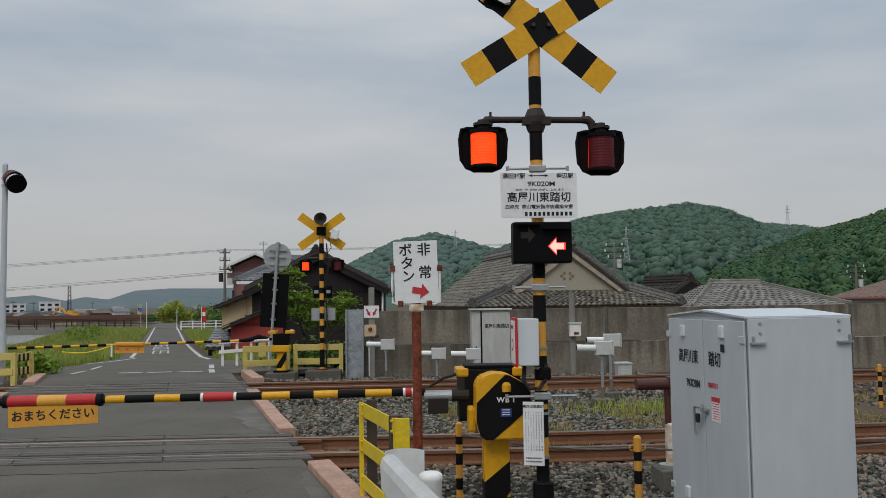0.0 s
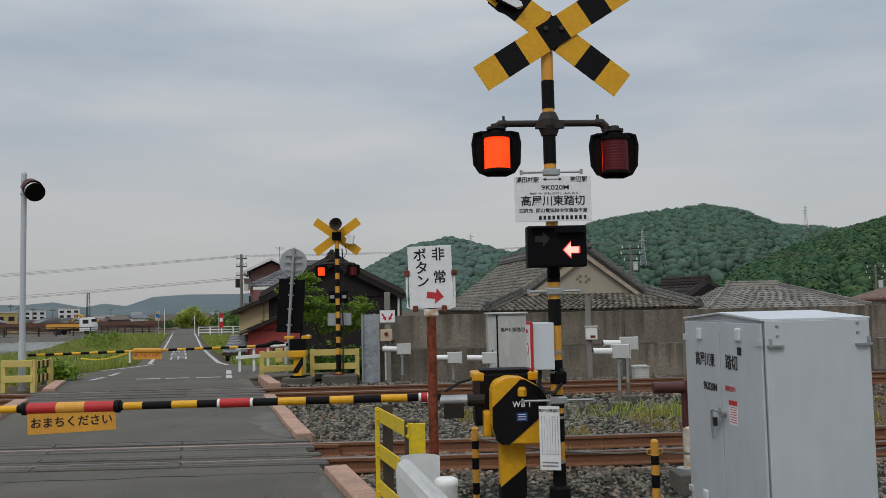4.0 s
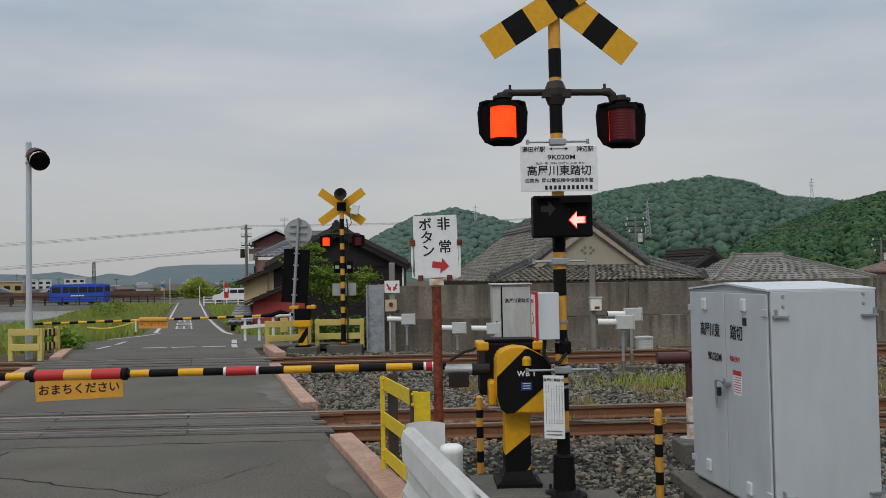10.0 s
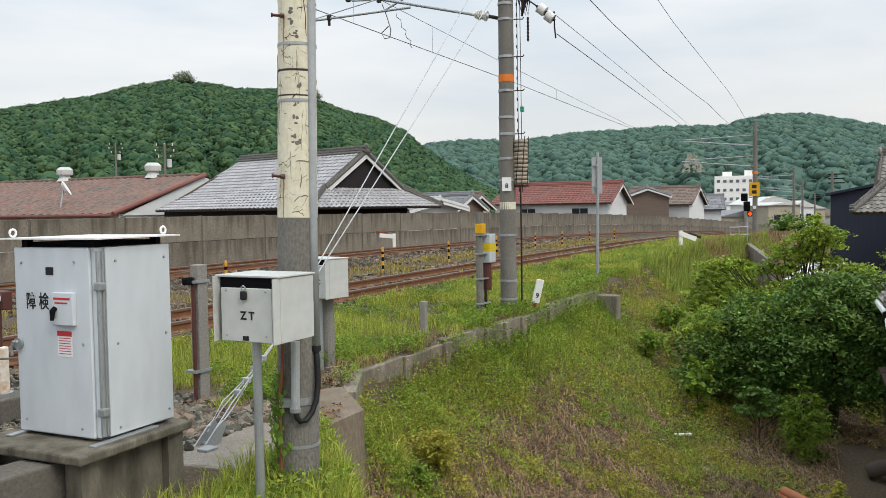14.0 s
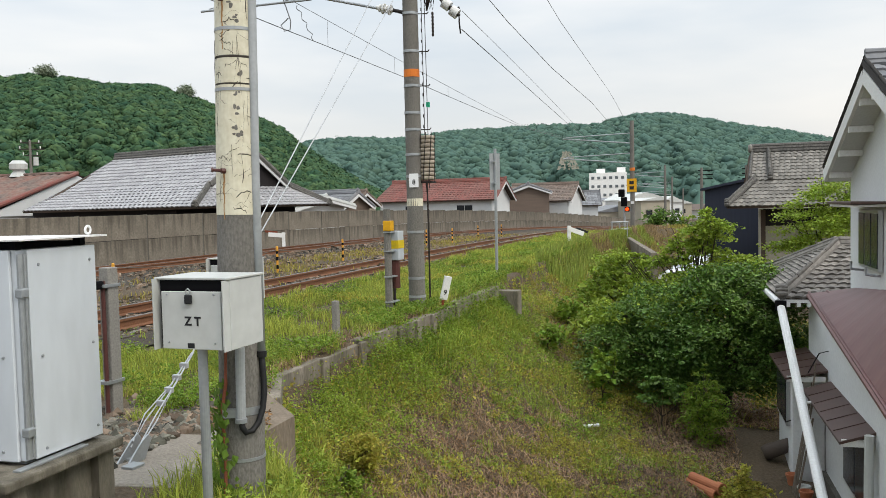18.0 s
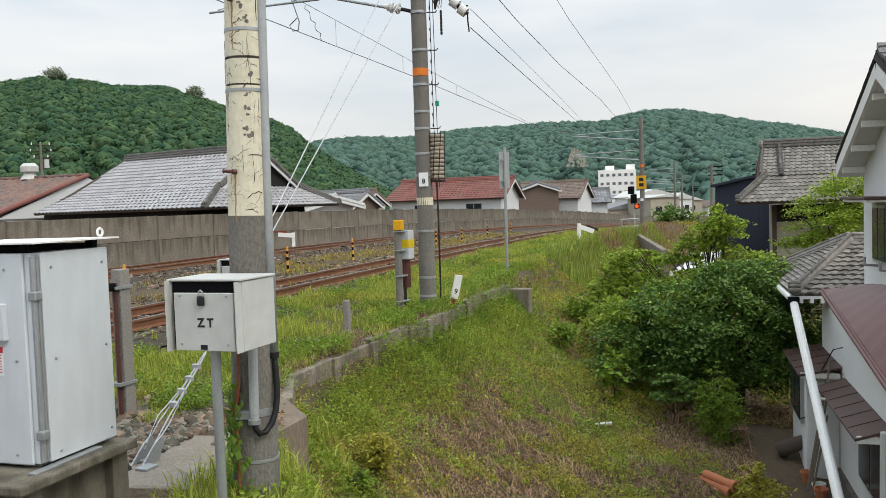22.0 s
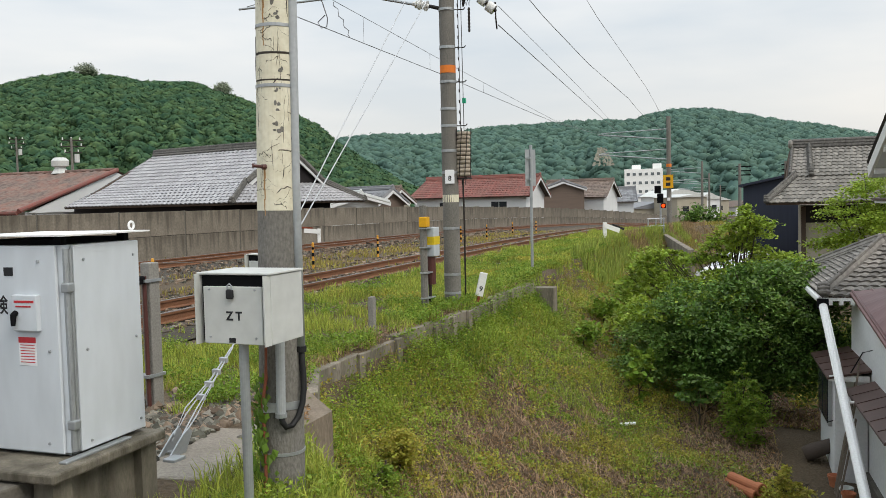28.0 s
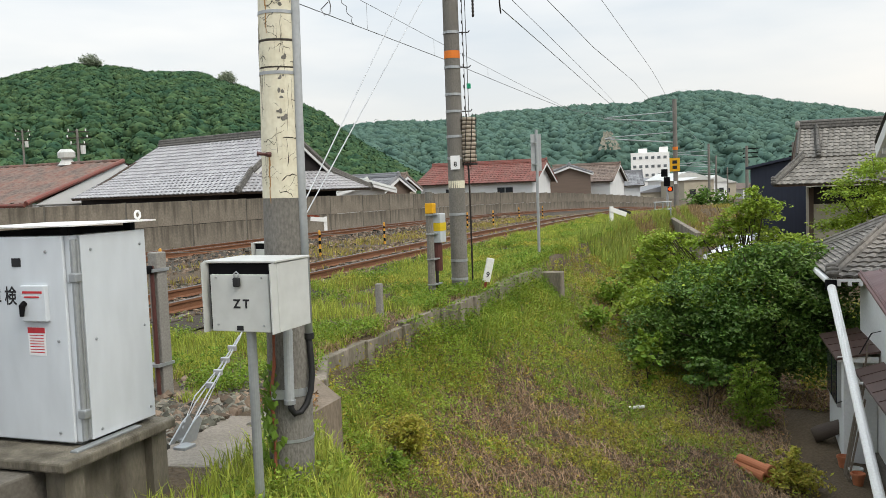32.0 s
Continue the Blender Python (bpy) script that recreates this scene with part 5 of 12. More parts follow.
for zz in (0.88, 0.16):
    part("hinge", box(B(), 0.02, -0.005, zz, 0.05, 0.05, 0.05, bevel=0.008), "galv", c2)
for xx in (0.05, 0.53):
    for yy in (0.06, 0.6):
        part("lid_spacer", box(B(), xx, yy, 1.12, 0.04, 0.05, 0.05), "hood", c2)
part("lid_seat", box(B(), 0.29, 0.33, 1.115, 0.46, 0.5, 0.03), "hood", c2)
bm = box(B(), 0.29, 0.33, 1.152, 0.66, 0.78, 0.008)
part("lid", bm, "white", c2, "thin white overhanging lid plate")
for xx, yy in ((0.56, 0.02), (0.0, 0.66)):
    part("lifting_eye", tube(B(), [(xx + 0.022 * math.cos(a), yy, 1.185 + 0.022 * math.sin(a)) for a in [k * math.tau / 12 for k in range(13)]], 0.007, 6), "white", c2)
bm = box(B(), -0.026, 0.23, 0.75, 0.03, 0.165, 0.19, bevel=0.005)
pb = part("switch_box", bm, "cab_light", c2)
part("switch_lever", tube(B(), [(-0.04, 0.285, 0.75), (-0.06, 0.285, 0.74), (-0.068, 0.28, 0.685)], [0.018, 0.016, 0.011], 8), "hood", pb)
part("red_line", box(B(), -0.042, 0.23, 0.81, 0.002, 0.13, 0.012), "redtext", pb)
part("red_line", box(B(), -0.042, 0.235, 0.785, 0.002, 0.1, 0.008), "redtext", pb)
part("lock_plate", rod(B(), (-0.012, 0.62, 0.53), (-0.03, 0.62, 0.53), 0.035, seg=14), "galv", c2)
part("handle", tube(B(), [(-0.03, 0.62, 0.54), (-0.05, 0.63, 0.545), (-0.05, 0.65, 0.5), (-0.045, 0.65, 0.46)], 0.009), "galv", c2)
part("name_tag", box(B(), -0.0145, 0.35, 0.965, 0.004, 0.06, 0.045), "ink", c2)
warning_label(c2, 0.245, 0.545, 0.115, 0.15, -0.0145)
for ch, yy in (("障", 0.51), ("検", 0.405)):
    words("lettering", ch, 0.105, "ink", c2, face_at(-0.0145, yy, 0.78, -90), stretch=0.78)
studs([(0.58, 1.01), (0.15, 1.02), (0.58, 0.08), (0.13, 0.06), (0.1, 0.55)], c2, face=-0.013)
studs([(0.13, 1.02), (0.52, 1.02), (0.13, 0.54), (0.52, 0.55), (0.13, 0.05), (0.53, 0.07)], c2, "s", face=-0.013)
pl = thing("cabinet_stand", 3.2, 4.52, -0.3, "dark stained concrete stand under the detector cabinet", "plinth", rz=5, group="plinths")
part("slab", box(B(), 0.43, 0.44, 0.47, 0.88, 0.9, 0.055, bevel=0.012), "concrete_stained", pl)
for xx, yy in ((0.1, 0.1), (0.77, 0.1), (0.1, 0.78), (0.77, 0.78)):
    part("leg", box(B(), xx, yy, 0.19, 0.13, 0.12, 0.51), "concrete_stained", pl)
for yy in (0.08, 0.74):
    part("base_channel", box(B(), 0.40, yy, 0.503, 0.5, 0.05, 0.012, bevel=0.003), "galv", pl)
part("infill", box(B(), 0.435, 0.12, 0.19, 0.54, 0.05, 0.51), "concrete_stained", pl)
part("infill", box(B(), 0.12, 0.44, 0.19, 0.05, 0.56, 0.51), "concrete_stained", pl)
part("infill", box(B(), 0.76, 0.44, 0.19, 0.05, 0.56, 0.51), "concrete_stained", pl)


def small_box(name, x, y, z0, rz, w, d, h, text, label, posts, group="junction boxes"):
    """A steel box with an overhanging top and a recessed door in its western face."""
    t = thing(name, x, y, z0, label, "junction box", rz=rz, group=group)
    part("case", box(B(), w / 2 + 0.008, d / 2, h / 2, w - 0.016, d - 0.02, h - 0.02), "zt", t)
    part("front_panel", box(B(), w / 2 + 0.008, 0.003, h / 2 - 0.004, w - 0.014, 0.012, h - 0.01, bevel=0.003), "zt", t)
    part("roof", box(B(), w / 2, d / 2, h, w + 0.02, d + 0.02, 0.012, bevel=0.003), "zt", t)
    # black sheet that paints the shade in the gap round the door
    part("door_recess", box(B(), 0.012, d / 2, h / 2, 0.010, d - 0.03, h - 0.02), "hood", t)
    part("side_flange", box(B(), -0.01, d - 0.005, h / 2, 0.07, 0.006, h), "zt", t)
    part("side_flange", box(B(), -0.01, 0.004, h / 2 - 0.004, 0.07, 0.006, h - 0.008), "zt", t)
    dr = part("door", box(B(), -0.012, d / 2 - 0.005, h / 2 - 0.03, 0.02, d - 0.07, h - 0.07, bevel=0.004), "zt", t)
    studs([(0.07, 0.04), (d - 0.08, 0.04), (0.07, h - 0.08), (d - 0.08, h - 0.08)], dr, r=0.006, face=-0.022)
    step = 0.155 * h
    for k, ch in enumerate(text):
        words("lettering", ch, 0.17 * h, "ink", dr, face_at(-0.0235, d / 2 - 0.015 + step * ((len(text) - 1) / 2 - k), h / 2 - 0.035, -90), bold=0.035)
    part("name_tag", box(B(), -0.023, d / 2, 0.025, 0.004, 0.04, 0.025), "ink", dr)
    lk = part("padlock", box(B(), -0.035, d / 2 - 0.0, h * 0.72, 0.022, 0.04, 0.05, bevel=0.008), "ink", t)
    part("shackle", tube(B(), [(-0.035, d / 2 - 0.013, h * 0.72 + 0.02), (-0.035, d / 2 - 0.013, h * 0.72 + 0.045), (-0.035, d / 2, h * 0.72 + 0.055), (-0.035, d / 2 + 0.013, h * 0.72 + 0.045), (-0.035, d / 2 + 0.013, h * 0.72 + 0.02)], 0.004, 6), "galv", lk)
    for px, py, r, zb, mat in posts:
        part("post", rod(B(), (px, py, zb), (px, py, 0.005), r, seg=14), mat, t)
    return t


zt = small_box("junction_box", 3.83, 3.66, 0.77, 2.2, 0.32, 0.43, 0.37, "ZT", "pale grey steel junction box on a pipe post", [(0.05, 0.2, 0.026, -1.02, "galv")])
dc = small_box("junction_box", 7.52, 6.11, 0.55, -8, 0.3, 0.48, 0.43, "220C", "pale grey steel junction box on a concrete post", [(0.06, 0.2, 0.03, -0.82, "galv"), (0.2, 0.22, 0.07, -0.82, "concrete")])

# leaning concrete stub post with a rusty cable
st = thing("concrete_post", 5.84, 6.3, -0.28, "weathered square concrete post with rusty strap", "post")
part("post", box(B(), 0, 0, 0.66, 0.12, 0.1, 1.3, bevel=0.01), "concrete", st)
part("rusty_pipe", rod(B(), (-0.09, -0.02, 0.05), (-0.09, -0.02, 1.2), 0.018), "brown_pipe", st)
for zz in (1.16, 0.35):
    part("strap", box(B(), -0.03, 0, zz, 0.2, 0.13, 0.025), "galv", st)
part("cable_head", box(B(), -0.15, -0.02, 1.17, 0.1, 0.06, 0.07, bevel=0.015), "hood", st)


# ---- infra-red obstacle detectors ----
def detector(x, y, z0, h, rz=0.0, scale=1.0, label="grey obstacle detector with a white tube on a post"):
    t = thing("obstacle_detector", x, y, z0, label, "sensor", rz=rz, group="obstacle detectors")
    s = scale
    part("footing", box(B(), 0, 0, 0.02, 0.34 * s, 0.34 * s, 0.3, bevel=0.015), "concrete_dark", t)
    part("post", rod(B(), (0, 0, 0.1), (0, 0, h), 0.028 * s, seg=12), "galv", t)
    part("post_sleeve", rod(B(), (0, 0, 0.15), (0, 0, h * 0.4), 0.038 * s, seg=12), "concrete_stained", t)
    part("joint", rod(B(), (0, 0, h - 0.06), (0, 0, h), 0.05 * s, seg=12), "galv", t)
    part("case", box(B(), 0.03 * s, 0, h + 0.12 * s, 0.3 * s, 0.17 * s, 0.24 * s, bevel=0.008), "zt", t)
    part("back_cap", box(B(), 0.19 * s, 0, h + 0.12 * s, 0.02 * s, 0.19 * s, 0.26 * s, bevel=0.004), "zt", t)
    part("tube", rod(B(), (-0.45 * s, 0, h + 0.13 * s), (-0.11 * s, 0, h + 0.12 * s), 0.06 * s, seg=16), "white", t, "white sighting tube")
    part("tube_mouth", rod(B(), (-0.452 * s, 0, h + 0.13 * s), (-0.44 * s, 0, h + 0.13 * s), 0.05 * s, seg=16), "hood", t)
    return t


detector(-0.38, 19.8, -0.3, 0.8)
detector(0.76, 19.0, -0.3, 0.62)
detector(1.5, 17.6 + 1.0, -0.3, 0.62)
detector(3.36, 14.3, -0.25, 0.9, scale=0.95)
detector(3.75, 15.3, -0.25, 0.98, scale=0.95)
d2 = thing("obstacle_detector", 2.54, 8.15, -0.42, "brown and white obstacle detector on a concrete block", "sensor", group="obstacle detectors")
part("block", box(B(), 0.05, 0, 0.14, 0.36, 0.36, 0.5, bevel=0.015), "concrete_dark", d2)
part("column", box(B(), 0.02, 0, 0.6, 0.085, 0.1, 0.42, bevel=0.02), "oldwhite", d2)
part("column_foot", rod(B(), (0, 0, 0.38), (0, 0, 0.42), 0.1), "galv", d2)
part("pipe", rod(B(), (0, 0, 0.8), (0, 0, 1.15), 0.03), "brown_pipe", d2)
part("tube", rod(B(), (-0.3, 0, 1.18), (0.06, 0, 1.18), 0.055, seg=16), "brown_pipe", d2, "red-brown sighting tube")
part("rear", box(B(), 0.05, 0, 1.17, 0.09, 0.14, 0.16, bevel=0.01), "brown_pipe", d2)
d3 = thing("obstacle_detector", 4.62, 7.4, -0.42, "white-tubed obstacle detector on a concrete block behind a cabinet", "sensor", group="obstacle detectors")
part("block", box(B(), 0.05, 0, 0.14, 0.36, 0.36, 0.5, bevel=0.015), "concrete_dark", d3)
part("column", box(B(), 0.02, 0, 0.6, 0.085, 0.1, 0.42, bevel=0.02), "oldwhite", d3)
part("column_foot", rod(B(), (0, 0, 0.38), (0, 0, 0.42), 0.1), "galv", d3)
part("pipe", rod(B(), (0, 0, 0.8), (0, 0, 1.15), 0.03), "brown_pipe", d3)
part("tube", rod(B(), (-0.13, 0, 1.22), (0.06, 0, 1.22), 0.045, seg=16), "white", d3, "short white sighting tube")
part("rear", box(B(), 0.05, 0, 1.2, 0.09, 0.14, 0.16, bevel=0.01), "brown_pipe", d3)

# ---- the crossing's far side ----
fs = thing("far_crossing_signal", -1.95, 20.9, -0.15, "level crossing signal seen from its other side, plain yellow cross", "crossing signal")
part("pole", rod(B(), (0, 0, 0), (0, 0, 3.7), 0.055, seg=16), "orange", fs)
bands(fs, 0, 0, [(0.2, 0.62), (0.78, 0.9), (1.05, 1.2), (1.36, 1.5), (1.66, 1.82), (1.98, 2.12), (2.28, 2.45), (2.6, 2.8), (2.95, 3.2)], 0.0575)
crossbuck(fs, 0, 0.07, 3.5, 1.32, 0.21, (36, 36), ["yellow", "yellow", "yellow"])
bm = B()
lathe(bm, [(0.05, 0), (0.06, 0.1), (0.15, 0.24), (0.155, 0.26), (0.13, 0.25), (0.05, 0.12)], 18, pose(0, -0.02, 3.74, 80, 0, 0))
part("loudspeaker", bm, "iron", fs, "dark horn loudspeaker", smooth=True)
part("speaker_dome", rod(B(), (0, -0.02, 3.76), (0, -0.02, 3.88), 0.12, 0.05), "hood", fs)
part("horn_box", box(B(), 0, -0.05, 3.5, 0.22, 0.12, 0.2, bevel=0.01), "hood", fs)
part("white_camera", box(B(), 0, 0, 0, 0.18, 0.12, 0.24, pose(0.33, -0.05, 3.42, 0, 14, 0), bevel=0.01), "signwhite", fs, "small tilted white box")
bm = B()
tube(bm, [(-0.45, 0, 2.72), (-0.44, 0, 2.8), (-0.36, 0, 2.83), (0, 0, 2.84), (0.36, 0, 2.83), (0.44, 0, 2.8), (0.45, 0, 2.72)], 0.028)
part("lamp_arm", bm, "iron", fs)
signal_lamp(fs, -0.38, -0.06, 2.64, 0.85)
signal_lamp(fs, 0.4, -0.06, 2.64, 0.85)
part("direction_indicator", box(B(), 0.02, 0.1, 2.02, 0.46, 0.14, 0.3, bevel=0.01), "hood", fs)
for dx in (-0.13, 0.16):
    part("grey_clip", box(B(), dx, -0.0, 2.02, 0.1, 0.06, 0.08), "galv", fs)
part("sign_back", box(B(), 0.03, 0.08, 1.47, 0.58, 0.01, 0.3), "galv", fs, "bare back of a sign plate")
part("ladder_pipe", tube(B(), [(0.1, 0.02, 0.1), (0.12, 0.02, 1.0), (0.1, 0.02, 2.2), (0.16, 0.02, 2.6), (0.12, 0.02, 3.2)], 0.016), "iron", fs)
part("cable", tube(B(), [(0.06, -0.05, 3.4), (0.2, -0.05, 3.3), (0.24, -0.04, 3.1), (0.12, -0.03, 2.9), (0.1, -0.03, 2.2), (0.14, -0.03, 1.2), (0.1, -0.03, 0.1)], 0.01), "rubber", fs)
part("footing", box(B(), 0.05, 0, -0.02, 0.85, 0.7, 0.3, bevel=0.015), "concrete_dark", fs)
part("base_plate", rod(B(), (0, 0, 0.12), (0, 0, 0.16), 0.15), "rust", fs)

fb = thing("far_barrier_machine", -2.82, 20.15, -0.15, "yellow barrier machine holding a long striped arm across the road", "crossing barrier")
part("footing", box(B(), 0, 0, 0.0, 0.7, 0.6, 0.3, bevel=0.015), "concrete_dark", fb)
part("foot_plate", box(B(), 0, 0, 0.17, 0.34, 0.34, 0.05), "hood", fb)
part("pedestal", box(B(), 0, 0, 0.4, 0.2, 0.2, 0.5), "yellow", fb)
part("pedestal_stripe", prism(B(), [(-0.102, 0.25), (0.0, 0.25), (0.102, 0.42), (0.102, 0.62), (-0.102, 0.32)], -0.103, 0.103), "black", fb)
part("gear_housing", box(B(), 0, 0, 0.88, 0.36, 0.3, 0.34, bevel=0.015), "hood", fb)
part("lower_cover", box(B(), 0.0, -0.02, 0.7, 0.4, 0.34, 0.16, bevel=0.02), "yellow", fb)
for dx in (-0.2, 0.2):
    part("top_bracket", box(B(), dx, 0, 1.08, 0.2, 0.3, 0.07, bevel=0.01), "yellow", fb)
part("weight_arm", tube(B(), [(-0.2, -0.2, 0.92), (-0.5, -0.2, 0.98), (-0.7, -0.2, 0.92), (-0.95, -0.2, 0.9)], [0.03, 0.06, 0.05, 0.035]), "hood", fb)
part("white_socket", rod(B(), (-0.6, -0.2, 0.9), (-0.25, -0.2, 0.92), 0.045), "white", fb)
x0, n = -0.95, 14
for k in range(26):
    a, b = x0 - k * 0.2, x0 - (k + 1) * 0.2
    part("arm_band", rod(B(), (a, -0.2, 0.9 - 0.016 * (x0 - a)), (b, -0.2, 0.9 - 0.016 * (x0 - b)), 0.03, seg=10), "black" if k % 2 else "yellow", fb)
m = Matrix.Translation((-3.42, -0.24, 0.77)) @ pose(0, 0, 0, 0, 1, 0)
part("orange_pad", box(B(), 0, 0, 0.1, 0.66, 0.08, 0.1, m, bevel=0.03), "orange", fb)
ps = part("push_sign", box(B(), 0, 0, -0.02, 0.66, 0.006, 0.17, m), "orange", fb, "orange sign with red writing on the arm")
words("lettering", "押して出て下さい", 0.08, "redtext", ps, m @ face_at(0, -0.005, -0.02))
part("white_hanger", box(B(), -3.83, -0.22, 0.73, 0.035, 0.03, 0.28), "white", fb)

# obstacle post group beside the wall
M["zinc"] = material("spangled_zinc", (0.30, 0.33, 0.36), (0.20, 0.225, 0.25), 0.6, 0.3, scale=7, fine=22, bump=0.05, third=(0.42, 0.45, 0.47), spread=0.2)
sp2 = thing("steel_plate_post", -1.15, 20.75, -0.25, "galvanised steel channel column at the end of the wall", "post")
part("channel", box(B(), 0, 0, 0.83, 0.4, 0.12, 1.68, bevel=0.01), "zinc", sp2)
for dx in (-0.2, 0.2):
    part("flange", box(B(), dx, -0.05, 0.83, 0.035, 0.16, 1.7), "galv", sp2)
for k in range(7):
    bm = B()
    rod(bm, (-0.2, -0.13, 0.2 + k * 0.22), (-0.2, -0.15, 0.2 + k * 0.22), 0.02, seg=6)
    part("bolt", bm, "galv", sp2)
eb = thing("emergency_button", -0.73, 20.5, -0.25, "cream emergency button box on a concrete post", "emergency button")
part("post", box(B(), 0.0, 0.05, 1.1, 0.14, 0.12, 2.2, bevel=0.02), "concrete", eb)
part("button_case", box(B(), -0.03, -0.06, 1.17, 0.28, 0.12, 0.28, bevel=0.01), "cream", eb)
part("button", rod(B(), (-0.03, -0.12, 1.2), (-0.03, -0.15, 1.2), 0.05), "rust", eb)
part("alarm_lamp", rod(B(), (0.1, -0.1, 1.03), (0.14, -0.14, 1.03), 0.04), "brown_pipe", eb)
ap = part("arrow_plate", box(B(), 0.0, -0.05, 1.62, 0.36, 0.006, 0.29), "signwhite", eb, "white plate with two red arrows pointing down")
for s in (-1, 1):
    part("red_arrow", prism(B(), arrow_outline(0.2, 0.1), -0.056, -0.052, pose(s * 0.075, 0, 1.6, 0, -90 - s * -28, 0)), "redtext", ap)
part("cable_pipe", rod(B(), (-0.06, -0.03, 0.1), (-0.06, -0.03, 0.95), 0.02), "zt", eb)

M["dusty_white"] = material("dusty_white_enamel", (0.50, 0.51, 0.50), (0.43, 0.43, 0.41), 0.6, scale=1.5, fine=6, bump=0.02, third=(0.36, 0.35, 0.32), grain=(2, 2, 0.5))
c3 = thing("track_cabinet", 1.6, 19.55, -0.25, "white steel cabinet with a dark open seam beside the wall", "cabinet", group="equipment cabinets")
part("body", box(B(), 0.45, 0.4, 0.82, 0.88, 0.6, 1.62, bevel=0.01), "dusty_white", c3)
part("door", box(B(), 0.56, 0.09, 0.82, 0.64, 0.02, 1.5, bevel=0.005), "dusty_white", c3)
part("door_seam", box(B(), 0.22, 0.09, 0.85, 0.03, 0.025, 1.5), "hood", c3)
part("lid", box(B(), 0.45, 0.38, 1.64, 0.96, 0.7, 0.035, bevel=0.006), "zt", c3)
words("lettering", "高屋川東踏切", 0.11, "ink", c3, face_at(0.58, 0.077, 1.25), stretch=0.85)
part("handle", box(B(), 0.1, 0.08, 0.75, 0.03, 0.03, 0.09), "ink", c3)
part("footing", box(B(), 0.45, 0.4, -0.03, 1.1, 0.8, 0.12), "concrete", c3)
hb = thing("pole_box", 4.05, 20.2, -0.25, "small white box on a concrete post before the wall", "junction box")
part("post", rod(B(), (0, 0, 0), (0, 0, 2.0), 0.07), "concrete", hb)
part("box", box(B(), 0.04, -0.1, 1.12, 0.26, 0.16, 0.3, bevel=0.012), "white", hb)
part("hood", box(B(), 0.04, -0.1, 1.28, 0.3, 0.2, 0.03), "zt", hb)
part("stain", box(B(), 0.06, -0.183, 1.04, 0.12, 0.004, 0.06), "rust", hb)
jb = thing("white_box", 5.02, 19.3, -0.25, "small white box with a gabled lid on the ballast", "box")
part("body", box(B(), 0, 0, 0.18, 0.32, 0.3, 0.36, bevel=0.006), "dusty_white", jb)
part("lid", prism(B(), [(-0.18, 0.36), (0.18, 0.36), (0.16, 0.40), (-0.16, 0.40)], -0.17, 0.17), "dusty_white", jb)
bm = B()
for k in range(2):
    box(bm, 0.0, -0.152, 0.24 - k * 0.06, 0.22, 0.003, 0.025)
part("writing_bars", bm, "zt", jb)


def board_fence(name, x, y, rz, lengths, mat, label, height=0.72, diag=False):
    t = thing(name, x, y, -0.12, label, "fence", rz=rz, group="pale yellow fences")
    xx = 0
    part("post", box(B(), 0, 0, height / 2, 0.1, 0.1, height), mat, t)
    for L in lengths:
        for zz in (height - 0.08, height * 0.42):
            part("board", box(B(), xx + L / 2, -0.04, zz, L, 0.05, 0.15, bevel=0.006), mat, t)
        xx += L
        part("post", box(B(), xx, 0, height / 2, 0.1, 0.1, height), mat, t)
    return t


board_fence("board_fence", -2.6, 21.0, 0, [1.1], "paleyellow", "faded yellow board fence round the far signal")
board_fence("board_fence", -3.75, 20.6, 14, [1.0], "paleyellow", "faded yellow board fence round the far barrier")
wf = board_fence("board_fence", -9.2, 19.3, -2, [0.66], "paleyellow", "pale yellow fence with dark slant stripes at its end")
for zz in (0.6, 0.3):
    for k in range(3):
        part("slant_stripe", box(B(), 0.722, 0.12 + k * 0.2, zz, 0.012, 0.07, 0.17), "ink", wf)
part("side_board", box(B(), 0.69, 0.36, 0.62, 0.05, 0.68, 0.15), "paleyellow", wf)
part("side_board", box(B(), 0.69, 0.36, 0.3, 0.05, 0.68, 0.15), "paleyellow", wf)
part("post", box(B(), 0.69, 0.72, 0.36, 0.1, 0.1, 0.72), "paleyellow", wf)

# leaning pole with the backs of a mirror and of a notice board
mr = thing("road_sign_back", -3.33, 21.6, -0.1, "grey back of a round road sign on a leaning pole", "road sign")
lean = pose(0, 0, 0, 0, 4.0, 0)
bm = rod(B(), (0, 0, 0), (0, 0, 3.25), 0.04)
bmesh.ops.transform(bm, matrix=lean, verts=bm.verts)
part("pole", bm, "galv", mr)
bm = rod(B(), (0.0, 0.06, 2.88), (0.0, 0.08, 2.88), 0.35, seg=32)
bmesh.ops.transform(bm, matrix=lean, verts=bm.verts)
disc = part("disc", bm, "galv", mr, "grey back of a round sign")
part("board", box(B(), 0.0, 0.09, 1.78, 0.66, 0.04, 1.35, lean), "hood", mr, "dark back of a notice board")
for zz in (3.05, 2.88, 2.68, 2.35, 2.05, 1.7, 1.3):
    part("clamp", box(B(), 0, 0.02, zz, 0.42 if zz > 2.5 else 0.14, 0.05, 0.035, lean), "galv", mr)

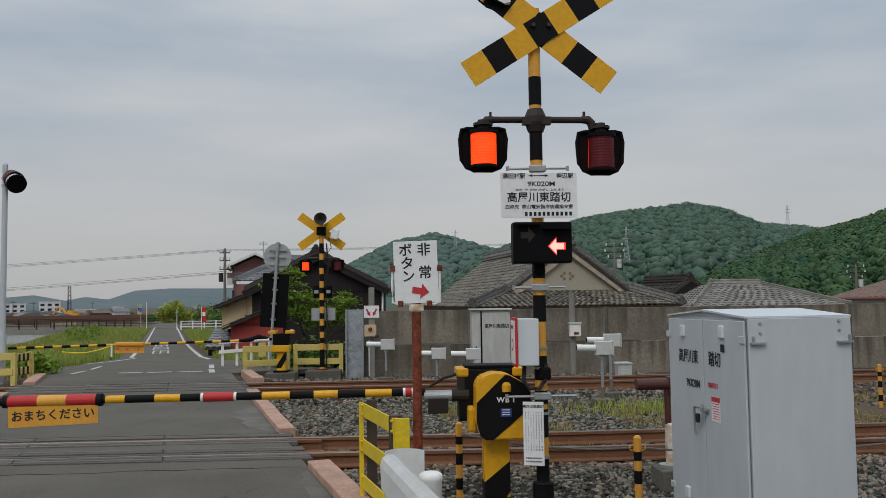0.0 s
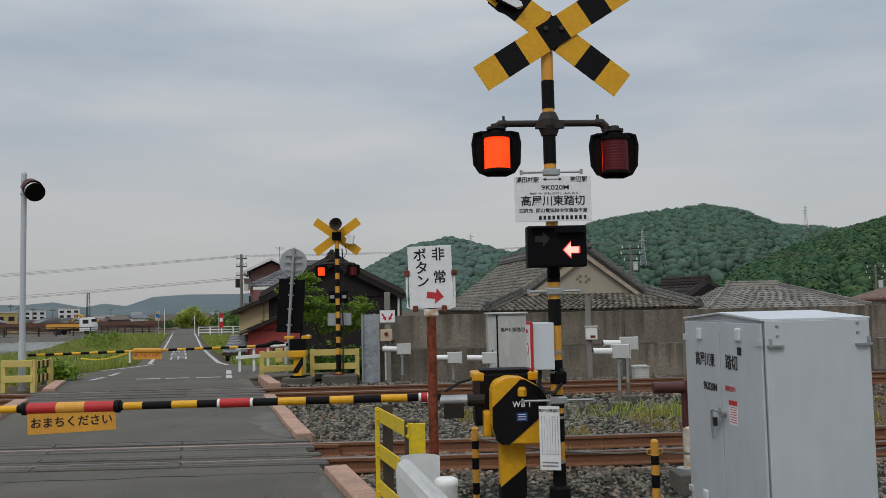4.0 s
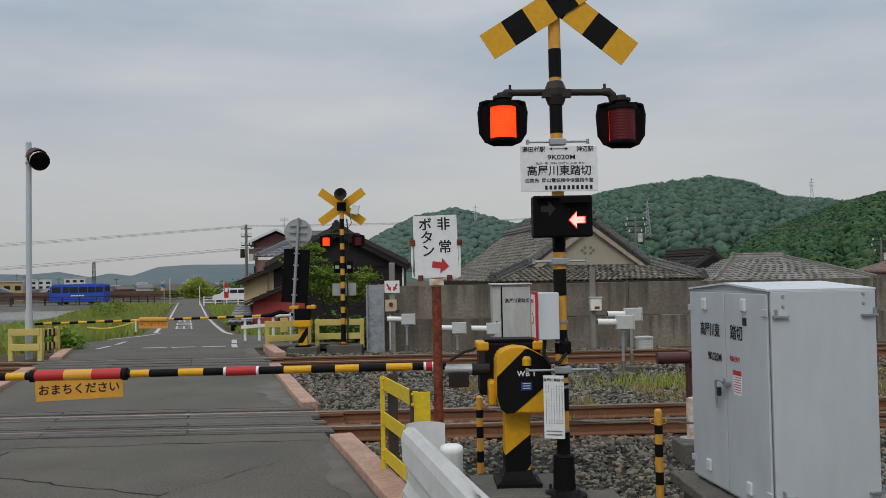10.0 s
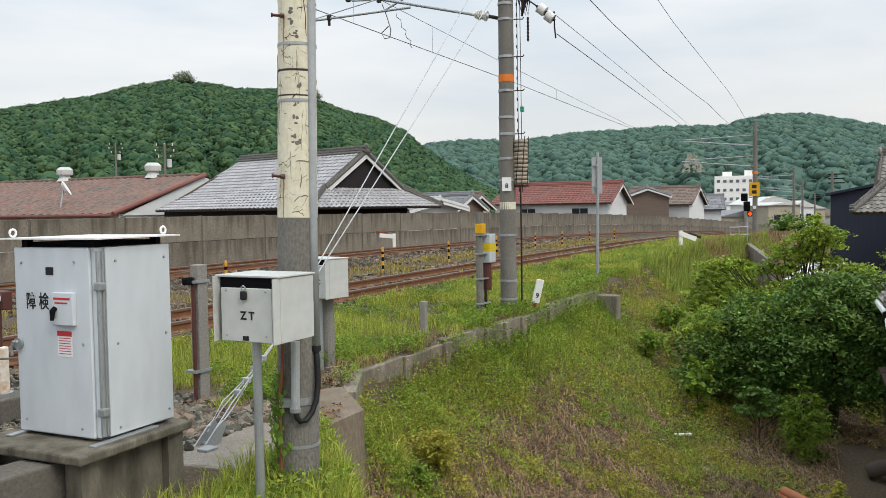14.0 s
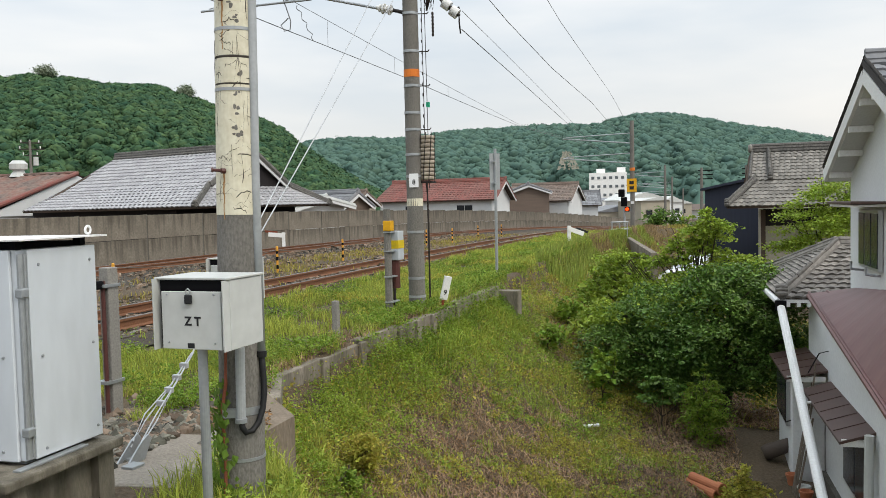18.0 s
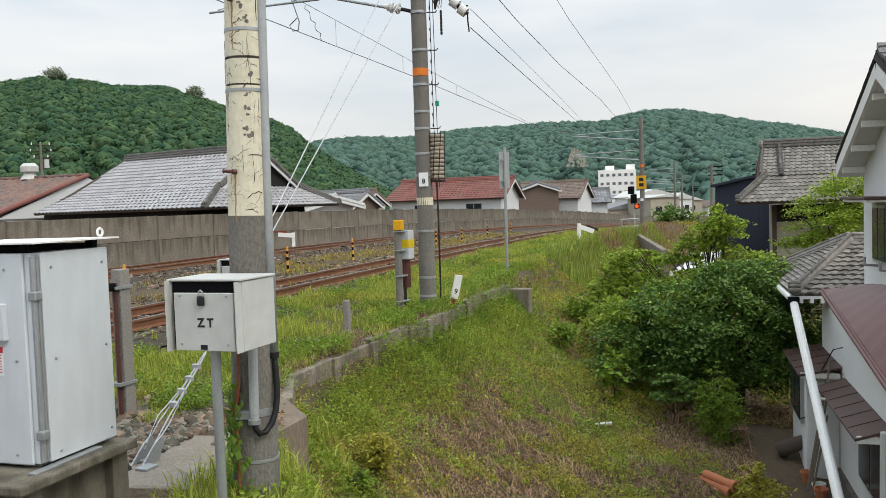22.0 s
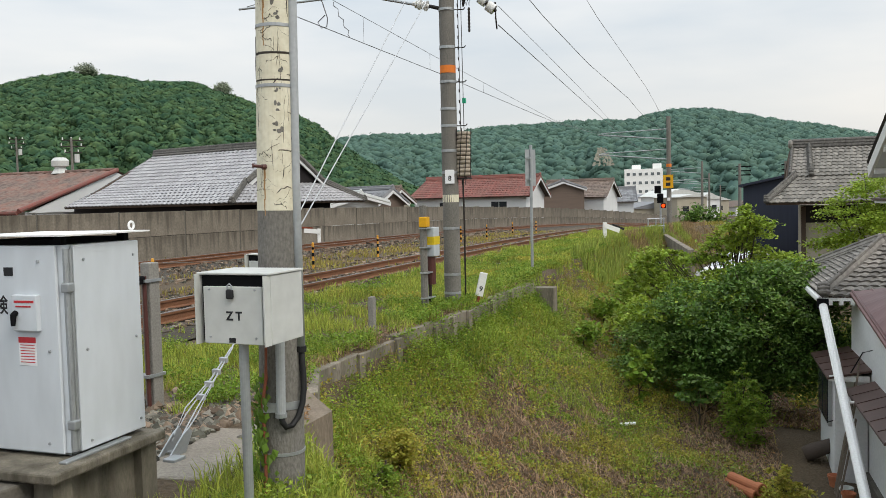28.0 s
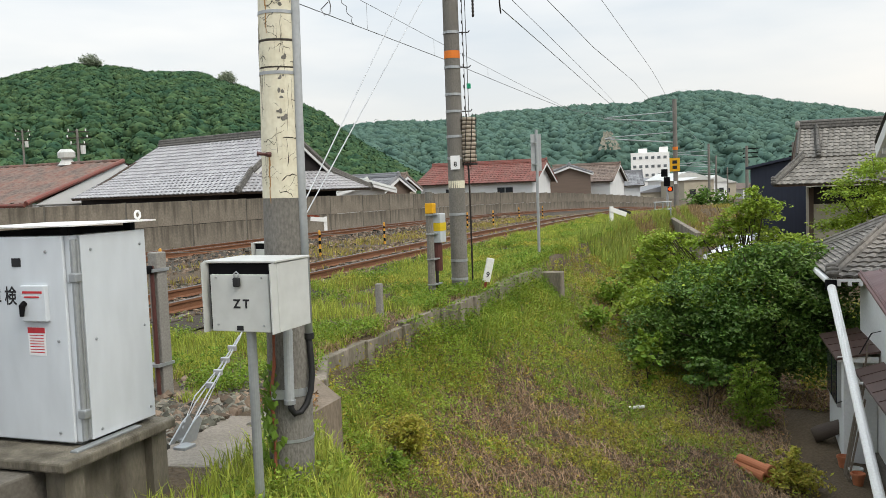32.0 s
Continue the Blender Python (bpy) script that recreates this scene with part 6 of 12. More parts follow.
# pale street pole with a round lamp
cp = thing("crossing_camera_pole", -8.9, 19.5, -0.1, "pale blue-grey steel pole with a round black-rimmed lamp", "pole")
part("pole", rod(B(), (0, 0, 0), (0, 0, 4.9), 0.065, 0.06, 16), "cab", cp)
part("lower_pole", rod(B(), (0, 0, 0), (0, 0, 1.1), 0.082, seg=16), "cab", cp)
part("cap", rod(B(), (0, 0, 4.9), (0, 0, 4.95), 0.063, 0.04, 16), "cab", cp)
m = pose(0.26, -0.1, 4.5, 114, 0, 42)
bm = lathe(B(), [(0.08, -0.3), (0.17, -0.26), (0.2, 0.1), (0.205, 0.12), (0.17, 0.11), (0.13, 0.02)], 22, m)
part("lamp_case", bm, "signwhite", cp, "white lamp case", smooth=True)
bm = lathe(B(), [(0.185, 0.05), (0.215, 0.1), (0.215, 0.14), (0.185, 0.14)], 22, m)
part("black_rim", bm, "hood", cp)
part("lamp_face", rod(B(), m @ Vector((0, 0, 0.05)), m @ Vector((0, 0, 0.06)), 0.18, seg=22), "hood", cp)
part("top_shade", lathe(B(), [(0.09, -0.32), (0.185, -0.27), (0.215, -0.02), (0.2, -0.02), (0.17, -0.25), (0.08, -0.3)], 22, m @ Matrix.Diagonal((1.02, 1.02, 1, 1)) @ Matrix.Translation((0, 0.02, 0))), "brown_pipe", cp, smooth=True)
part("clamp", box(B(), 0.1, -0.02, 4.5, 0.25, 0.06, 0.12, bevel=0.01), "galv", cp)
part("strap", rod(B(), (0, 0, 4.42), (0, 0, 4.46), 0.075), "galv", cp)
part("strap", rod(B(), (0, 0, 4.58), (0, 0, 4.62), 0.075), "galv", cp)

# road paint
paint = tagged(new("road_markings"), "worn white painted road lines", "road marking", kind="structure")


def stripe(pts, w, dz=0.006):
    """A painted line over points on the road."""
    verts, faces = [], []
    for i, (x, y) in enumerate(pts):
        p0, p1 = pts[max(i - 1, 0)], pts[min(i + 1, len(pts) - 1)]
        d = Vector((p1[0] - p0[0], p1[1] - p0[1])).normalized()
        for s in (-1, 1):
            verts.append((x - d.y * w / 2 * s, y + d.x * w / 2 * s, float(road_z(y)) + dz))
    for i in range(len(pts) - 1):
        faces.append((2 * i, 2 * i + 1, 2 * i + 3, 2 * i + 2))
    return mesh_ob("painted_line", verts, faces, "whitemat", paint)


for a, b in ((-6.85, -6.3), (-6.15, -5.6), (-5.42, -4.85)):
    stripe([(a, 21.0), (b, 21.1)], 0.16)
stripe([(-7.95, 21.0), (-8.1, 22.3)], 0.12)
stripe([(-8.2, 23.0), (-8.5, 24.6)], 0.12)
stripe([(-4.5, 20.5), (-4.85, 22.0)], 0.14)
stripe([(-4.95, 22.5), (-5.4, 24.5)], 0.14)
stripe([(-9.6, 26.3), (-9.3, 28.2), (-9.3, 30.4)], 0.14)
stripe([(-9.65, 31.0), (-12.15, 40), (-17.65, 60), (-33.8, 119)], 0.14)
stripe([(-6.3, 28.4), (-7.1, 30.6), (-9.7, 40), (-15.1, 60), (-31.0, 119)], 0.14)
for k in range(4):
    y0 = 35.0 + 5.8 * k
    cx = -9.75 - 0.275 * (y0 - 35)
    for dx in (-0.34, 0.34) if k % 2 else (-0.3, 0.0, 0.32):
        stripe([(cx + dx, y0), (cx + dx - 1.15, y0 + 4.2)], 0.07)
    for f in (0.15, 0.55, 0.95):
        yy = y0 + 4.2 * f
        stripe([(cx - 0.36 - 1.15 * f, yy), (cx + 0.36 - 1.15 * f, yy + 0.02)], 0.26 if k % 2 else 0.16)

# ---- overhead line masts and wires ----
M["oldpaint"] = material("cracked_cream_paint", (0.72, 0.69, 0.555), (0.64, 0.60, 0.465), 0.7, scale=3, fine=30, bump=0.12, third=(0.52, 0.47, 0.34))
M["mast"] = material("mast_concrete", (0.235, 0.222, 0.20), (0.150, 0.140, 0.124), 0.9, scale=2.6, fine=80, bump=0.6, third=(0.072, 0.067, 0.058), grain=(1, 1, 0.5))
M["conduit"] = material("grey_pipe_paint", (0.42, 0.44, 0.45), (0.35, 0.37, 0.38), 0.5, 0.1, scale=5, fine=40, bump=0.04)
M["rust_run"] = material("rust_stain", (0.42, 0.25, 0.10), (0.34, 0.18, 0.07), 0.8, scale=20, fine=80, bump=0.05)
M["cable_red"] = material("red_brown_cable", (0.30, 0.09, 0.045), (0.22, 0.07, 0.04), 0.6, bump=0.02)
M["wire"] = material("overhead_wire", (0.17, 0.17, 0.175), None, 0.5, 0.5, bump=0)
M["guy"] = material("steel_guy_wire", (0.50, 0.51, 0.52), None, 0.45, 0.5, bump=0)
M["orangeband"] = material("orange_band", (0.75, 0.20, 0.03), None, 0.6, bump=0)
M["coil"] = material("weathered_tape", (0.44, 0.38, 0.31), (0.33, 0.28, 0.22), 0.85, scale=6, fine=30, bump=0.3, third=(0.2, 0.165, 0.125))
M["porcelain"] = material("white_porcelain", (0.70, 0.70, 0.68), (0.6, 0.6, 0.58), 0.3, bump=0)
M["mossy"] = material("mossy_concrete", (0.29, 0.25, 0.205), (0.15, 0.132, 0.098), 0.95, scale=1.8, fine=22, bump=0.5, third=(0.07, 0.062, 0.048), spread=0.3, grain=(1.6, 1.6, 0.5))
M["ivy"] = material("ivy_leaf", (0.13, 0.24, 0.03), (0.18, 0.29, 0.05), 0.5, scale=4, fine=20, bump=0, island=0.35, leaf=0.3)
M["wingwall"] = material("brown_weathered_concrete", (0.235, 0.185, 0.14), (0.14, 0.108, 0.08), 0.95, scale=2.2, fine=26, bump=0.5, third=(0.09, 0.078, 0.055), spread=0.35, grain=(1.5, 1.5, 0.6))
M["pad"] = material("rough_pale_concrete", (0.30, 0.27, 0.23), (0.22, 0.19, 0.155), 0.95, scale=2.5, fine=45, bump=0.8, third=(0.15, 0.13, 0.105))
M["crack"] = material("dark_crack", (0.06, 0.05, 0.04), None, 0.9, bump=0)

m1 = thing("line_mast", 4.37, 3.997, -0.35, "thick concrete line mast with cracked cream paint", "mast")
SIDE, FRONT = Vector((0.40, -0.916, 0)), Vector((-0.916, -0.40, 0))


def mast_at(z, side=0.0, front=0.0):
    """A place beside the leaning mast's axis, fitted to the view: to the camera's right (south-east), and out towards
    the camera on the road.
    """
    return tuple(Vector((0.011 * z, -0.0163 * z, z)) + SIDE * side + FRONT * front)


def mast_r(z):
    return 0.134 - 0.0068 * min(z, 3.4)


def surf(a, z, r=0.0):
    rr = mast_r(z) + 0.002 + r
    return (0.011 * z + rr * math.cos(a), -0.0163 * z + rr * math.sin(a), z)


part("shaft", rod(rod(B(), mast_at(0), mast_at(3.4), mast_r(0), mast_r(3.4), 32), mast_at(3.4), mast_at(9.5), mast_r(3.4), 0.10, 32), "mast", m1)
for a, b in ((1.81, 2.545), (2.555, 2.695), (2.71, 3.4), (3.41, 7.0)):
    part("paint_coat", rod(B(), mast_at(a), mast_at(b), mast_r(a) + 0.0018, (mast_r(b) if b < 5 else 0.104) + 0.0018, 32), "oldpaint", m1, "cracked cream paint coat")
rng = random.Random(12)
bm = B()
for k in range(230):
    a, z = rng.uniform(math.pi * 0.7, math.pi * 1.75), 1.85 + 3.2 * rng.random() ** 1.2
    pts = []
    level = rng.random() < 0.7
    for j in range(rng.randint(3, 8)):
        pts.append(surf(a, z, -0.0004))
        if level:
            a += rng.uniform(0.05, 0.18)
            z += rng.uniform(-0.02, 0.02)
        else:
            z += rng.uniform(0.02, 0.06)
            a += rng.uniform(-0.06, 0.06)
    w_ = rng.choice((0.0007, 0.001, 0.0014, 0.0028))
    tube(bm, pts, [w_ * 0.5] + [w_ * rng.uniform(0.6, 1.4) for _ in pts[2:]] + [w_ * 0.4], 4)
o = part("paint_cracks", bm, "crack", m1)
o["kind"] = "stuff"
for k in range(9):
    a, z = rng.uniform(3.0, 4.6), rng.uniform(2.1, 3.2)
    bm = B()
    for j in range(3):
        w_, h_ = rng.uniform(0.008, 0.02), rng.uniform(0.006, 0.018)
        edge_ = [(w_ * rng.uniform(0.6, 1.1) * math.cos(q * math.tau / 7), h_ * rng.uniform(0.6, 1.1) * math.sin(q * math.tau / 7)) for q in range(7)]
        prism(bm, edge_, -0.0015, 0.0015, Matrix.Translation(surf(a + rng.uniform(-0.12, 0.12), z + rng.uniform(-0.03, 0.03), -0.0008)) @ pose(0, 0, 0, 0, 0, math.degrees(a) - 90))
    part("flaked_spot", bm, "mast", m1, "spot where the paint has flaked off")
o["kind"] = "stuff"
for z in (2.55, 2.7, 3.405):
    part("paint_edge", rod(B(), mast_at(z - 0.006), mast_at(z + 0.006), mast_r(z) + 0.0005, seg=32), "crack", m1)
for z in (2.52, 2.86, 0.4):
    part("band_clamp", rod(B(), mast_at(z - 0.009), mast_at(z + 0.009), mast_r(z) + 0.005, seg=32), "galv", m1)
part("band_clamp", rod(B(), mast_at(0.66), mast_at(0.705), mast_r(0.68) + 0.006, seg=32), "galv", m1)
part("clamp_plate", box(B(), 0, 0, 0, 0.1, 0.05, 0.05, Matrix.Translation(mast_at(0.68, -0.03, 0.125)) @ pose(0, 0, 0, 0, 0, -66)), "galv", m1)
for z in (2.06, 3.02):
    bm = tube(B(), [mast_at(z, -0.05, 0.09), mast_at(z, -0.06, 0.13), mast_at(z + 0.006, -0.115, 0.135)], 0.009, 8)
    rod(bm, mast_at(z - 0.001, -0.045, 0.125), mast_at(z - 0.001, -0.065, 0.138), 0.015, seg=8)
    rod(bm, mast_at(z + 0.006, -0.112, 0.135), mast_at(z + 0.006, -0.12, 0.136), 0.014, seg=8)
    part("step_bolt", bm, "brown_pipe", m1)
    a0 = math.atan2(*reversed((SIDE * -0.055 + FRONT * 0.105).xy))
    bm = B()
    for q in range(9):
        zz = z - 0.02 - q * 0.03
        box(bm, 0, 0, 0, 0.0012, 0.012 - 0.001 * q, 0.034, Matrix.Translation(surf(a0 + 0.02 * math.sin(q * 1.7), zz, 0.0002)) @ pose(0, 0, 0, 0, 0, math.degrees(a0)))
    part("rust_run", bm, "rust_run", m1, "run of rust below a step bolt")
part("conduit", tube(B(), [mast_at(0.99, 0.128, 0.05), mast_at(2.0, 0.112, 0.062), mast_at(3.0, 0.106, 0.062), mast_at(6.0, 0.10, 0.05), mast_at(9.4, 0.095, 0.04)], 0.025, 14), "conduit", m1, "grey conduit pipe up the mast", smooth=True)
part("conduit_collar", rod(B(), mast_at(0.985, 0.128, 0.05), mast_at(1.02, 0.128, 0.05), 0.03, seg=14), "rubber", m1)
part("flexible_hose", tube(B(), [mast_at(1.0, 0.128, 0.05), mast_at(0.93, 0.134, 0.055), mast_at(0.85, 0.141, 0.062), mast_at(0.77, 0.144, 0.075), mast_at(0.69, 0.138, 0.09), mast_at(0.62, 0.118, 0.11), mast_at(0.575, 0.085, 0.135), mast_at(0.57, 0.055, 0.155), mast_at(0.6, 0.035, 0.16), mast_at(0.64, 0.027, 0.16)], 0.018, 12), "rubber", m1, "black flexible hose", smooth=True)
part("short_conduit", rod(B(), mast_at(0.63, 0.027, 0.16), mast_at(1.06, 0.027, 0.16), 0.027, seg=14), "conduit", m1, smooth=False)
part("conduit_collar", rod(B(), mast_at(0.63, 0.027, 0.16), mast_at(0.655, 0.027, 0.16), 0.034, seg=14), "galv", m1)
part("red_cable", tube(B(), [mast_at(1.1, -0.06, 0.13), mast_at(0.85, -0.062, 0.135), mast_at(0.7, -0.085, 0.13), mast_at(0.4, -0.07, 0.13), mast_at(0.0, -0.075, 0.14)], 0.010), "cable_red", m1, "thin red-brown cable")
bm = B()
for k in range(230):
    z = 0.86 * rng.random() ** 1.1
    a = rng.gauss(2.85, 0.2 + 0.12 * (1 - z))
    c = Vector(surf(a, z, rng.uniform(0.01, 0.06)))
    r = rng.uniform(0.016, 0.036)
    m = Matrix.Translation(c) @ Euler((rng.uniform(0.8, 1.9), rng.uniform(-0.6, 0.6), a - 1.57)).to_matrix().to_4x4()
    v = [bm.verts.new(m @ Vector(q)) for q in ((0, -r, 0), (r * 0.8, 0, r * 0.2), (0, r, 0), (-r * 0.8, 0, r * 0.2))]
    bm.faces.new(v[:3])
    bm.faces.new((v[0], v[2], v[3]))
o = part("ivy_leaves", bm, "ivy", m1)
o["kind"] = "stuff"

# guy wires with their anchor
gw = thing("guy_wires", 4.95, 5.2, -0.3, "pair of steel guy wires on an anchor plate", "guy wire")
top = Vector((12.7, 6.5, 5.03)) - Vector((4.95, 5.2, -0.3))
for k, s in enumerate((0.0, 0.6)):
    part("wire", rod(B(), (0.95, 0.32, 0.62), tuple(top + Vector((0, 0.05 * k, s))), 0.0065, seg=6), "guy", gw)
lo_, hi_ = Vector((-0.12, 0.0, 0.16)), Vector((0.95, 0.32, 0.62))
for k in range(4):
    o_ = Vector((0.012 * (k % 2), 0.035 * (k // 2) - 0.02, 0.018 * (k % 2)))
    b_ = lo_.lerp(hi_, 0.25) + Vector((0, 0.10 * (k // 2) - 0.05, 0.05 * (k % 2)))
    part("guy_strand", tube(B(), [tuple(lo_ + o_ * 2), tuple(b_), tuple(lo_.lerp(hi_, 0.6) + o_), tuple(hi_ + o_ * 0.4)], 0.0055, 6), "guy", gw)
for u_ in (0.42, 0.56, 0.7, 0.84):
    p_ = lo_.lerp(hi_, u_)
    part("wire_clamp", box(B(), p_.x, p_.y, p_.z + 0.01, 0.035, 0.07, 0.045, bevel=0.006), "guy", gw)
for s_ in (-0.045, 0.045):
    part("anchor_plate", prism(B(), [(-0.24, 0.0), (-0.12, 0.0), (0.0, 0.2), (-0.03, 0.24), (-0.1, 0.2), (-0.24, 0.08)], s_ - 0.006, s_ + 0.006), "galv", gw)
part("anchor_foot", box(B(), -0.25, -0.1, 0.05, 0.12, 0.1, 0.09, bevel=0.006), "galv", gw)
part("anchor_foot", box(B(), -0.1, 0.05, 0.05, 0.12, 0.1, 0.09, bevel=0.006), "galv", gw)
part("anchor_pad", box(B(), -0.02, -0.12, 0.005, 1.2, 0.85, 0.14, pose(0, 0, 0, 0, 0, 12), bevel=0.03), "pad", gw, "pale rough concrete pad")

# mast two with its bracket arm
m2 = thing("line_mast", 12.95, 6.53, -0.45, "grey concrete line mast with clamps and an orange band", "mast")
part("shaft", rod(B(), (0, 0, 0), (0.02, 0, 9.3), 0.136, 0.112, 26), "mast", m2)
for z, h, mt, r in ((4.05, 0.12, "orangeband", 0.128), (1.98, 0.12, "oldpaint", 0.133), (0.2, 0.22, "oldpaint", 0.1375)):
    part("painted_band", rod(B(), (0.006, 0, z - h / 2), (0.006, 0, z + h / 2), r, seg=26), mt, m2)
for z in (0.45, 0.75, 1.5, 2.4, 2.75, 3.15, 3.42, 3.85, 4.4, 5.0, 5.25):
    part("band_clamp", rod(B(), (0, 0, z - 0.02), (0, 0, z + 0.02), 0.141 - 0.0025 * z, seg=24), "galv", m2)
for z in (2.75, 3.15, 3.85, 4.4, 5.0):
    part("step_hook", tube(B(), [(0.05, -0.12, z), (0.11, -0.25, z), (0.12, -0.27, z + 0.03)], 0.01, 6), "iron", m2)
part("number_plate", box(B(), 0, 0, 0, 0.15, 0.006, 0.22, pose(-0.135, -0.05, 2.33, 0, 0, -66)), "signwhite", m2, "white plate with the number 8")
words("lettering", "8", 0.11, "ink", m2, pose(-0.135, -0.05, 2.3, 0, 0, -66) @ face_at(0, -0.006, 0))
for dx in (0.22, 0.28):
    part("earth_cable", tube(B(), [(dx * 0.35, -dx * 0.8, 2.2), (dx * 0.34, -dx * 0.78, 4.0), (dx * 0.32, -dx * 0.75, 6.2)], 0.006, 6), "iron", m2)
part("green_tag", box(B(), 0.11, -0.23, 3.55, 0.05, 0.05, 0.08), material("green_tag", (0.02, 0.35, 0.2), bump=0), m2)
rng = random.Random(31)
for k in range(11):
    cx_, cy_ = 0.09 + rng.uniform(-0.008, 0.008), -0.2 + rng.uniform(-0.008, 0.008)
    part("coil_turn", lathe(B(), [(0.10, 0.0), (0.123, 0.012), (0.126, 0.035), (0.122, 0.056), (0.10, 0.064)], 18, pose(cx_, cy_, 2.33 + k * 0.066, rng.uniform(-3, 3), rng.uniform(-3, 3), 0)), "coil", m2, "turn of a coil wrapped in pale tape", smooth=True)
for a in (-0.9, -0.2, 0.5, 1.3):
    part("coil_lashing", tube(B(), [(0.09 - 0.135 * math.cos(a + 0.12 * k), -0.2 - 0.135 * math.sin(a + 0.12 * k), 2.3 + 0.2 * k) for k in range(5)], 0.007, 6), "iron", m2)
part("coil_shelf", box(B(), 0.08, -0.18, 2.3, 0.2, 0.26, 0.03), "iron", m2)
part("coil_cable", tube(B(), [(0.3, -0.1, 2.3), (0.27, -0.12, 1.6), (0.26, -0.12, 0.1)], 0.015, 6), "iron", m2)


def arm_at(s, z, side=0.0):
    return (-0.1 * s + side, s, z + 0.45)


part("arm_root", rod(B(), arm_at(0.1, 4.58), arm_at(0.3, 4.64), 0.03), "iron", m2)
ins = part("insulator", rod(B(), arm_at(0.28, 4.63), arm_at(0.56, 4.7), 0.035), "porcelain", m2, "ribbed porcelain insulator")
for k in range(4):
    s = 0.32 + k * 0.055
    part("insulator_shed", rod(B(), arm_at(s, 4.64 + k * 0.014), arm_at(s + 0.022, 4.646 + k * 0.014), 0.085 if k % 2 == 0 else 0.065, seg=16), "porcelain", ins)
for name, a, b, r in (("main_tube", (0.55, 4.69), (2.3, 5.14), 0.024), ("upper_tube", (0.2, 5.2), (2.95, 5.2), 0.026), ("steady_tube", (1.7, 4.93), (3.75, 4.9), 0.02), ("strut", (1.6, 5.18), (2.2, 4.93), 0.016), ("strut", (2.3, 5.14), (3.59, 4.93), 0.009), ("drop_tube", (2.3, 5.14), (2.25, 5.2), 0.02), ("registration_tube", (2.83, 5.17), (2.45, 5.14), 0.018)):
    part(name, rod(B(), arm_at(*a), arm_at(*b), r, seg=10), "galv", m2)
for s, z in ((1.62, 5.18), (2.25, 5.17), (2.9, 5.2), (3.3, 4.92), (2.3, 5.12)):
    part("arm_clamp", box(B(), *arm_at(s, z), 0.06, 0.07, 0.09, bevel=0.01), "iron", m2)
part("steady_clip", box(B(), *arm_at(3.3, 4.84), 0.03, 0.04, 0.12), "iron", m2)
part("jumper_loop", tube(B(), [arm_at(2.24, 5.05), arm_at(2.16, 4.85), arm_at(2.08, 4.6), arm_at(2.1, 4.46), arm_at(2.2, 4.45), arm_at(2.26, 4.55), arm_at(2.12, 4.66)], 0.009, 6), "wire", m2)
part("coiled_jumper", tube(B(), [arm_at(1.97 - 0.03 * k + 0.03 * math.sin(k * 2.2), 4.86 - 0.062 * k, 0.02 * math.cos(k * 2.2)) for k in range(11)], 0.007, 6), "wire", m2)
# strain insulators of the feeder
for k, (x, y, z) in enumerate(((0.19, -0.56, 5.13), (0.25, -0.67, 5.01))):
    part("strain_insulator", rod(B(), (x - 0.012, y + 0.05, z + 0.04), (x + 0.012, y - 0.05, z - 0.04), 0.085, seg=18), "porcelain", m2, "white strain insulator disc")
    part("insulator_pin", rod(B(), (x - 0.02, y + 0.08, z + 0.06), (x + 0.02, y - 0.08, z - 0.06), 0.025, seg=8), "iron", m2)
part("strain_link", tube(B(), [(0.05, -0.15, 5.45), (0.1, -0.41, 5.25), (0.19, -0.56, 5.13), (0.25, -0.67, 5.01), (0.27, -0.74, 5.09)], 0.013, 6), "iron", m2)
part("strain_drop", tube(B(), [(0.27, -0.74, 5.09), (0.3, -0.73, 4.85), (0.35, -0.73, 4.68)], 0.013, 6), "iron", m2)
part("tension_weight", tube(B(), [(0.1, -0.25, 5.5), (0.13, -0.28, 5.3), (0.12, -0.24, 5.05)], [0.03, 0.05, 0.015], 8), "iron", m2)
for k in range(7):
    part("chain_link", lathe(B(), [(0.014, -0.03), (0.022, 0.0), (0.014, 0.03)], 6, pose(0.15, -0.33, 5.0 - 0.055 * k)), "iron", m2)
for k in range(3):
    part("cable_loop", tube(B(), [(0.06, -0.15, 5.9), (0.06 + 0.02 * k, -0.2 - 0.04 * k, 5.3), (0.1 + 0.02 * k, -0.26 - 0.04 * k, 5.06), (0.12, -0.32 - 0.03 * k, 5.3), (0.09, -0.24, 5.9)], 0.013, 6), "iron", m2)
for k in range(16):
    part("chain_strap", box(B(), 0.07, -0.165, 3.2 + 0.17 * k, 0.01, 0.02, 0.05), "iron", m2)

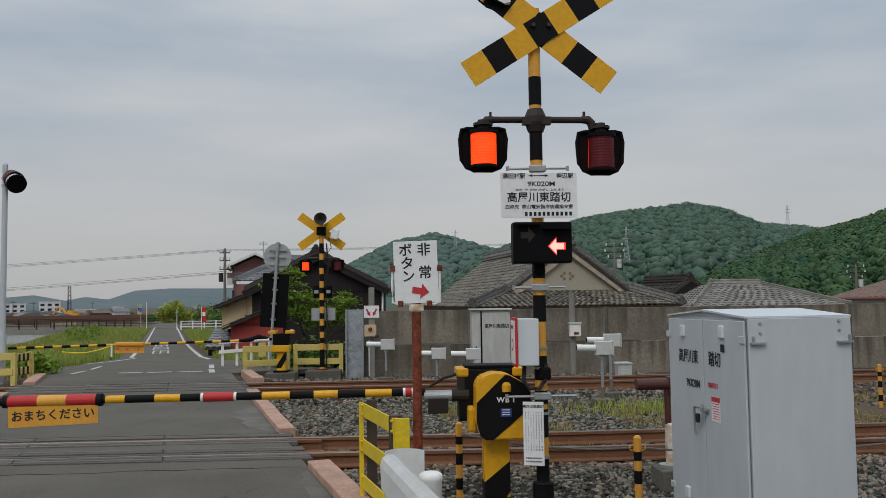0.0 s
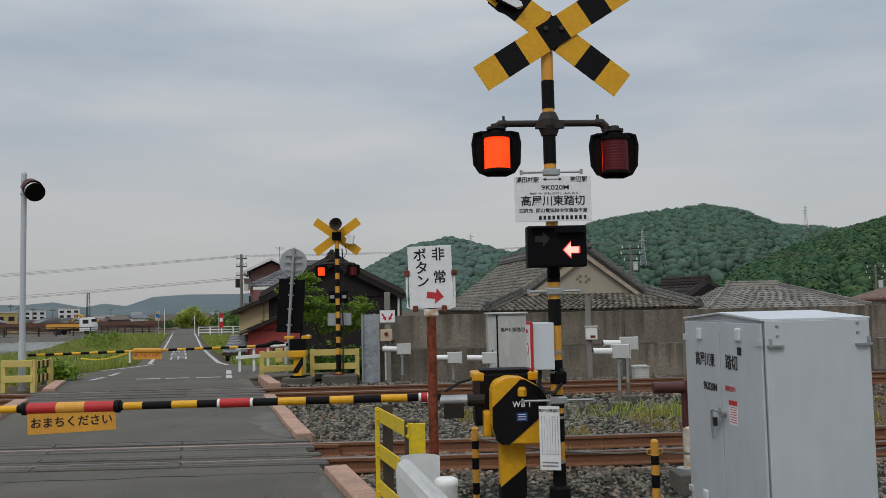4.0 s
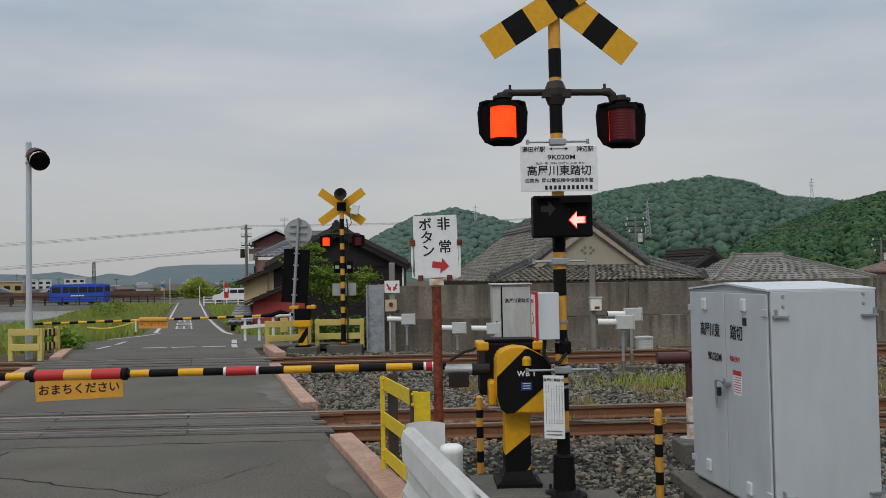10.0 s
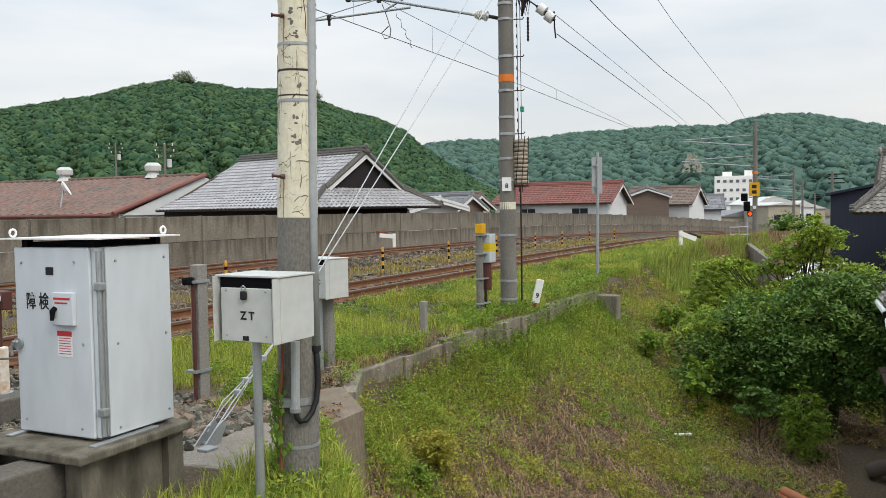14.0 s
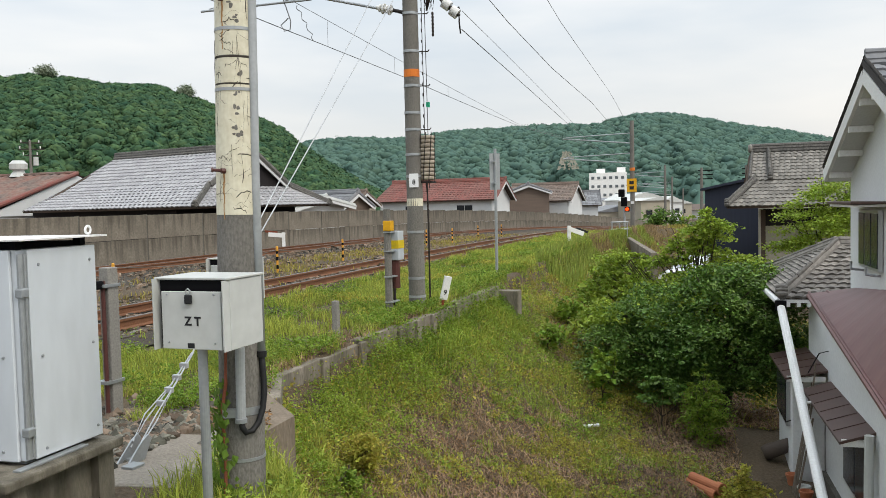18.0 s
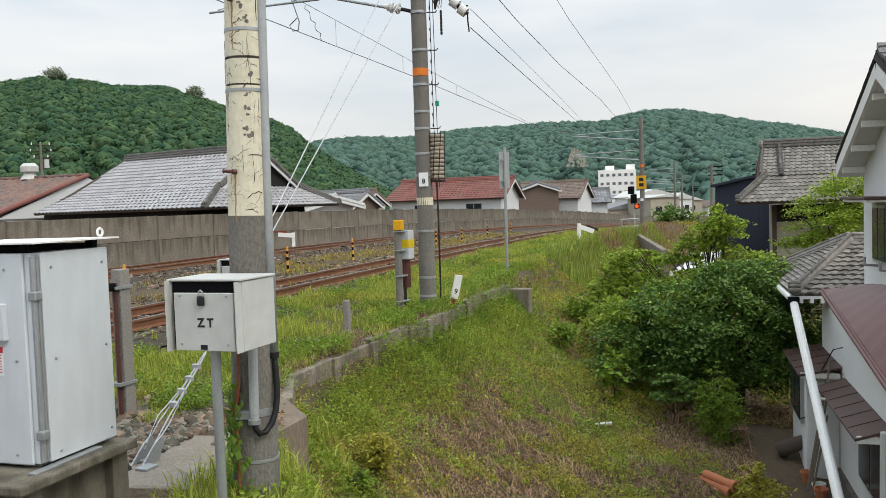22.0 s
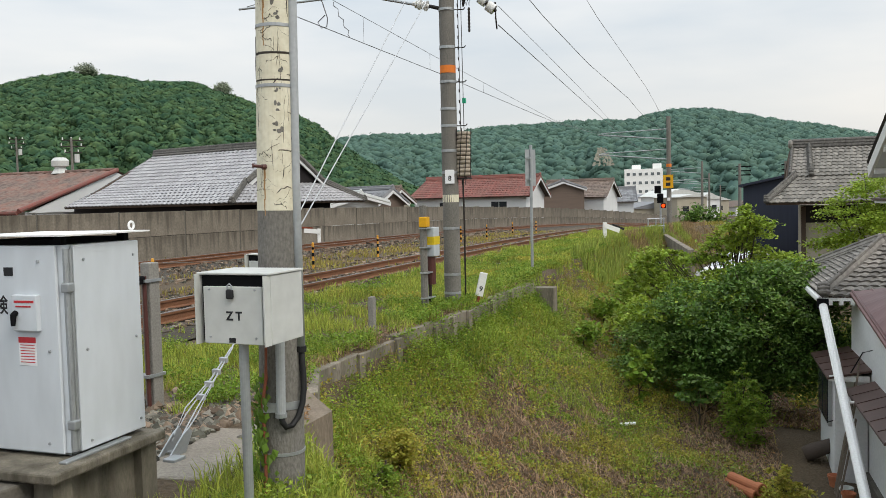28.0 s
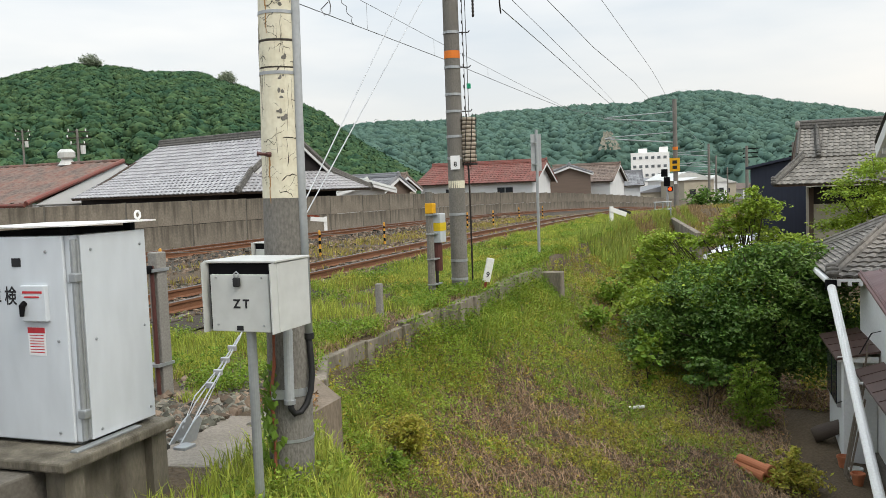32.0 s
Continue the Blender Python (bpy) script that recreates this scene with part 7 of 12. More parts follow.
# masts farther along the line
for n, (x, y, h, z0) in enumerate(((59.5, 10.25, 7.6, -0.75), (108, 13.8, 7.4, -1.8), (140, 16.5, 7.5, -2.6))):
    t = thing("line_mast", x, y, z0, "distant concrete line mast with bracket arms", "mast", group="distant masts")
    part("shaft", rod(B(), (0, 0, 0), (0, 0, h), 0.17, 0.14, 12), "mast", t)
    for zz in (0.62, 0.8):
        bm = rod(B(), (0, 0.1, h * zz), (-0.8, 4.6, h * (zz + 0.06)), 0.04, seg=6)
        rod(bm, (0, 0.1, h * (zz + 0.09)), (-0.8, 4.4, h * (zz + 0.07)), 0.03, seg=6)
        part("bracket_arm", bm, "galv", t)
    if n == 0:
        part("yellow_sign", box(B(), -0.2, 0.02, 3.2, 0.04, 0.66, 0.9), "yellow", t, "yellow sign plate")
        bm = B()
        for k in range(2):
            box(bm, -0.224, 0.02, 3.38 - k * 0.36, 0.01, 0.3, 0.22)
        part("sign_bars", bm, "ink", t)
        part("orange_band", rod(B(), (0, 0, 4.2), (0, 0, 4.4), 0.18, seg=12), "orangeband", t)
        part("white_tag", box(B(), -0.19, 0, 2.0, 0.03, 0.2, 0.2), "white", t)
for x, y, h, z0 in ((75, 6.9, 5.3, -1.3), (150, 15.8, 6, -2.9), (64, 3.0, 5.7, -2.0)):
    t = thing("utility_pole", x, y, z0, "distant concrete utility pole with cross arms", "utility pole", group="utility poles")
    part("shaft", rod(B(), (0, 0, 0), (0, 0, h), 0.15, 0.11, 10), "mast", t)
    for zz in (h - 0.25, h - 0.6, h - 0.95):
        part("cross_arm", box(B(), 0, -0.3, zz, 0.1, 1.2, 0.09), "hood", t)


def wire(name, pts, sag, r, mat="wire", label="thin dark overhead wire"):
    path = []
    for (a, b), s in zip(zip(pts, pts[1:]), sag):
        for k in range(10):
            t = k / 10
            path.append(tuple(a[i] + (b[i] - a[i]) * t - (s * 4 * t * (1 - t) if i == 2 else 0) for i in range(3)))
    path.append(pts[-1])
    return tagged(part(name, tube(B(), path, r, 6), mat), label, "wire", group="overhead wires")


wire("contact_wire", [(-40, 9.7, 6.0), (8, 10.0, 5.25), (12.6, 10.3, 5.18), (22.8, 10.97, 5.14), (38.5, 11.98, 4.93), (58.7, 13.0, 5.3), (107, 15.5, 4.2)], [0.0, 0.0, 0.0, 0.02, 0.02, 0.3], 0.0085)
wire("messenger_wire", [(-40, 9.7, 6.6), (12.5, 10.3, 5.98), (22.8, 10.97, 5.55), (38.5, 11.98, 4.98), (58.7, 13.0, 5.42), (107, 15.5, 4.7)], [0.3, 0.0, 0.0, 0.0, 0.3], 0.006)
bm = B()
for x, z0, z1 in ((14.2, 5.18, 5.9), (17.7, 5.17, 5.76), (22.0, 5.14, 5.58), (27.0, 5.07, 5.38)):
    rod(bm, (x, 10.3 + 0.066 * (x - 12.6), z0), (x, 10.3 + 0.066 * (x - 12.6), z1), 0.004, seg=4)
o = tagged(part("droppers", bm, "wire"), "thin droppers between contact wire and carrier", "wire", kind="stuff")
wire("feeder_wire", [(13.22, 5.75, 4.28), (58.73, 12.99, 5.4), (108, 15.6, 4.6)], [0.0, 0.4], 0.0075)
wire("feeder_wire", [(12.76, 5.57, 4.46), (58.73, 12.99, 5.46), (108, 15.6, 4.7)], [-0.1, 0.4], 0.005)
wire("feeder_wire", [(13.0, 6.45, 6.2), (20.2, 7.08, 5.84), (26.7, 7.61, 5.66), (37, 8.43, 5.67), (59.2, 10.99, 6.26), (108, 13.6, 5.2)], [0, 0, 0, 0.15, 0.4], 0.009)
wire("feeder_wire", [(13.0, 6.2, 7.9), (28.46, 7.73, 7.44), (44.5, 9.07, 7.1), (59.53, 10.22, 5.82), (89.5, 12.45, 5.01), (108, 13.3, 4.6)], [0.0, 0.0, -0.1, 0, 0], 0.009)
wire("feeder_wire", [(-60, 10.4, 10.5), (4.3, 4.2, 8.6), (13.0, 6.5, 8.3)], [0.9, 0.1], 0.012)

# ---- small posts and signs beside the line ----
yp = thing("marker_post", 12.35, 6.755, -0.33, "thin concrete post with yellow tag and striped box", "post")
part("post", rod(B(), (0, 0, 0), (0, 0, 1.76), 0.06, 0.055, 12), "mast", yp)
part("yellow_tag", box(B(), 0.0, -0.02, 1.5, 0.14, 0.13, 0.16, bevel=0.01), "yellow", yp)
bx = part("box", box(B(), 0.22, -0.05, 1.18, 0.22, 0.16, 0.46, bevel=0.01), "cab", yp, "pale blue-grey box with a yellow stripe")
part("yellow_stripe", box(B(), 0.22, -0.05, 1.2, 0.226, 0.166, 0.13), "lemon", bx)
part("lower_tube", rod(B(), (0.2, -0.03, 0.5), (0.2, -0.03, 0.95), 0.075, seg=12), "brown_pipe", yp)
part("pipe", rod(B(), (0.15, -0.03, 0), (0.15, -0.03, 0.6), 0.025), "iron", yp)
for z in (0.3, 0.7, 1.1, 1.4):
    part("strap", box(B(), 0.08, -0.02, z, 0.3, 0.13, 0.02), "galv", yp)
t9 = thing("distance_tag", 13.4, 6.3, -0.3, "white distance tag with the number nine, tilted", "sign")
m = pose(0, 0, 0.0, 6, 12, -50) @ Matrix.Scale(0.8, 4)
part("plate", box(B(), 0, 0, 0.5, 0.16, 0.05, 0.5, m, bevel=0.006), "white", t9)
part("stub", box(B(), 0, 0, 0.1, 0.05, 0.04, 0.5, m), "rust", t9)
words("lettering", "9", 0.16, "ink", t9, m @ face_at(0, -0.028, 0.4))
mk = thing("marker_stone", 10.35, 6.62, -0.36, "short white concrete marker post in the grass", "marker")
part("stone", box(B(), 0, 0, 0.28, 0.085, 0.085, 0.60, bevel=0.012), "concrete", mk)
xs = thing("line_sign", 19.3, 7.2, -0.5, "grey back of a tall track sign on a thin post", "sign")
part("post", rod(B(), (0, 0, 0), (0.05, 0, 3.25), 0.035), "galv", xs)
part("plate_back", box(B(), 0.03, 0.05, 2.72, 0.28, 0.01, 0.85, pose(0, 0, 0, 0, 0, -40)), "galv", xs)
part("clamp", box(B(), 0.02, 0.02, 2.45, 0.16, 0.06, 0.04), "galv", xs)
part("clamp", box(B(), 0.02, 0.02, 2.95, 0.16, 0.06, 0.04), "galv", xs)
for x, y, z0, h, s in ((31.9, 8.36, -0.35, 0.9, 1), (29.7, 19.5, -0.35, 0.85, -1)):
    t = thing("arrow_marker", x, y, z0, "white wooden track marker with a slanted arm", "marker", rz=-55, group="arrow markers")
    part("post", box(B(), 0, 0, h / 2, 0.13, 0.08, h), "white", t)
    tilt = pose(0, 0, h - 0.12, 0, 20 if s > 0 else 6, 0)
    part("arm", box(B(), 0.27 * s, -0.05, 0, 0.66, 0.05, 0.17, tilt), "white", t)
    part("arm_tip", box(B(), 0.5 * s, -0.05, 0.11, 0.5, 0.04, 0.09, tilt), "ink" if s > 0 else "rust", t)

sg = thing("line_signal", 70.0, 12.55, -0.8, "black colour-light railway signal with a red lamp", "signal")
part("post", rod(B(), (0, 0, 0), (0, 0, 3.1), 0.09, 0.07, 10), "galv", sg)
for dy, zz, hh in ((0.2, 2.8, 0.62), (0.0, 2.1, 0.75)):
    hd = part("signal_head", box(B(), -0.12, dy, zz, 0.16, 0.5, hh, bevel=0.06), "hood", sg)
    part("hood", box(B(), -0.28, dy, zz + 0.1, 0.2, 0.22, 0.03), "hood", hd)
part("red_lamp", rod(B(), (-0.22, -0.25, 1.5), (-0.16, -0.25, 1.5), 0.14, seg=14), "lamp_red", sg, "lit red lamp")
part("lamp_case", box(B(), -0.08, -0.25, 1.5, 0.15, 0.4, 0.4, bevel=0.04), "hood", sg)
gr = thing("pipe_railing", 47.3, 9.5, -0.6, "short grey pipe railing at the end of the bank", "railing")
for k in range(3):
    part("post", rod(B(), (0.35 * k, -0.36 * k, 0), (0.35 * k, -0.36 * k, 0.85), 0.035, seg=8), "galv", gr)
for zz in (0.45, 0.85):
    part("rail", rod(B(), (-0.05, 0.05, zz), (0.75, -0.77, zz), 0.035, seg=8), "galv", gr)
sb_ = thing("concrete_slab", 34.0, 5.5, -0.85, "long narrow concrete kerb on the bank's edge", "kerb", rz=13)
for k in range(7):
    part("kerb_stone", box(B(), 1.0 + 2.0 * k, 0, -0.6, 1.97, 0.24, 1.7, bevel=0.02), "mossy", sb_)

# ---- retaining kerb along the bank ----
rk = tagged(new("retaining_wall"), "low mossy concrete retaining wall along the bank", "retaining wall", kind="structure")
pts = [(6.7, 5.3), (7.7, 5.9), (8.75, 6.01), (9.85, 6.09), (11.2, 6.16), (12.6, 6.22), (14.0, 6.34), (15.4, 6.48), (16.4, 6.55), (17.3, 6.6)]
for i, (a, b) in enumerate(zip(pts, pts[1:])):
    a, b = Vector((*a, 0)), Vector((*b, 0))
    d = b - a
    top_z = -0.215 - 0.025 * (i % 3) + float(fall_east(b.x))
    part("wall_block", box(B(), 0, 0, 0, d.length - 0.015, 0.16, 0.7, Matrix.Translation((a + b) / 2 + Vector((0, 0, top_z - 0.35))) @ pose(0, 0, 0, 0, 0, math.degrees(math.atan2(d.y, d.x))), bevel=0.012), "mossy", rk)
part("wall_end", box(B(), 17.65, 6.42, -0.70, 0.3, 0.5, 0.62, bevel=0.015), "mossy", rk)
for k, (x, y) in enumerate(((8.75, 5.93), (9.85, 6.0), (11.2, 6.07), (11.9, 6.1), (12.6, 6.13), (14.0, 6.25), (15.4, 6.39))):
    part("wall_post", box(B(), x, y - 0.02, -0.45 + float(fall_east(x)), 0.14, 0.06, 0.42, bevel=0.01), "mossy", rk)
ww = tagged(new("wing_wall"), "weathered concrete wing wall beside the mast", "retaining wall", kind="structure")
bm = B()
v = [(6.14, 4.72), (6.8, 5.42), (6.5, 5.62), (6.0, 5.2), (5.3, 4.63)]
lo = [bm.verts.new((x, y, -1.9)) for x, y in v]
hi = [bm.verts.new((x, y, -0.19 if i else -0.2)) for i, (x, y) in enumerate(v)]
bm.faces.new(hi)
for i in range(5):
    j = (i + 1) % 5
    bm.faces.new((lo[i], lo[j], hi[j], hi[i]))
bmesh.ops.recalc_face_normals(bm, faces=bm.faces)
part("wall_block", bm, "wingwall", ww)
part("pipe", tube(B(), [(5.3, 5.0, -0.24), (6.0, 5.2, -0.25), (7.0, 5.9, -0.24)], 0.04), "concrete", ww)

# ---- houses ----
def srf(name, base, second, **k):
    M[name] = material(name, base, second, **k)


srf("tile_grey", (0.20, 0.205, 0.215), (0.15, 0.152, 0.16), rough=0.55, scale=0.8, fine=14, bump=0.05, island=0.25)
srf("ridge_dark", (0.085, 0.080, 0.074), (0.038, 0.036, 0.033), rough=0.7, scale=3, fine=16, bump=0.1, third=(0.20, 0.19, 0.17), island=0.3)
srf("tile_porch", (0.17, 0.155, 0.14), (0.10, 0.09, 0.08), rough=0.75, scale=1.5, fine=12, bump=0.1, island=0.4, third=(0.27, 0.25, 0.225))
srf("tile_silver", (0.37, 0.365, 0.375), (0.29, 0.285, 0.295), rough=0.5, scale=0.5, fine=9, bump=0.05, island=0.13, third=(0.22, 0.215, 0.215))
srf("trim_tan", (0.52, 0.44, 0.35), (0.36, 0.285, 0.21), rough=0.85, scale=3, fine=20, bump=0.1, third=(0.24, 0.19, 0.14))
srf("tile_moss", (0.13, 0.12, 0.10), (0.07, 0.063, 0.052), rough=0.9, scale=0.9, fine=12, bump=0.1, island=0.42, third=(0.27, 0.245, 0.20))
srf("tile_old", (0.185, 0.175, 0.16), (0.12, 0.113, 0.10), rough=0.8, scale=0.8, fine=10, bump=0.1, island=0.24, third=(0.26, 0.24, 0.21))
srf("tile_brown", (0.115, 0.085, 0.07), (0.15, 0.10, 0.08), rough=0.7, scale=0.6, fine=10, bump=0.1, island=0.25, third=(0.2, 0.17, 0.14))
srf("tile_dark", (0.028, 0.024, 0.022), (0.04, 0.034, 0.03), rough=0.8, scale=0.8, fine=10, bump=0.1, island=0.2, spec=0.2)
srf("roof_red", (0.22, 0.055, 0.045), (0.17, 0.075, 0.06), rough=0.75, scale=0.5, fine=6, bump=0.1, island=0.15, third=(0.12, 0.09, 0.075))
srf("roof_rust", (0.15, 0.070, 0.052), (0.085, 0.062, 0.053), rough=0.9, scale=1.1, fine=5, bump=0.15, third=(0.21, 0.165, 0.14), spread=0.25, island=0.15)
srf("plaster", (0.68, 0.69, 0.69), (0.60, 0.61, 0.61), rough=0.85, scale=0.7, fine=30, bump=0.06)
srf("plaster_beige", (0.62, 0.48, 0.28), (0.55, 0.42, 0.25), rough=0.85, scale=0.7, fine=30, bump=0.06)
srf("plaster_brown", (0.24, 0.20, 0.145), (0.19, 0.16, 0.115), rough=0.9, scale=2, fine=20, bump=0.1)
srf("plaster_tan", (0.40, 0.36, 0.28), (0.33, 0.30, 0.24), rough=0.85, scale=0.7, fine=30, bump=0.1)
srf("clad_black", (0.0130, 0.0104, 0.0117), (0.0182, 0.0143, 0.0143), rough=0.8, scale=1.5, fine=14, bump=0.15, grain=(8, 8, 0.4))
srf("clad_navy", (0.016, 0.02, 0.035), (0.022, 0.027, 0.045), rough=0.6, scale=1.5, fine=14, bump=0.1, grain=(8, 8, 0.4))
srf("clad_pink", (0.26, 0.13, 0.12), (0.22, 0.11, 0.105), rough=0.8, scale=1, fine=14, bump=0.1)
srf("clad_red", (0.36, 0.06, 0.05), (0.30, 0.05, 0.045), rough=0.75, scale=1, fine=14, bump=0.1, grain=(8, 8, 0.4))
srf("clad_brown", (0.17, 0.125, 0.10), (0.14, 0.105, 0.085), rough=0.8, scale=1, fine=14, bump=0.1, grain=(0.4, 0.4, 8))
srf("trimwood", (0.10, 0.07, 0.05), (0.07, 0.05, 0.04), rough=0.8, scale=2, fine=20, bump=0.2)
srf("metal_brown", (0.17, 0.075, 0.068), (0.14, 0.065, 0.06), rough=0.45, scale=0.8, fine=10, bump=0.02)
srf("awning", (0.095, 0.055, 0.045), (0.075, 0.045, 0.038), rough=0.5, scale=1.5, fine=16, bump=0.03)
srf("window", (0.02, 0.023, 0.027), (0.035, 0.038, 0.042), rough=0.15, scale=0.8, fine=5, bump=0, spec=0.15)
srf("aluminium", (0.45, 0.46, 0.46), (0.4, 0.41, 0.41), rough=0.4, metal=0.6, bump=0.02)


def tiles(parent, e0, e1, r1, r0, mat, size=0.27, name="roof_tiles", amp=0.05):
    """Courses of curved tiles over a roof plane: eave from e0 to e1, ridge from r0 to r1."""
    e0, e1, r1, r0 = (np.array(p, float) for p in (e0, e1, r1, r0))
    slope = max(np.linalg.norm(r0 - e0), np.linalg.norm(r1 - e1)) * 0.97
    rows = max(2, int(slope / size))
    nrm = np.cross(e1 - e0, (r0 + r1) / 2 - e0)
    nrm /= np.linalg.norm(nrm)
    if nrm[2] < 0:
        nrm = -nrm
    V, Fc = [], []
    for k in range(rows):
        a0, a1 = k / rows, (k + 1.12) / rows
        p0, p1 = e0 + (r0 - e0) * a0, e1 + (r1 - e1) * a0
        q0, q1 = e0 + (r0 - e0) * min(a1, 1), e1 + (r1 - e1) * min(a1, 1)
        w = np.linalg.norm(p1 - p0)
        n = max(1, int(round(w / size)))
        for i in range(n):
            b = len(V)
            for j in range(5):
                t = (i + j / 4) / n
                up = amp * (1 - ((j / 4 - 0.42) * 2) ** 2) if j < 4 else amp * 0.25
                V.append(p0 + (p1 - p0) * t + nrm * (up + 0.035))
            for j in range(5):
                t = (i + j / 4) / n
                up = amp * (1 - ((j / 4 - 0.42) * 2) ** 2) if j < 4 else amp * 0.25
                V.append(q0 + (q1 - q0) * t + nrm * (up + 0.005))
            for j in range(4):
                Fc.append((b + j, b + j + 1, b + j + 6, b + j + 5))
            b2 = len(V)
            for j in range(5):
                V.append(np.array(V[b + j]) - nrm * 0.04)
            for j in range(4):
                Fc.append((b2 + j, b2 + j + 1, b + j + 1, b + j))
    o = mesh_ob(name, [tuple(v) for v in V], Fc, mat, parent, smooth=False)
    o["kind"] = "stuff"
    # the boarding under the tiles
    d = mesh_ob("roof_deck", [tuple(p) for p in (e0, e1, r1, r0)] + [tuple(p - nrm * 0.08) for p in (e0, e1, r1, r0)], [(0, 1, 2, 3), (7, 6, 5, 4), (0, 4, 5, 1), (1, 5, 6, 2), (2, 6, 7, 3), (3, 7, 4, 0)], "trimwood", parent)
    return o


def ridge_cap(parent, pts, mat, r=0.13, ends=True):
    """A ridge of stacked courses under a row of round caps, with a lumpy end tile."""
    for k in range(2):
        part("ridge_course", tube(B(), [(x, y, z + 0.03 + r * 0.7 * k) for x, y, z in pts], r * (1.15 - 0.2 * k), 6), mat, parent)
    bm = B()
    for a, b in zip(pts, pts[1:]):
        a, b = Vector(a), Vector(b)
        n = max(1, int((b - a).length / 0.4))
        for i in range(n):
            p, q = a.lerp(b, i / n), a.lerp(b, (i + 1.06) / n)
            up = Vector((0, 0, 0.05 + r * 1.5))
            rod(bm, p + up, q + up, r * 0.62, r * 0.5, 8)
    o = part("ridge_top", bm, mat, parent)
    o["kind"] = "stuff"
    if ends:
        x, y, z = pts[0]
        bm = B()
        for dx, dz, q in ((0, 0.1, 1.25), (-1.1, 0.0, 0.7), (1.1, 0.0, 0.7), (0, 1.6, 0.75), (-0.7, 1.0, 0.6), (0.7, 1.0, 0.6)):
            lathe(bm, [(r * q * 0.6, -0.09), (r * q, -0.03), (r * q, 0.03), (r * q * 0.6, 0.08)], 9, Matrix.Translation((x + dx * r, y, z + 0.08 + dz * r)) @ pose(0, 0, 0, 90, 0, 0))
        part("ridge_end_tile", bm, mat, parent)


def house(name, label, x, y, z0, rz, half, ridge_z, eave_z, length, wall, roof, skirt=0.0, hip=0.0, over=0.55, size=0.3, trim="plaster", drop=0.86):
    """A house with its gable to the local -y and its ridge along +y; skirt adds a lower roof under the gable."""
    t = thing(name, x, y, z0, label, "house", rz=rz)
    rz_, ez = ridge_z - z0, eave_z - z0
    ridge = "ridge_dark" if roof in ("tile_moss", "tile_silver") else roof
    hw = half - over
    part("wall", box(B(), 0, length / 2 + (skirt * 0.5), ez / 2, 2 * hw, length - skirt * 0.2, ez), wall, t)
    ky = 0.0
    kx = half * 0.6 if skirt else half
    kz = ez + (rz_ - ez) * (1 - kx / half) * (drop if skirt else 1)
    hy_ = length - hip
    for s in (-1, 1):
        if skirt:
            tiles(t, (s * kx, -0.1, kz), (s * kx, length, kz), (0, hy_, rz_), (0, -0.1, rz_), roof, size)
            tiles(t, (s * half, -skirt, ez), (s * half, length + 0.4, ez), (s * kx, length, kz), (s * kx, 0.0, kz), roof, size)
        else:
            tiles(t, (s * half, -over, ez), (s * half, length + (over if not hip else 0), ez), (0, hy_, rz_), (0, -over, rz_), roof, size)
        # barge boards
        a, b = Vector((s * kx, -0.12 if skirt else -over, kz)), Vector((0, -0.12 if skirt else -over, rz_))
        d = b - a
        m = Matrix.Translation((a + b) / 2 + Vector((0, -0.03, -0.1))) @ pose(0, 0, 0, 0, -math.degrees(math.atan2(d.z, d.x)), 0)
        part("barge_board", box(B(), 0, 0, -0.03, d.length, 0.06, 0.28, m), trim, t)
        ridge_cap(t, [(0, -0.15 if skirt else -over, rz_), (s * kx * 0.98, -0.15 if skirt else -over, kz)], ridge, 0.085, False)
        if skirt:
            ridge_cap(t, [(s * half, -skirt, ez), (s * kx, -0.1, kz)], ridge, 0.1)
    if skirt:
        tiles(t, (-half, -skirt, ez), (half, -skirt, ez), (kx, 0.0, kz), (-kx, 0.0, kz), roof, size)
    if hip:
        tiles(t, (-half, length, ez), (half, length, ez), (0.05, hy_, rz_), (-0.05, hy_, rz_), roof, size)
    gy = 0.02 if skirt else -0.02
    part("gable_wall", prism(B(), [(-kx * 0.95, kz - 0.05), (kx * 0.95, kz - 0.05), (0, rz_ - 0.08)], gy, gy + 0.15), wall if not skirt else trim if wall == "plaster_tan" else wall, t)
    ridge_cap(t, [(0, -0.2 if skirt else -over, rz_), (0, hy_, rz_)], ridge, 0.14)
    return t


def window(parent, x, y, z, w, h, rz=0.0, bars=1, name="window"):
    """A framed window in a wall that looks towards the local -y."""
    m = Matrix.Translation((x, y, z)) @ pose(0, 0, 0, 0, 0, rz)
    o = part(name, box(B(), 0, -0.02, 0, w, 0.05, h, m), "aluminium", parent)
    for k in range(bars + 1):
        ww = w / (bars + 1)
        part("pane", box(B(), -w / 2 + ww * (k + 0.5), -0.035, 0, ww - 0.06, 0.04, h - 0.08, m), "window", o)
    return o


hA = house("tiled_house", "old house with mossy grey roof tiles and a plastered gable", 4.68, 24.0, -0.6, 8.3, 3.0, 3.12, 1.4, 9.4, "plaster_tan", "tile_moss", skirt=0.95, size=0.17, trim="trim_tan", drop=0.62)
part("gable_panel", prism(B(), [(-1.6, 2.45), (1.6, 2.45), (0, 3.55)], -0.06, 0.0), "plaster_tan", hA, "tan plaster gable field")
for k in range(6):
    a = k * math.tau / 6
    part("crest_petal", rod(B(), (0.17 * math.cos(a), -0.055, 2.86 + 0.09 * math.sin(a)), (0.17 * math.cos(a), -0.075, 2.86 + 0.09 * math.sin(a)), 0.045, seg=8), "plaster_brown", hA, "moulded plaster petal of the gable crest")

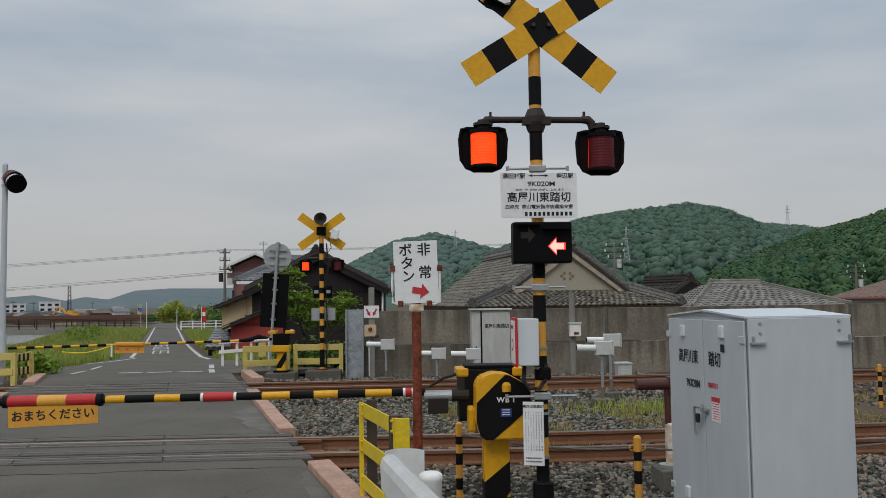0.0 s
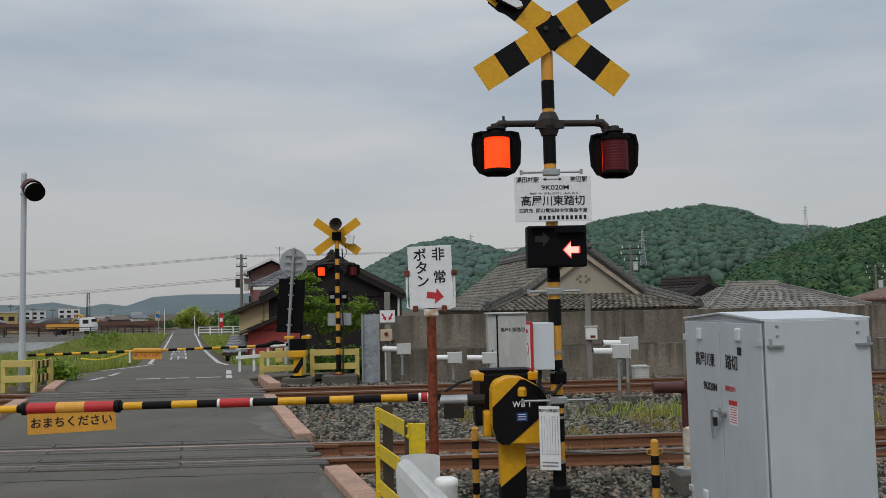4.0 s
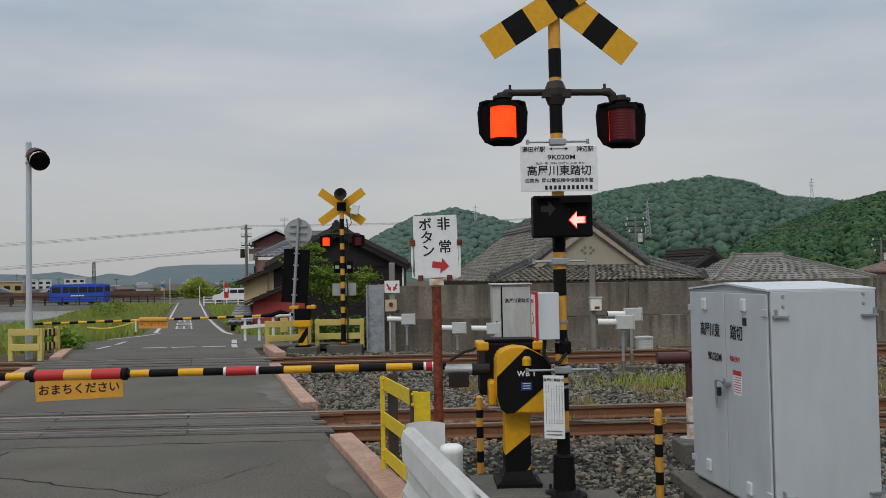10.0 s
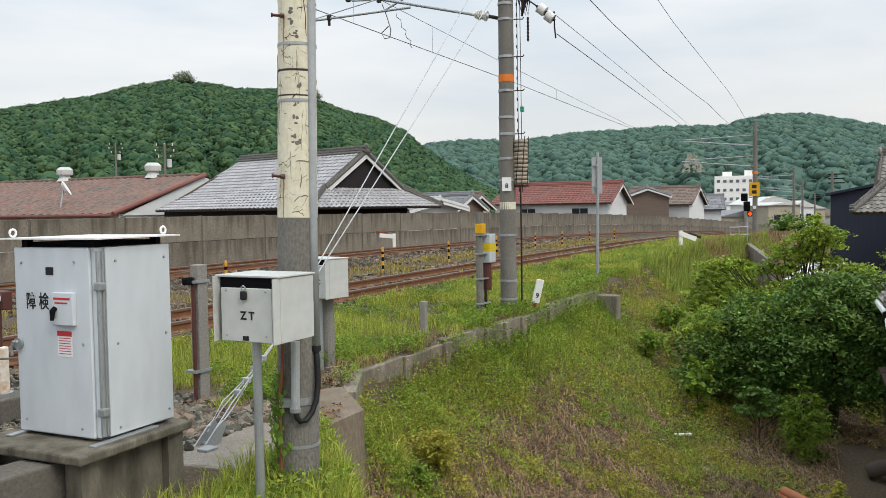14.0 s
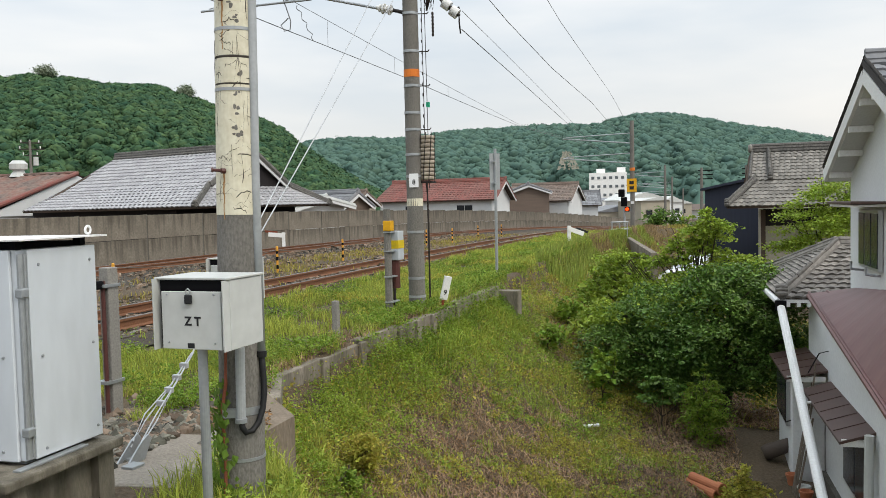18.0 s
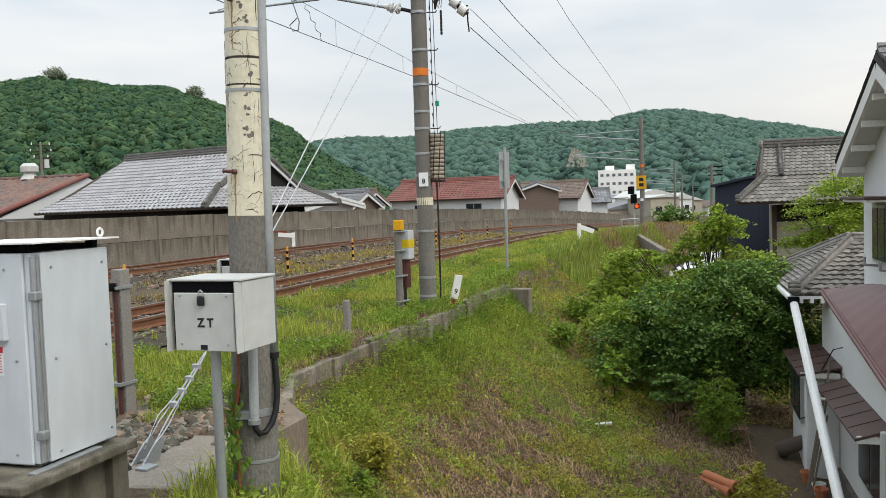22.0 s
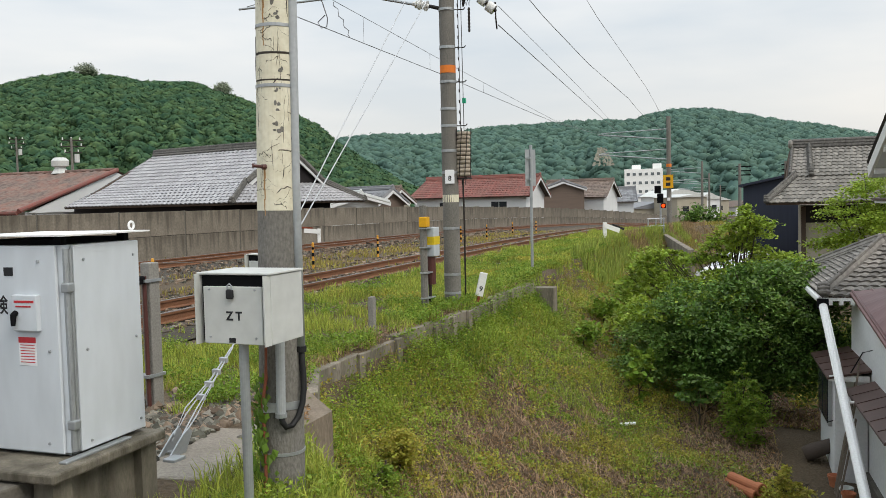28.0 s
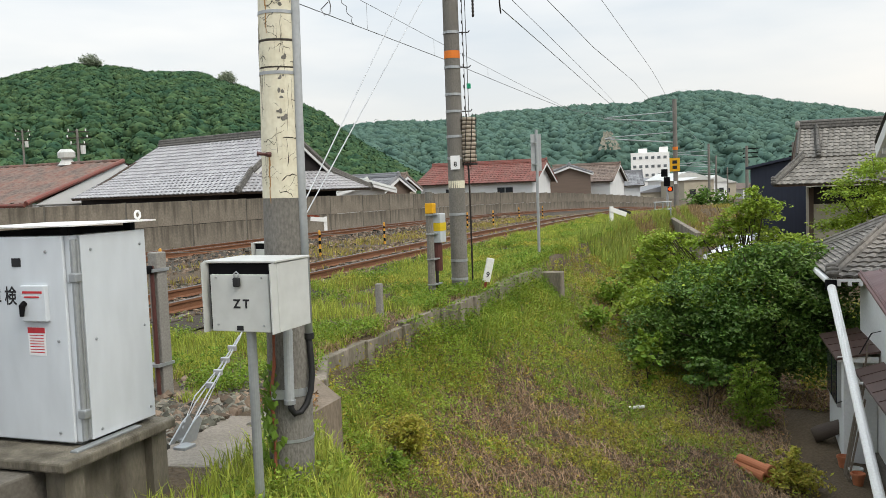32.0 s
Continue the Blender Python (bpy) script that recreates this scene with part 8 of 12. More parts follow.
hC = house("tiled_house", "large house with silver-grey roof tiles and dark walls", 33.1, 23.3, -0.9, -10, 4.3, 4.15, 1.6, 10.2, "clad_black", "tile_silver", skirt=1.1, hip=1.0, size=0.3)
hB = thing("hip_roof_house", 13.3, 30, -0.95, "low house with a plain grey hipped roof", "house", rz=3)
part("wall", box(B(), 0, 4, 1.0, 5.2, 6, 2.2), "plaster_tan", hB)
tiles(hB, (-3, 0, 2.15), (3, 0, 2.15), (1.0, 3, 3.0), (-1.0, 3, 3.0), "tile_old", 0.3)
tiles(hB, (-3, 7, 2.15), (-3, 0, 2.15), (-1.0, 3, 3.0), (-1.0, 4, 3.0), "tile_old", 0.3)
tiles(hB, (3, 0, 2.15), (3, 7, 2.15), (1.0, 4, 3.0), (1.0, 3, 3.0), "tile_old", 0.3)
ridge_cap(hB, [(-1, 3, 3.0), (1, 3, 3.0)], "tile_old", 0.1)
ridge_cap(hB, [(-3, 0, 2.15), (-1, 3, 3.0)], "tile_old", 0.07, False)
ridge_cap(hB, [(3, 0, 2.15), (1, 3, 3.0)], "tile_old", 0.07, False)
hb2 = house("gabled_house", "white house with a dark gable roof", 11.5, 34, -0.8, 25, 1.25, 2.25, 1.6, 2.4, "plaster", "tile_dark", over=0.25, trim="clad_black")
window(hb2, 0.3, 0.0, 2.3, 0.3, 0.35)

# long shed with a rusty red roof
sh = thing("long_shed", 35.1, 35.4, -1.2, "long low shed with a rusted red-brown sheet roof", "shed", rz=3.4)
part("wall", box(B(), 0, 8.4, 1.3, 12.2, 16.6, 2.7), "plaster", sh)


def sheet_roof(parent, e0, e1, r1, r0, mat, pitch=0.35, rib=0.03, name="roof_sheet"):
    e0, e1, r1, r0 = (Vector(p) for p in (e0, e1, r1, r0))
    n = max(2, int((e1 - e0).length / pitch))
    nr = (e1 - e0).cross(r0 - e0).normalized()
    nr = nr if nr.z > 0 else -nr
    V, Fc = [], []
    for i in range(n * 4 + 1):
        t = i / (n * 4)
        up = nr * (rib if i % 4 in (1, 2) else 0)
        for k in range(7):
            V.append(e0.lerp(e1, t).lerp(r0.lerp(r1, t), k / 6) + up)
    for i in range(n * 4):
        for k in range(6):
            a = i * 7 + k
            Fc.append((a, a + 7, a + 8, a + 1))
    return mesh_ob(name, [tuple(v) for v in V], Fc, mat, parent)


sheet_roof(sh, (-6.6, 0, 2.69), (-6.6, 18.8, 2.69), (0, 16.8, 4.76), (0, 0, 4.76), "roof_rust", 0.6, 0.04)
sheet_roof(sh, (6.6, 18.8, 2.69), (6.6, 0, 2.69), (0, 0, 4.76), (0, 16.8, 4.76), "roof_rust", 0.6, 0.04)
sheet_roof(sh, (-6.6, 18.8, 2.69), (6.6, 18.8, 2.69), (0, 16.8, 4.76), (-0.01, 16.8, 4.76), "roof_rust", 0.6, 0.04)
part("ridge", tube(B(), [(0, -0.1, 4.78), (0, 16.8, 4.78)], 0.11), "roof_rust", sh)
part("verge", tube(B(), [(-6.6, -0.05, 2.69), (0, -0.05, 4.76)], 0.12), "roof_red", sh)
part("gutter", tube(B(), [(-6.65, 0, 2.6), (-6.65, 18.8, 2.6)], 0.1), "roof_red", sh)
part("gable", prism(B(), [(-6.0, 2.6), (6.0, 2.6), (0, 4.66)], 0.0, 0.1), "plaster", sh)
for yy in (3.8, 11.0):
    bm = B()
    lathe(bm, [(0.5, 0), (0.32, 0.25), (0.28, 0.35), (0.46, 0.42), (0.48, 0.7), (0.3, 0.88)], 12, pose(0, yy, 4.7))
    part("roof_vent", bm, "zt", sh, "round grey roof vent")
part("satellite_dish", lathe(B(), [(0.02, 0), (0.3, 0.07), (0.44, 0.2)], 14, pose(-5.2, 5.0, 4.0, 60, 0, 40)), "white", sh)
part("dish_arm", tube(B(), [(-5.5, 4.9, 3.0), (-5.3, 4.95, 3.7), (-5.2, 5.0, 4.0)], 0.04), "galv", sh)

# houses along the line to the east
hD = house("red_roof_house", "bungalow with a red tiled roof and a white gable", 75.0, 24.6, -1.4, 1, 3.4, 3.5, 1.75, 10.8, "plaster", "roof_red", over=0.5, size=0.36)
for yy in (2.5, 7.5):
    window(hD, -2.95, yy, 2.3, 1.5, 0.9, -90)
window(hD, 0.6, 0.1, 2.3, 1.2, 0.9)
hE = house("brown_house", "brown clad house with a low grey roof", 91.5, 26.6, -1.7, -72, 2.6, 3.35, 2.45, 7, "clad_brown", "tile_grey", over=0.3, size=0.36)
window(hE, -0.6, 0.12, 2.6, 1.4, 0.9)
hE2 = house("white_gable_house", "white-gabled house with a dark brown roof", 103.0, 23.9, -2.0, 0, 4.2, 3.5, 1.5, 8, "plaster", "tile_brown", over=0.4, size=0.4)
window(hE2, 1.0, 0.1, 2.5, 1.3, 1.1)
window(hE2, -1.4, 0.1, 2.5, 1.3, 1.1)
hG = house("tiled_house", "distant house with a grey tiled roof", 118.0, 24.3, -2.6, 15, 3.8, 2.6, 0.8, 8, "plaster", "tile_grey", over=0.5, size=0.45)
hF1 = house("low_white_house", "low white house with a flat grey roof", 52.3, 30.6, -1.2, -15, 3.0, 2.05, 1.45, 5, "plaster", "zt", over=0.6, size=0.5)
hF2 = house("dark_gable_house", "dark house with a grey tiled gable", 57.3, 30.4, -1.2, -20, 1.7, 2.45, 1.35, 6, "clad_brown", "tile_grey", over=0.3, size=0.4)
window(hF2, 0.0, 0.08, 2.6, 1.0, 0.6)
hF3 = house("brown_roof_house", "low house with a brown roof behind the wall", 66.0, 34.2, -1.2, 0, 3.0, 2.6, 1.4, 6, "plaster_tan", "tile_brown", over=0.4, size=0.4)

# office block and small buildings far down the line
srf("office_white", (0.86, 0.86, 0.84), (0.80, 0.80, 0.78), rough=0.8, scale=0.3, fine=2, bump=0)
srf("office_glass", (0.16, 0.18, 0.19), (0.11, 0.125, 0.135), rough=0.3, scale=0.3, fine=2, bump=0)
ob = thing("office_block", 300, 56, -3, "distant white concrete block with rows of windows", "building", rz=-80)
part("wall", box(B(), 0, 5, 7, 13, 10, 14), "office_white", ob)
part("stair_tower", box(B(), 4.6, 4.8, 14.6, 3, 6, 2.4), "office_white", ob)
part("roof_hut", box(B(), -2.5, 5, 14.7, 3, 5, 1.6), "office_white", ob)
for r in range(4):
    for c in range(6):
        part("window", box(B(), -5.2 + c * 2.05, -0.02, 3.2 + r * 3.0, 1.05, 0.12, 0.95), "office_glass", ob)
rng = random.Random(8)
for k in range(16):
    a = math.radians(rng.uniform(78.5, 88.5))
    d = rng.uniform(150, 260)
    h = rng.uniform(2.0, 5.5)
    t = thing("town_building", d * math.sin(a), d * math.cos(a), -3.5, "small pale town building far down the line", "building", rz=rng.uniform(-60, -20), group="town buildings")
    w, dp = rng.uniform(5, 10), rng.uniform(5, 9)
    part("wall", box(B(), 0, 0, h / 2, w, dp, h), rng.choice(["plaster", "plaster_tan", "zt", "plaster"]), t)
    part("roof", prism(B(), [(-w / 2 - 0.4, h), (w / 2 + 0.4, h), (0, h + rng.uniform(0.3, 1.8))], -dp / 2 - 0.3, dp / 2 + 0.3), rng.choice(["tile_grey", "tile_brown", "zt"]), t)
    for s in (-1, 1):
        part("window", box(B(), s * w * 0.22, -dp / 2 - 0.02, h * 0.55, w * 0.2, 0.1, h * 0.25), "window", t)

# ---- white house below the bank ----
WZ = 2.62
wh = thing("white_house", 15.0, 1.03, -WZ, "white plastered house with brown metal roofs below the bank", "house", rz=6.5)
part("north_wall", box(B(), -4.2, -0.58, 1.25, 8.4, 0.26, 2.7), "plaster", wh)
part("end_wall", box(B(), 0.0, -3.0, 1.25, 0.26, 4.6, 2.6), "plaster", wh)
bay = part("bay_wall", box(B(), -0.78, -0.22, 0.68, 1.55, 0.44, 1.5, bevel=0.01), "plaster", wh, "white bay under a brown awning")
window(wh, -0.8, 0.01, 1.06, 1.1, 0.72, 180, 1)
part("upper_wall", box(B(), -3.8, -0.92, 3.5, 4.7, 0.25, 1.9), "plaster", wh)
part("upper_end_wall", box(B(), -1.57, -3.4, 3.5, 0.25, 4.7, 1.9), "plaster", wh)
part("upper_gable", prism(B(), [(-6.15, 4.44), (-1.45, 4.44), (-3.8, 5.42)], -1.04, -0.8), "plaster", wh)
# upper roof with white soffits
for s in (-1, 1):
    ex, px = (-1.2, -3.8) if s > 0 else (-6.4, -3.8)
    tiles(wh, (ex, -0.48, 4.47), (ex, -6.4, 4.47), (px, -6.4, 5.56), (px, -0.48, 5.56), "tile_grey", 0.28)
    ridge_cap(wh, [(ex, -0.50, 4.49), (px, -0.50, 5.58)], "tile_dark", 0.035, False)
    a, b = Vector((ex, -0.5, 4.38)), Vector((px, -0.5, 5.47))
    d = b - a if b.x > a.x else a - b
    m = Matrix.Translation((a + b) / 2) @ pose(0, 0, 0, 0, -math.degrees(math.atan2(d.z, d.x)), 0)
    part("barge_board", box(B(), 0, 0, 0, d.length, 0.045, 0.17, m), "white", wh)
    part("soffit", box(B(), 0, -0.2, -0.075, d.length, 0.36, 0.03, m), "plaster", wh)
    for k in range(4):
        c = a.lerp(b, (k + 0.5) / 4)
        part("purlin_end", box(B(), c.x, c.y - 0.16, c.z - 0.13, 0.08, 0.3, 0.08), "white", wh)
ridge_cap(wh, [(-3.8, -0.5, 5.58), (-3.8, -6.4, 5.58)], "tile_grey", 0.075, False)
window(wh, -2.85, -0.78, 3.53, 1.1, 0.75, 180, 2)
hd = part("window_hood", box(B(), -2.8, -0.6, 4.0, 1.6, 0.42, 0.03, bevel=0.004), "awning", wh, "small brown metal hood over a window")
part("hood_board", box(B(), -2.8, -0.6, 3.965, 1.5, 0.36, 0.03), "white", hd)
for k in range(2):
    part("rail_bracket", tube(B(), [(-2.4 - k * 0.9, -0.78, 3.1), (-2.4 - k * 0.9, -0.62, 3.12), (-2.4 - k * 0.9, -0.62, 3.22)], 0.02, 6), "galv", wh)
# low metal roof
sheet_roof(wh, (-6.8, -0.2, 2.05), (-1.75, -0.2, 2.72), (-1.75, -0.8, 2.8), (-6.8, -0.8, 3.25), "metal_brown", 0.45, 0.004)
for k in range(3):
    y = -0.2 - k * 0.24
    part("standing_seam", rod(B(), (-6.8, y, 2.065 + k * 0.03), (-1.75, y, 2.735 + k * 0.02), 0.017, seg=6), "metal_brown", wh)
part("verge", rod(B(), (-6.8, -0.19, 2.03), (-1.75, -0.19, 2.69), 0.03, seg=6), "metal_brown", wh)
for k in range(7):
    part("rafter_end", box(B(), -2.2 - k * 0.62, -0.3, 2.6 - k * 0.082, 0.05, 0.16, 0.06), "white", wh)
# tiled lean-to roof with its hip
tiles(wh, (-0.75, 0.05, 2.52), (3.2, 0.05, 2.52), (0.95, -1.0, 3.23), (0.7, -1.0, 3.23), "tile_porch", 0.15, amp=0.03)
tiles(wh, (-0.75, -2.0, 2.52), (-0.75, 0.05, 2.52), (0.7, -1.0, 3.23), (0.7, -2.0, 3.23), "tile_porch", 0.15, amp=0.03)
tiles(wh, (3.2, 0.05, 2.52), (3.2, -2.0, 2.52), (0.95, -2.0, 3.23), (0.95, -1.0, 3.23), "tile_porch", 0.2)
ridge_cap(wh, [(-0.74, 0.04, 2.53), (0.7, -1.0, 3.23)], "tile_porch", 0.06)
ridge_cap(wh, [(3.18, 0.04, 2.53), (0.95, -1.0, 3.23)], "tile_porch", 0.06, False)
ridge_cap(wh, [(0.75, -0.95, 3.23), (0.8, -2.0, 3.23)], "tile_porch", 0.06, False)
for k in range(6):
    part("rafter_end", box(B(), -0.70, -0.05 - k * 0.15, 2.44, 0.14, 0.05, 0.07), "white", wh)
part("fascia", box(B(), -0.73, -0.35, 2.49, 0.05, 0.8, 0.05), "white", wh)
part("gutter", tube(B(), [(-0.7, 0.09, 2.47), (3.2, 0.09, 2.47)], 0.05), "white", wh)
dp = part("downpipe", tube(B(), [(-0.78, 0.06, 2.40), (-2.7, 0.04, 1.4), (-4.1, 0.04, 0.74), (-5.3, 0.02, 0.1)], 0.062, 12), "white", wh, "long white slanted downpipe")
part("pipe_mouth", rod(B(), (-0.76, 0.06, 2.34), (-0.74, 0.06, 2.5), 0.085, seg=14), "hood", dp)
part("pipe_clip", tube(B(), [(-2.7, -0.45, 1.36), (-2.7, 0.06, 1.38)], 0.02), "white", dp)
for x0, x1, zz, out in ((-1.75, 0.25, 1.56, 0.12), (-4.65, -1.95, 1.45, -0.08)):
    v = [(x0, -0.45, zz + 0.06), (x1, -0.45, zz + 0.06), (x1, out, zz - 0.06), (x0, out, zz - 0.06)]
    aw = part("window_awning", B(), "awning", wh, "brown metal awning over a window")
    bm = B()
    top_, low_ = [bm.verts.new(p) for p in v], [bm.verts.new((p[0], p[1], p[2] - 0.03)) for p in v]
    bm.faces.new(top_)
    bm.faces.new(low_[::-1])
    for k in range(4):
        bm.faces.new((top_[k], low_[k], low_[(k + 1) % 4], top_[(k + 1) % 4]))
    bmesh.ops.recalc_face_normals(bm, faces=bm.faces)
    bm.to_mesh(aw.data)
    bm.free()
    part("awning_board", box(B(), x0 + 0.03, (out - 0.45) / 2, zz - 0.075, 0.03, out + 0.4, 0.08), "white", aw)
    n = int((x1 - x0) / 0.45)
    for k in range(1, n):
        part("awning_seam", box(B(), 0, 0, 0, 0.012, out + 0.44, 0.012, Matrix.Translation((x0 + (x1 - x0) * k / n, (out - 0.45) / 2, zz + 0.004)) @ pose(0, 0, 0, -math.degrees(math.atan2(0.12, out + 0.45)), 0, 0)), "awning", aw)
window(wh, -3.85, -0.44, 0.95, 1.4, 0.9, 180, 1)
part("downpipe", tube(B(), [(-4.75, -0.36, 1.5), (-4.72, -0.36, 0.9), (-4.72, -0.36, 0.0)], 0.05, 10), "zt", wh, "grey downpipe")
part("loose_cable", tube(B(), [(-2.05, -0.4, 1.95), (-1.95, -0.3, 1.9), (-1.5, -0.1, 1.3), (-1.2, 0.05, 0.9), (-1.3, 0.06, 0.75), (-1.6, 0.03, 0.85)], 0.009, 6), "rubber", wh)
part("foundation", box(B(), -4.2, -0.55, 0.0, 8.45, 0.34, 0.24), "concrete_dark", wh)

# tiled house and dark building behind the trees
th = thing("tiled_house", 37.0, 1.0, -1.9, "old house with weathered grey tiles and tan walls", "house", rz=3)
part("wall", box(B(), 1.6, -3.4, 1.4, 5.4, 8.0, 2.9), "plaster_tan", th)
part("upper_band", box(B(), -1.12, -3.4, 2.55, 0.06, 8.0, 0.65), "clad_black", th)
part("corner_post", box(B(), -1.1, 0.6, 1.4, 0.16, 0.16, 2.9), "trimwood", th)
part("rail", box(B(), -1.14, -3.4, 1.35, 0.05, 8.0, 0.07), "trimwood", th)
for sx in (-1, 1):
    kx, ex = (-1.45, -2.6) if sx < 0 else (1.85, 3.0)
    tiles(th, (kx, 1.15, 3.98), (kx, -9, 3.98), (0.2, -9, 5.15), (0.2, 0.95, 5.15), "tile_old", 0.21)
    tiles(th, (ex, 1.95, 3.0), (ex, -9, 3.0), (kx, -9, 3.96), (kx, 1.1, 3.96), "tile_old", 0.21)
    ridge_cap(th, [(kx, 0.35, 4.02), (0.2, 0.35, 5.17)], "ridge_dark", 0.1)
    ridge_cap(th, [(kx, 1.1, 4.02), (0.2, 0.95, 5.17)], "ridge_dark", 0.06, False)
    ridge_cap(th, [(ex, 1.95, 3.02), (kx, 0.9, 4.0)], "ridge_dark", 0.1)
    part("barge_board", tube(B(), [(kx, 1.2, 3.86), (0.2, 1.02, 5.02)], 0.07, 6), "trimwood", th)
tiles(th, (-2.6, 1.95, 3.0), (3.0, 1.95, 3.0), (1.85, 1.05, 3.96), (-1.45, 1.05, 3.96), "tile_old", 0.21)
part("gable_wall", prism(B(), [(-1.4, 3.9), (1.8, 3.9), (0.2, 5.06)], 0.85, 0.95), "clad_black", th)
for zz, rr in ((5.2, 0.12), (5.32, 0.1), (5.43, 0.08)):
    part("ridge_course", tube(B(), [(0.2, 1.0, zz), (0.2, -9, zz)], rr, 8), "ridge_dark", th)
part("ridge_end_tile", lathe(B(), [(0.14, -0.08), (0.2, 0.0), (0.14, 0.08)], 10, Matrix.Translation((0.2, 1.03, 5.32)) @ pose(0, 0, 0, 90, 0, 0)), "tile_old", th)
nb = thing("dark_blue_shed", 44.2, 3.9, -2.4, "dark navy corrugated shed behind a tiled house", "shed", rz=0)
V_ = [(-0.7, 0.0), (7.0, 0.0), (7.0, 5.75), (-0.7, 4.22)]
part("wall", prism(B(), V_, -2.0, 2.0, Matrix(((0, 1, 0, 0), (-1, 0, 0, -0.4), (0, 0, 1, 0), (0, 0, 0, 1)))), "clad_navy", nb)
part("roof", prism(B(), [(-0.9, 4.2), (7.1, 5.79), (7.1, 5.9), (-0.9, 4.31)], -2.2, 2.2, Matrix(((0, 1, 0, 0), (-1, 0, 0, -0.4), (0, 0, 1, 0), (0, 0, 0, 1)))), "clad_navy", nb)

# ---- plants and loose stones ----
M["grass_lush"] = material("lush_grass", (0.31, 0.355, 0.055), (0.40, 0.43, 0.085), 0.6, scale=0.6, fine=4, bump=0, island=0.45, third=(0.17, 0.235, 0.04), spec=0.25, leaf=0.35, hue=0.02)
M["meadow"] = material("meadow_blade", (0.235, 0.30, 0.055), (0.29, 0.335, 0.08), 0.7, scale=0.4, fine=3, bump=0, island=0.35, third=(0.17, 0.23, 0.045), spec=0.2, leaf=0.25, hue=0.01)
M["weed_red"] = material("reddish_weed", (0.30, 0.155, 0.07), (0.22, 0.14, 0.06), 0.75, scale=1.2, fine=7, bump=0, island=0.5, spec=0.2, leaf=0.2)
M["leaf_dark"] = material("dark_shrub_leaf", (0.056, 0.130, 0.024), (0.135, 0.225, 0.038), 0.5, scale=0.7, fine=5, bump=0, island=0.5, spec=0.35, leaf=0.3, hue=0.015)
M["leaf_light"] = material("light_green_leaf", (0.21, 0.31, 0.036), (0.28, 0.36, 0.048), 0.5, scale=0.7, fine=5, bump=0, island=0.4, spec=0.25, leaf=0.35, hue=0.015)
M["leaf_fern"] = material("fern_leaf", (0.15, 0.25, 0.03), (0.20, 0.28, 0.038), 0.55, scale=0.7, fine=5, bump=0, island=0.35, spec=0.2, leaf=0.35, hue=0.02)
M["thatch"] = material("dead_thatch", (0.33, 0.225, 0.14), (0.15, 0.095, 0.058), 0.9, scale=1.5, fine=8, bump=0, island=0.65, spec=0.2)
M["bark"] = material("bark", (0.085, 0.065, 0.05), (0.055, 0.042, 0.033), 0.9, scale=4, fine=30, bump=0.5, grain=(3, 3, 0.6))
R = np.random.default_rng(77)


def mesh_np(name, V, F, mat, parent=None):
    """A mesh from arrays of corners and of faces with one number of sides."""
    me = bpy.data.meshes.new(name)
    V, F = V.reshape(-1, 3), F.reshape(-1, F.shape[-1])
    n, k = F.shape
    me.vertices.add(len(V))
    me.vertices.foreach_set("co", V.astype(np.float32).ravel())
    me.loops.add(n * k)
    me.loops.foreach_set("vertex_index", F.astype(np.int32).ravel())
    me.polygons.add(n)
    me.polygons.foreach_set("loop_start", (np.arange(n) * k).astype(np.int32))
    me.polygons.foreach_set("use_smooth", np.zeros(n, bool))
    me.update(calc_edges=True)
    me.validate()
    me.materials.append(M[mat] if isinstance(mat, str) else mat)
    ob = new(name, me)
    if parent:
        ob.parent = parent
    return ob


def vnoise(x, y, size, seed=0):
    """Smooth noise from 0 to 1 with lumps of a given size."""
    u, v = np.asarray(x) / size + 31.7 * seed, np.asarray(y) / size - 17.3 * seed
    i, j = np.floor(u), np.floor(v)
    f, g = u - i, v - j
    f, g = f * f * (3 - 2 * f), g * g * (3 - 2 * g)

    def h(a, b):
        q = np.sin(a * 127.1 + b * 311.7) * 43758.5453
        return q - np.floor(q)

    return (h(i, j) * (1 - f) + h(i + 1, j) * f) * (1 - g) + (h(i, j + 1) * (1 - f) + h(i + 1, j + 1) * f) * g


def land(x, y):
    z = ground_z(x, y)
    e = (x > road_right(y) + 0.3) & (x < 5.8) & (y > 5.9) & (y < 20.9)
    yb = y - bend(x)
    b = ((yb > 8.2) & (yb < 11.6) | (yb > 14.6) & (yb < 20.9)) & (x >= 5.8) & (x < 150)
    return np.where(e | b, np.maximum(z, bed_z(x, y)), z)


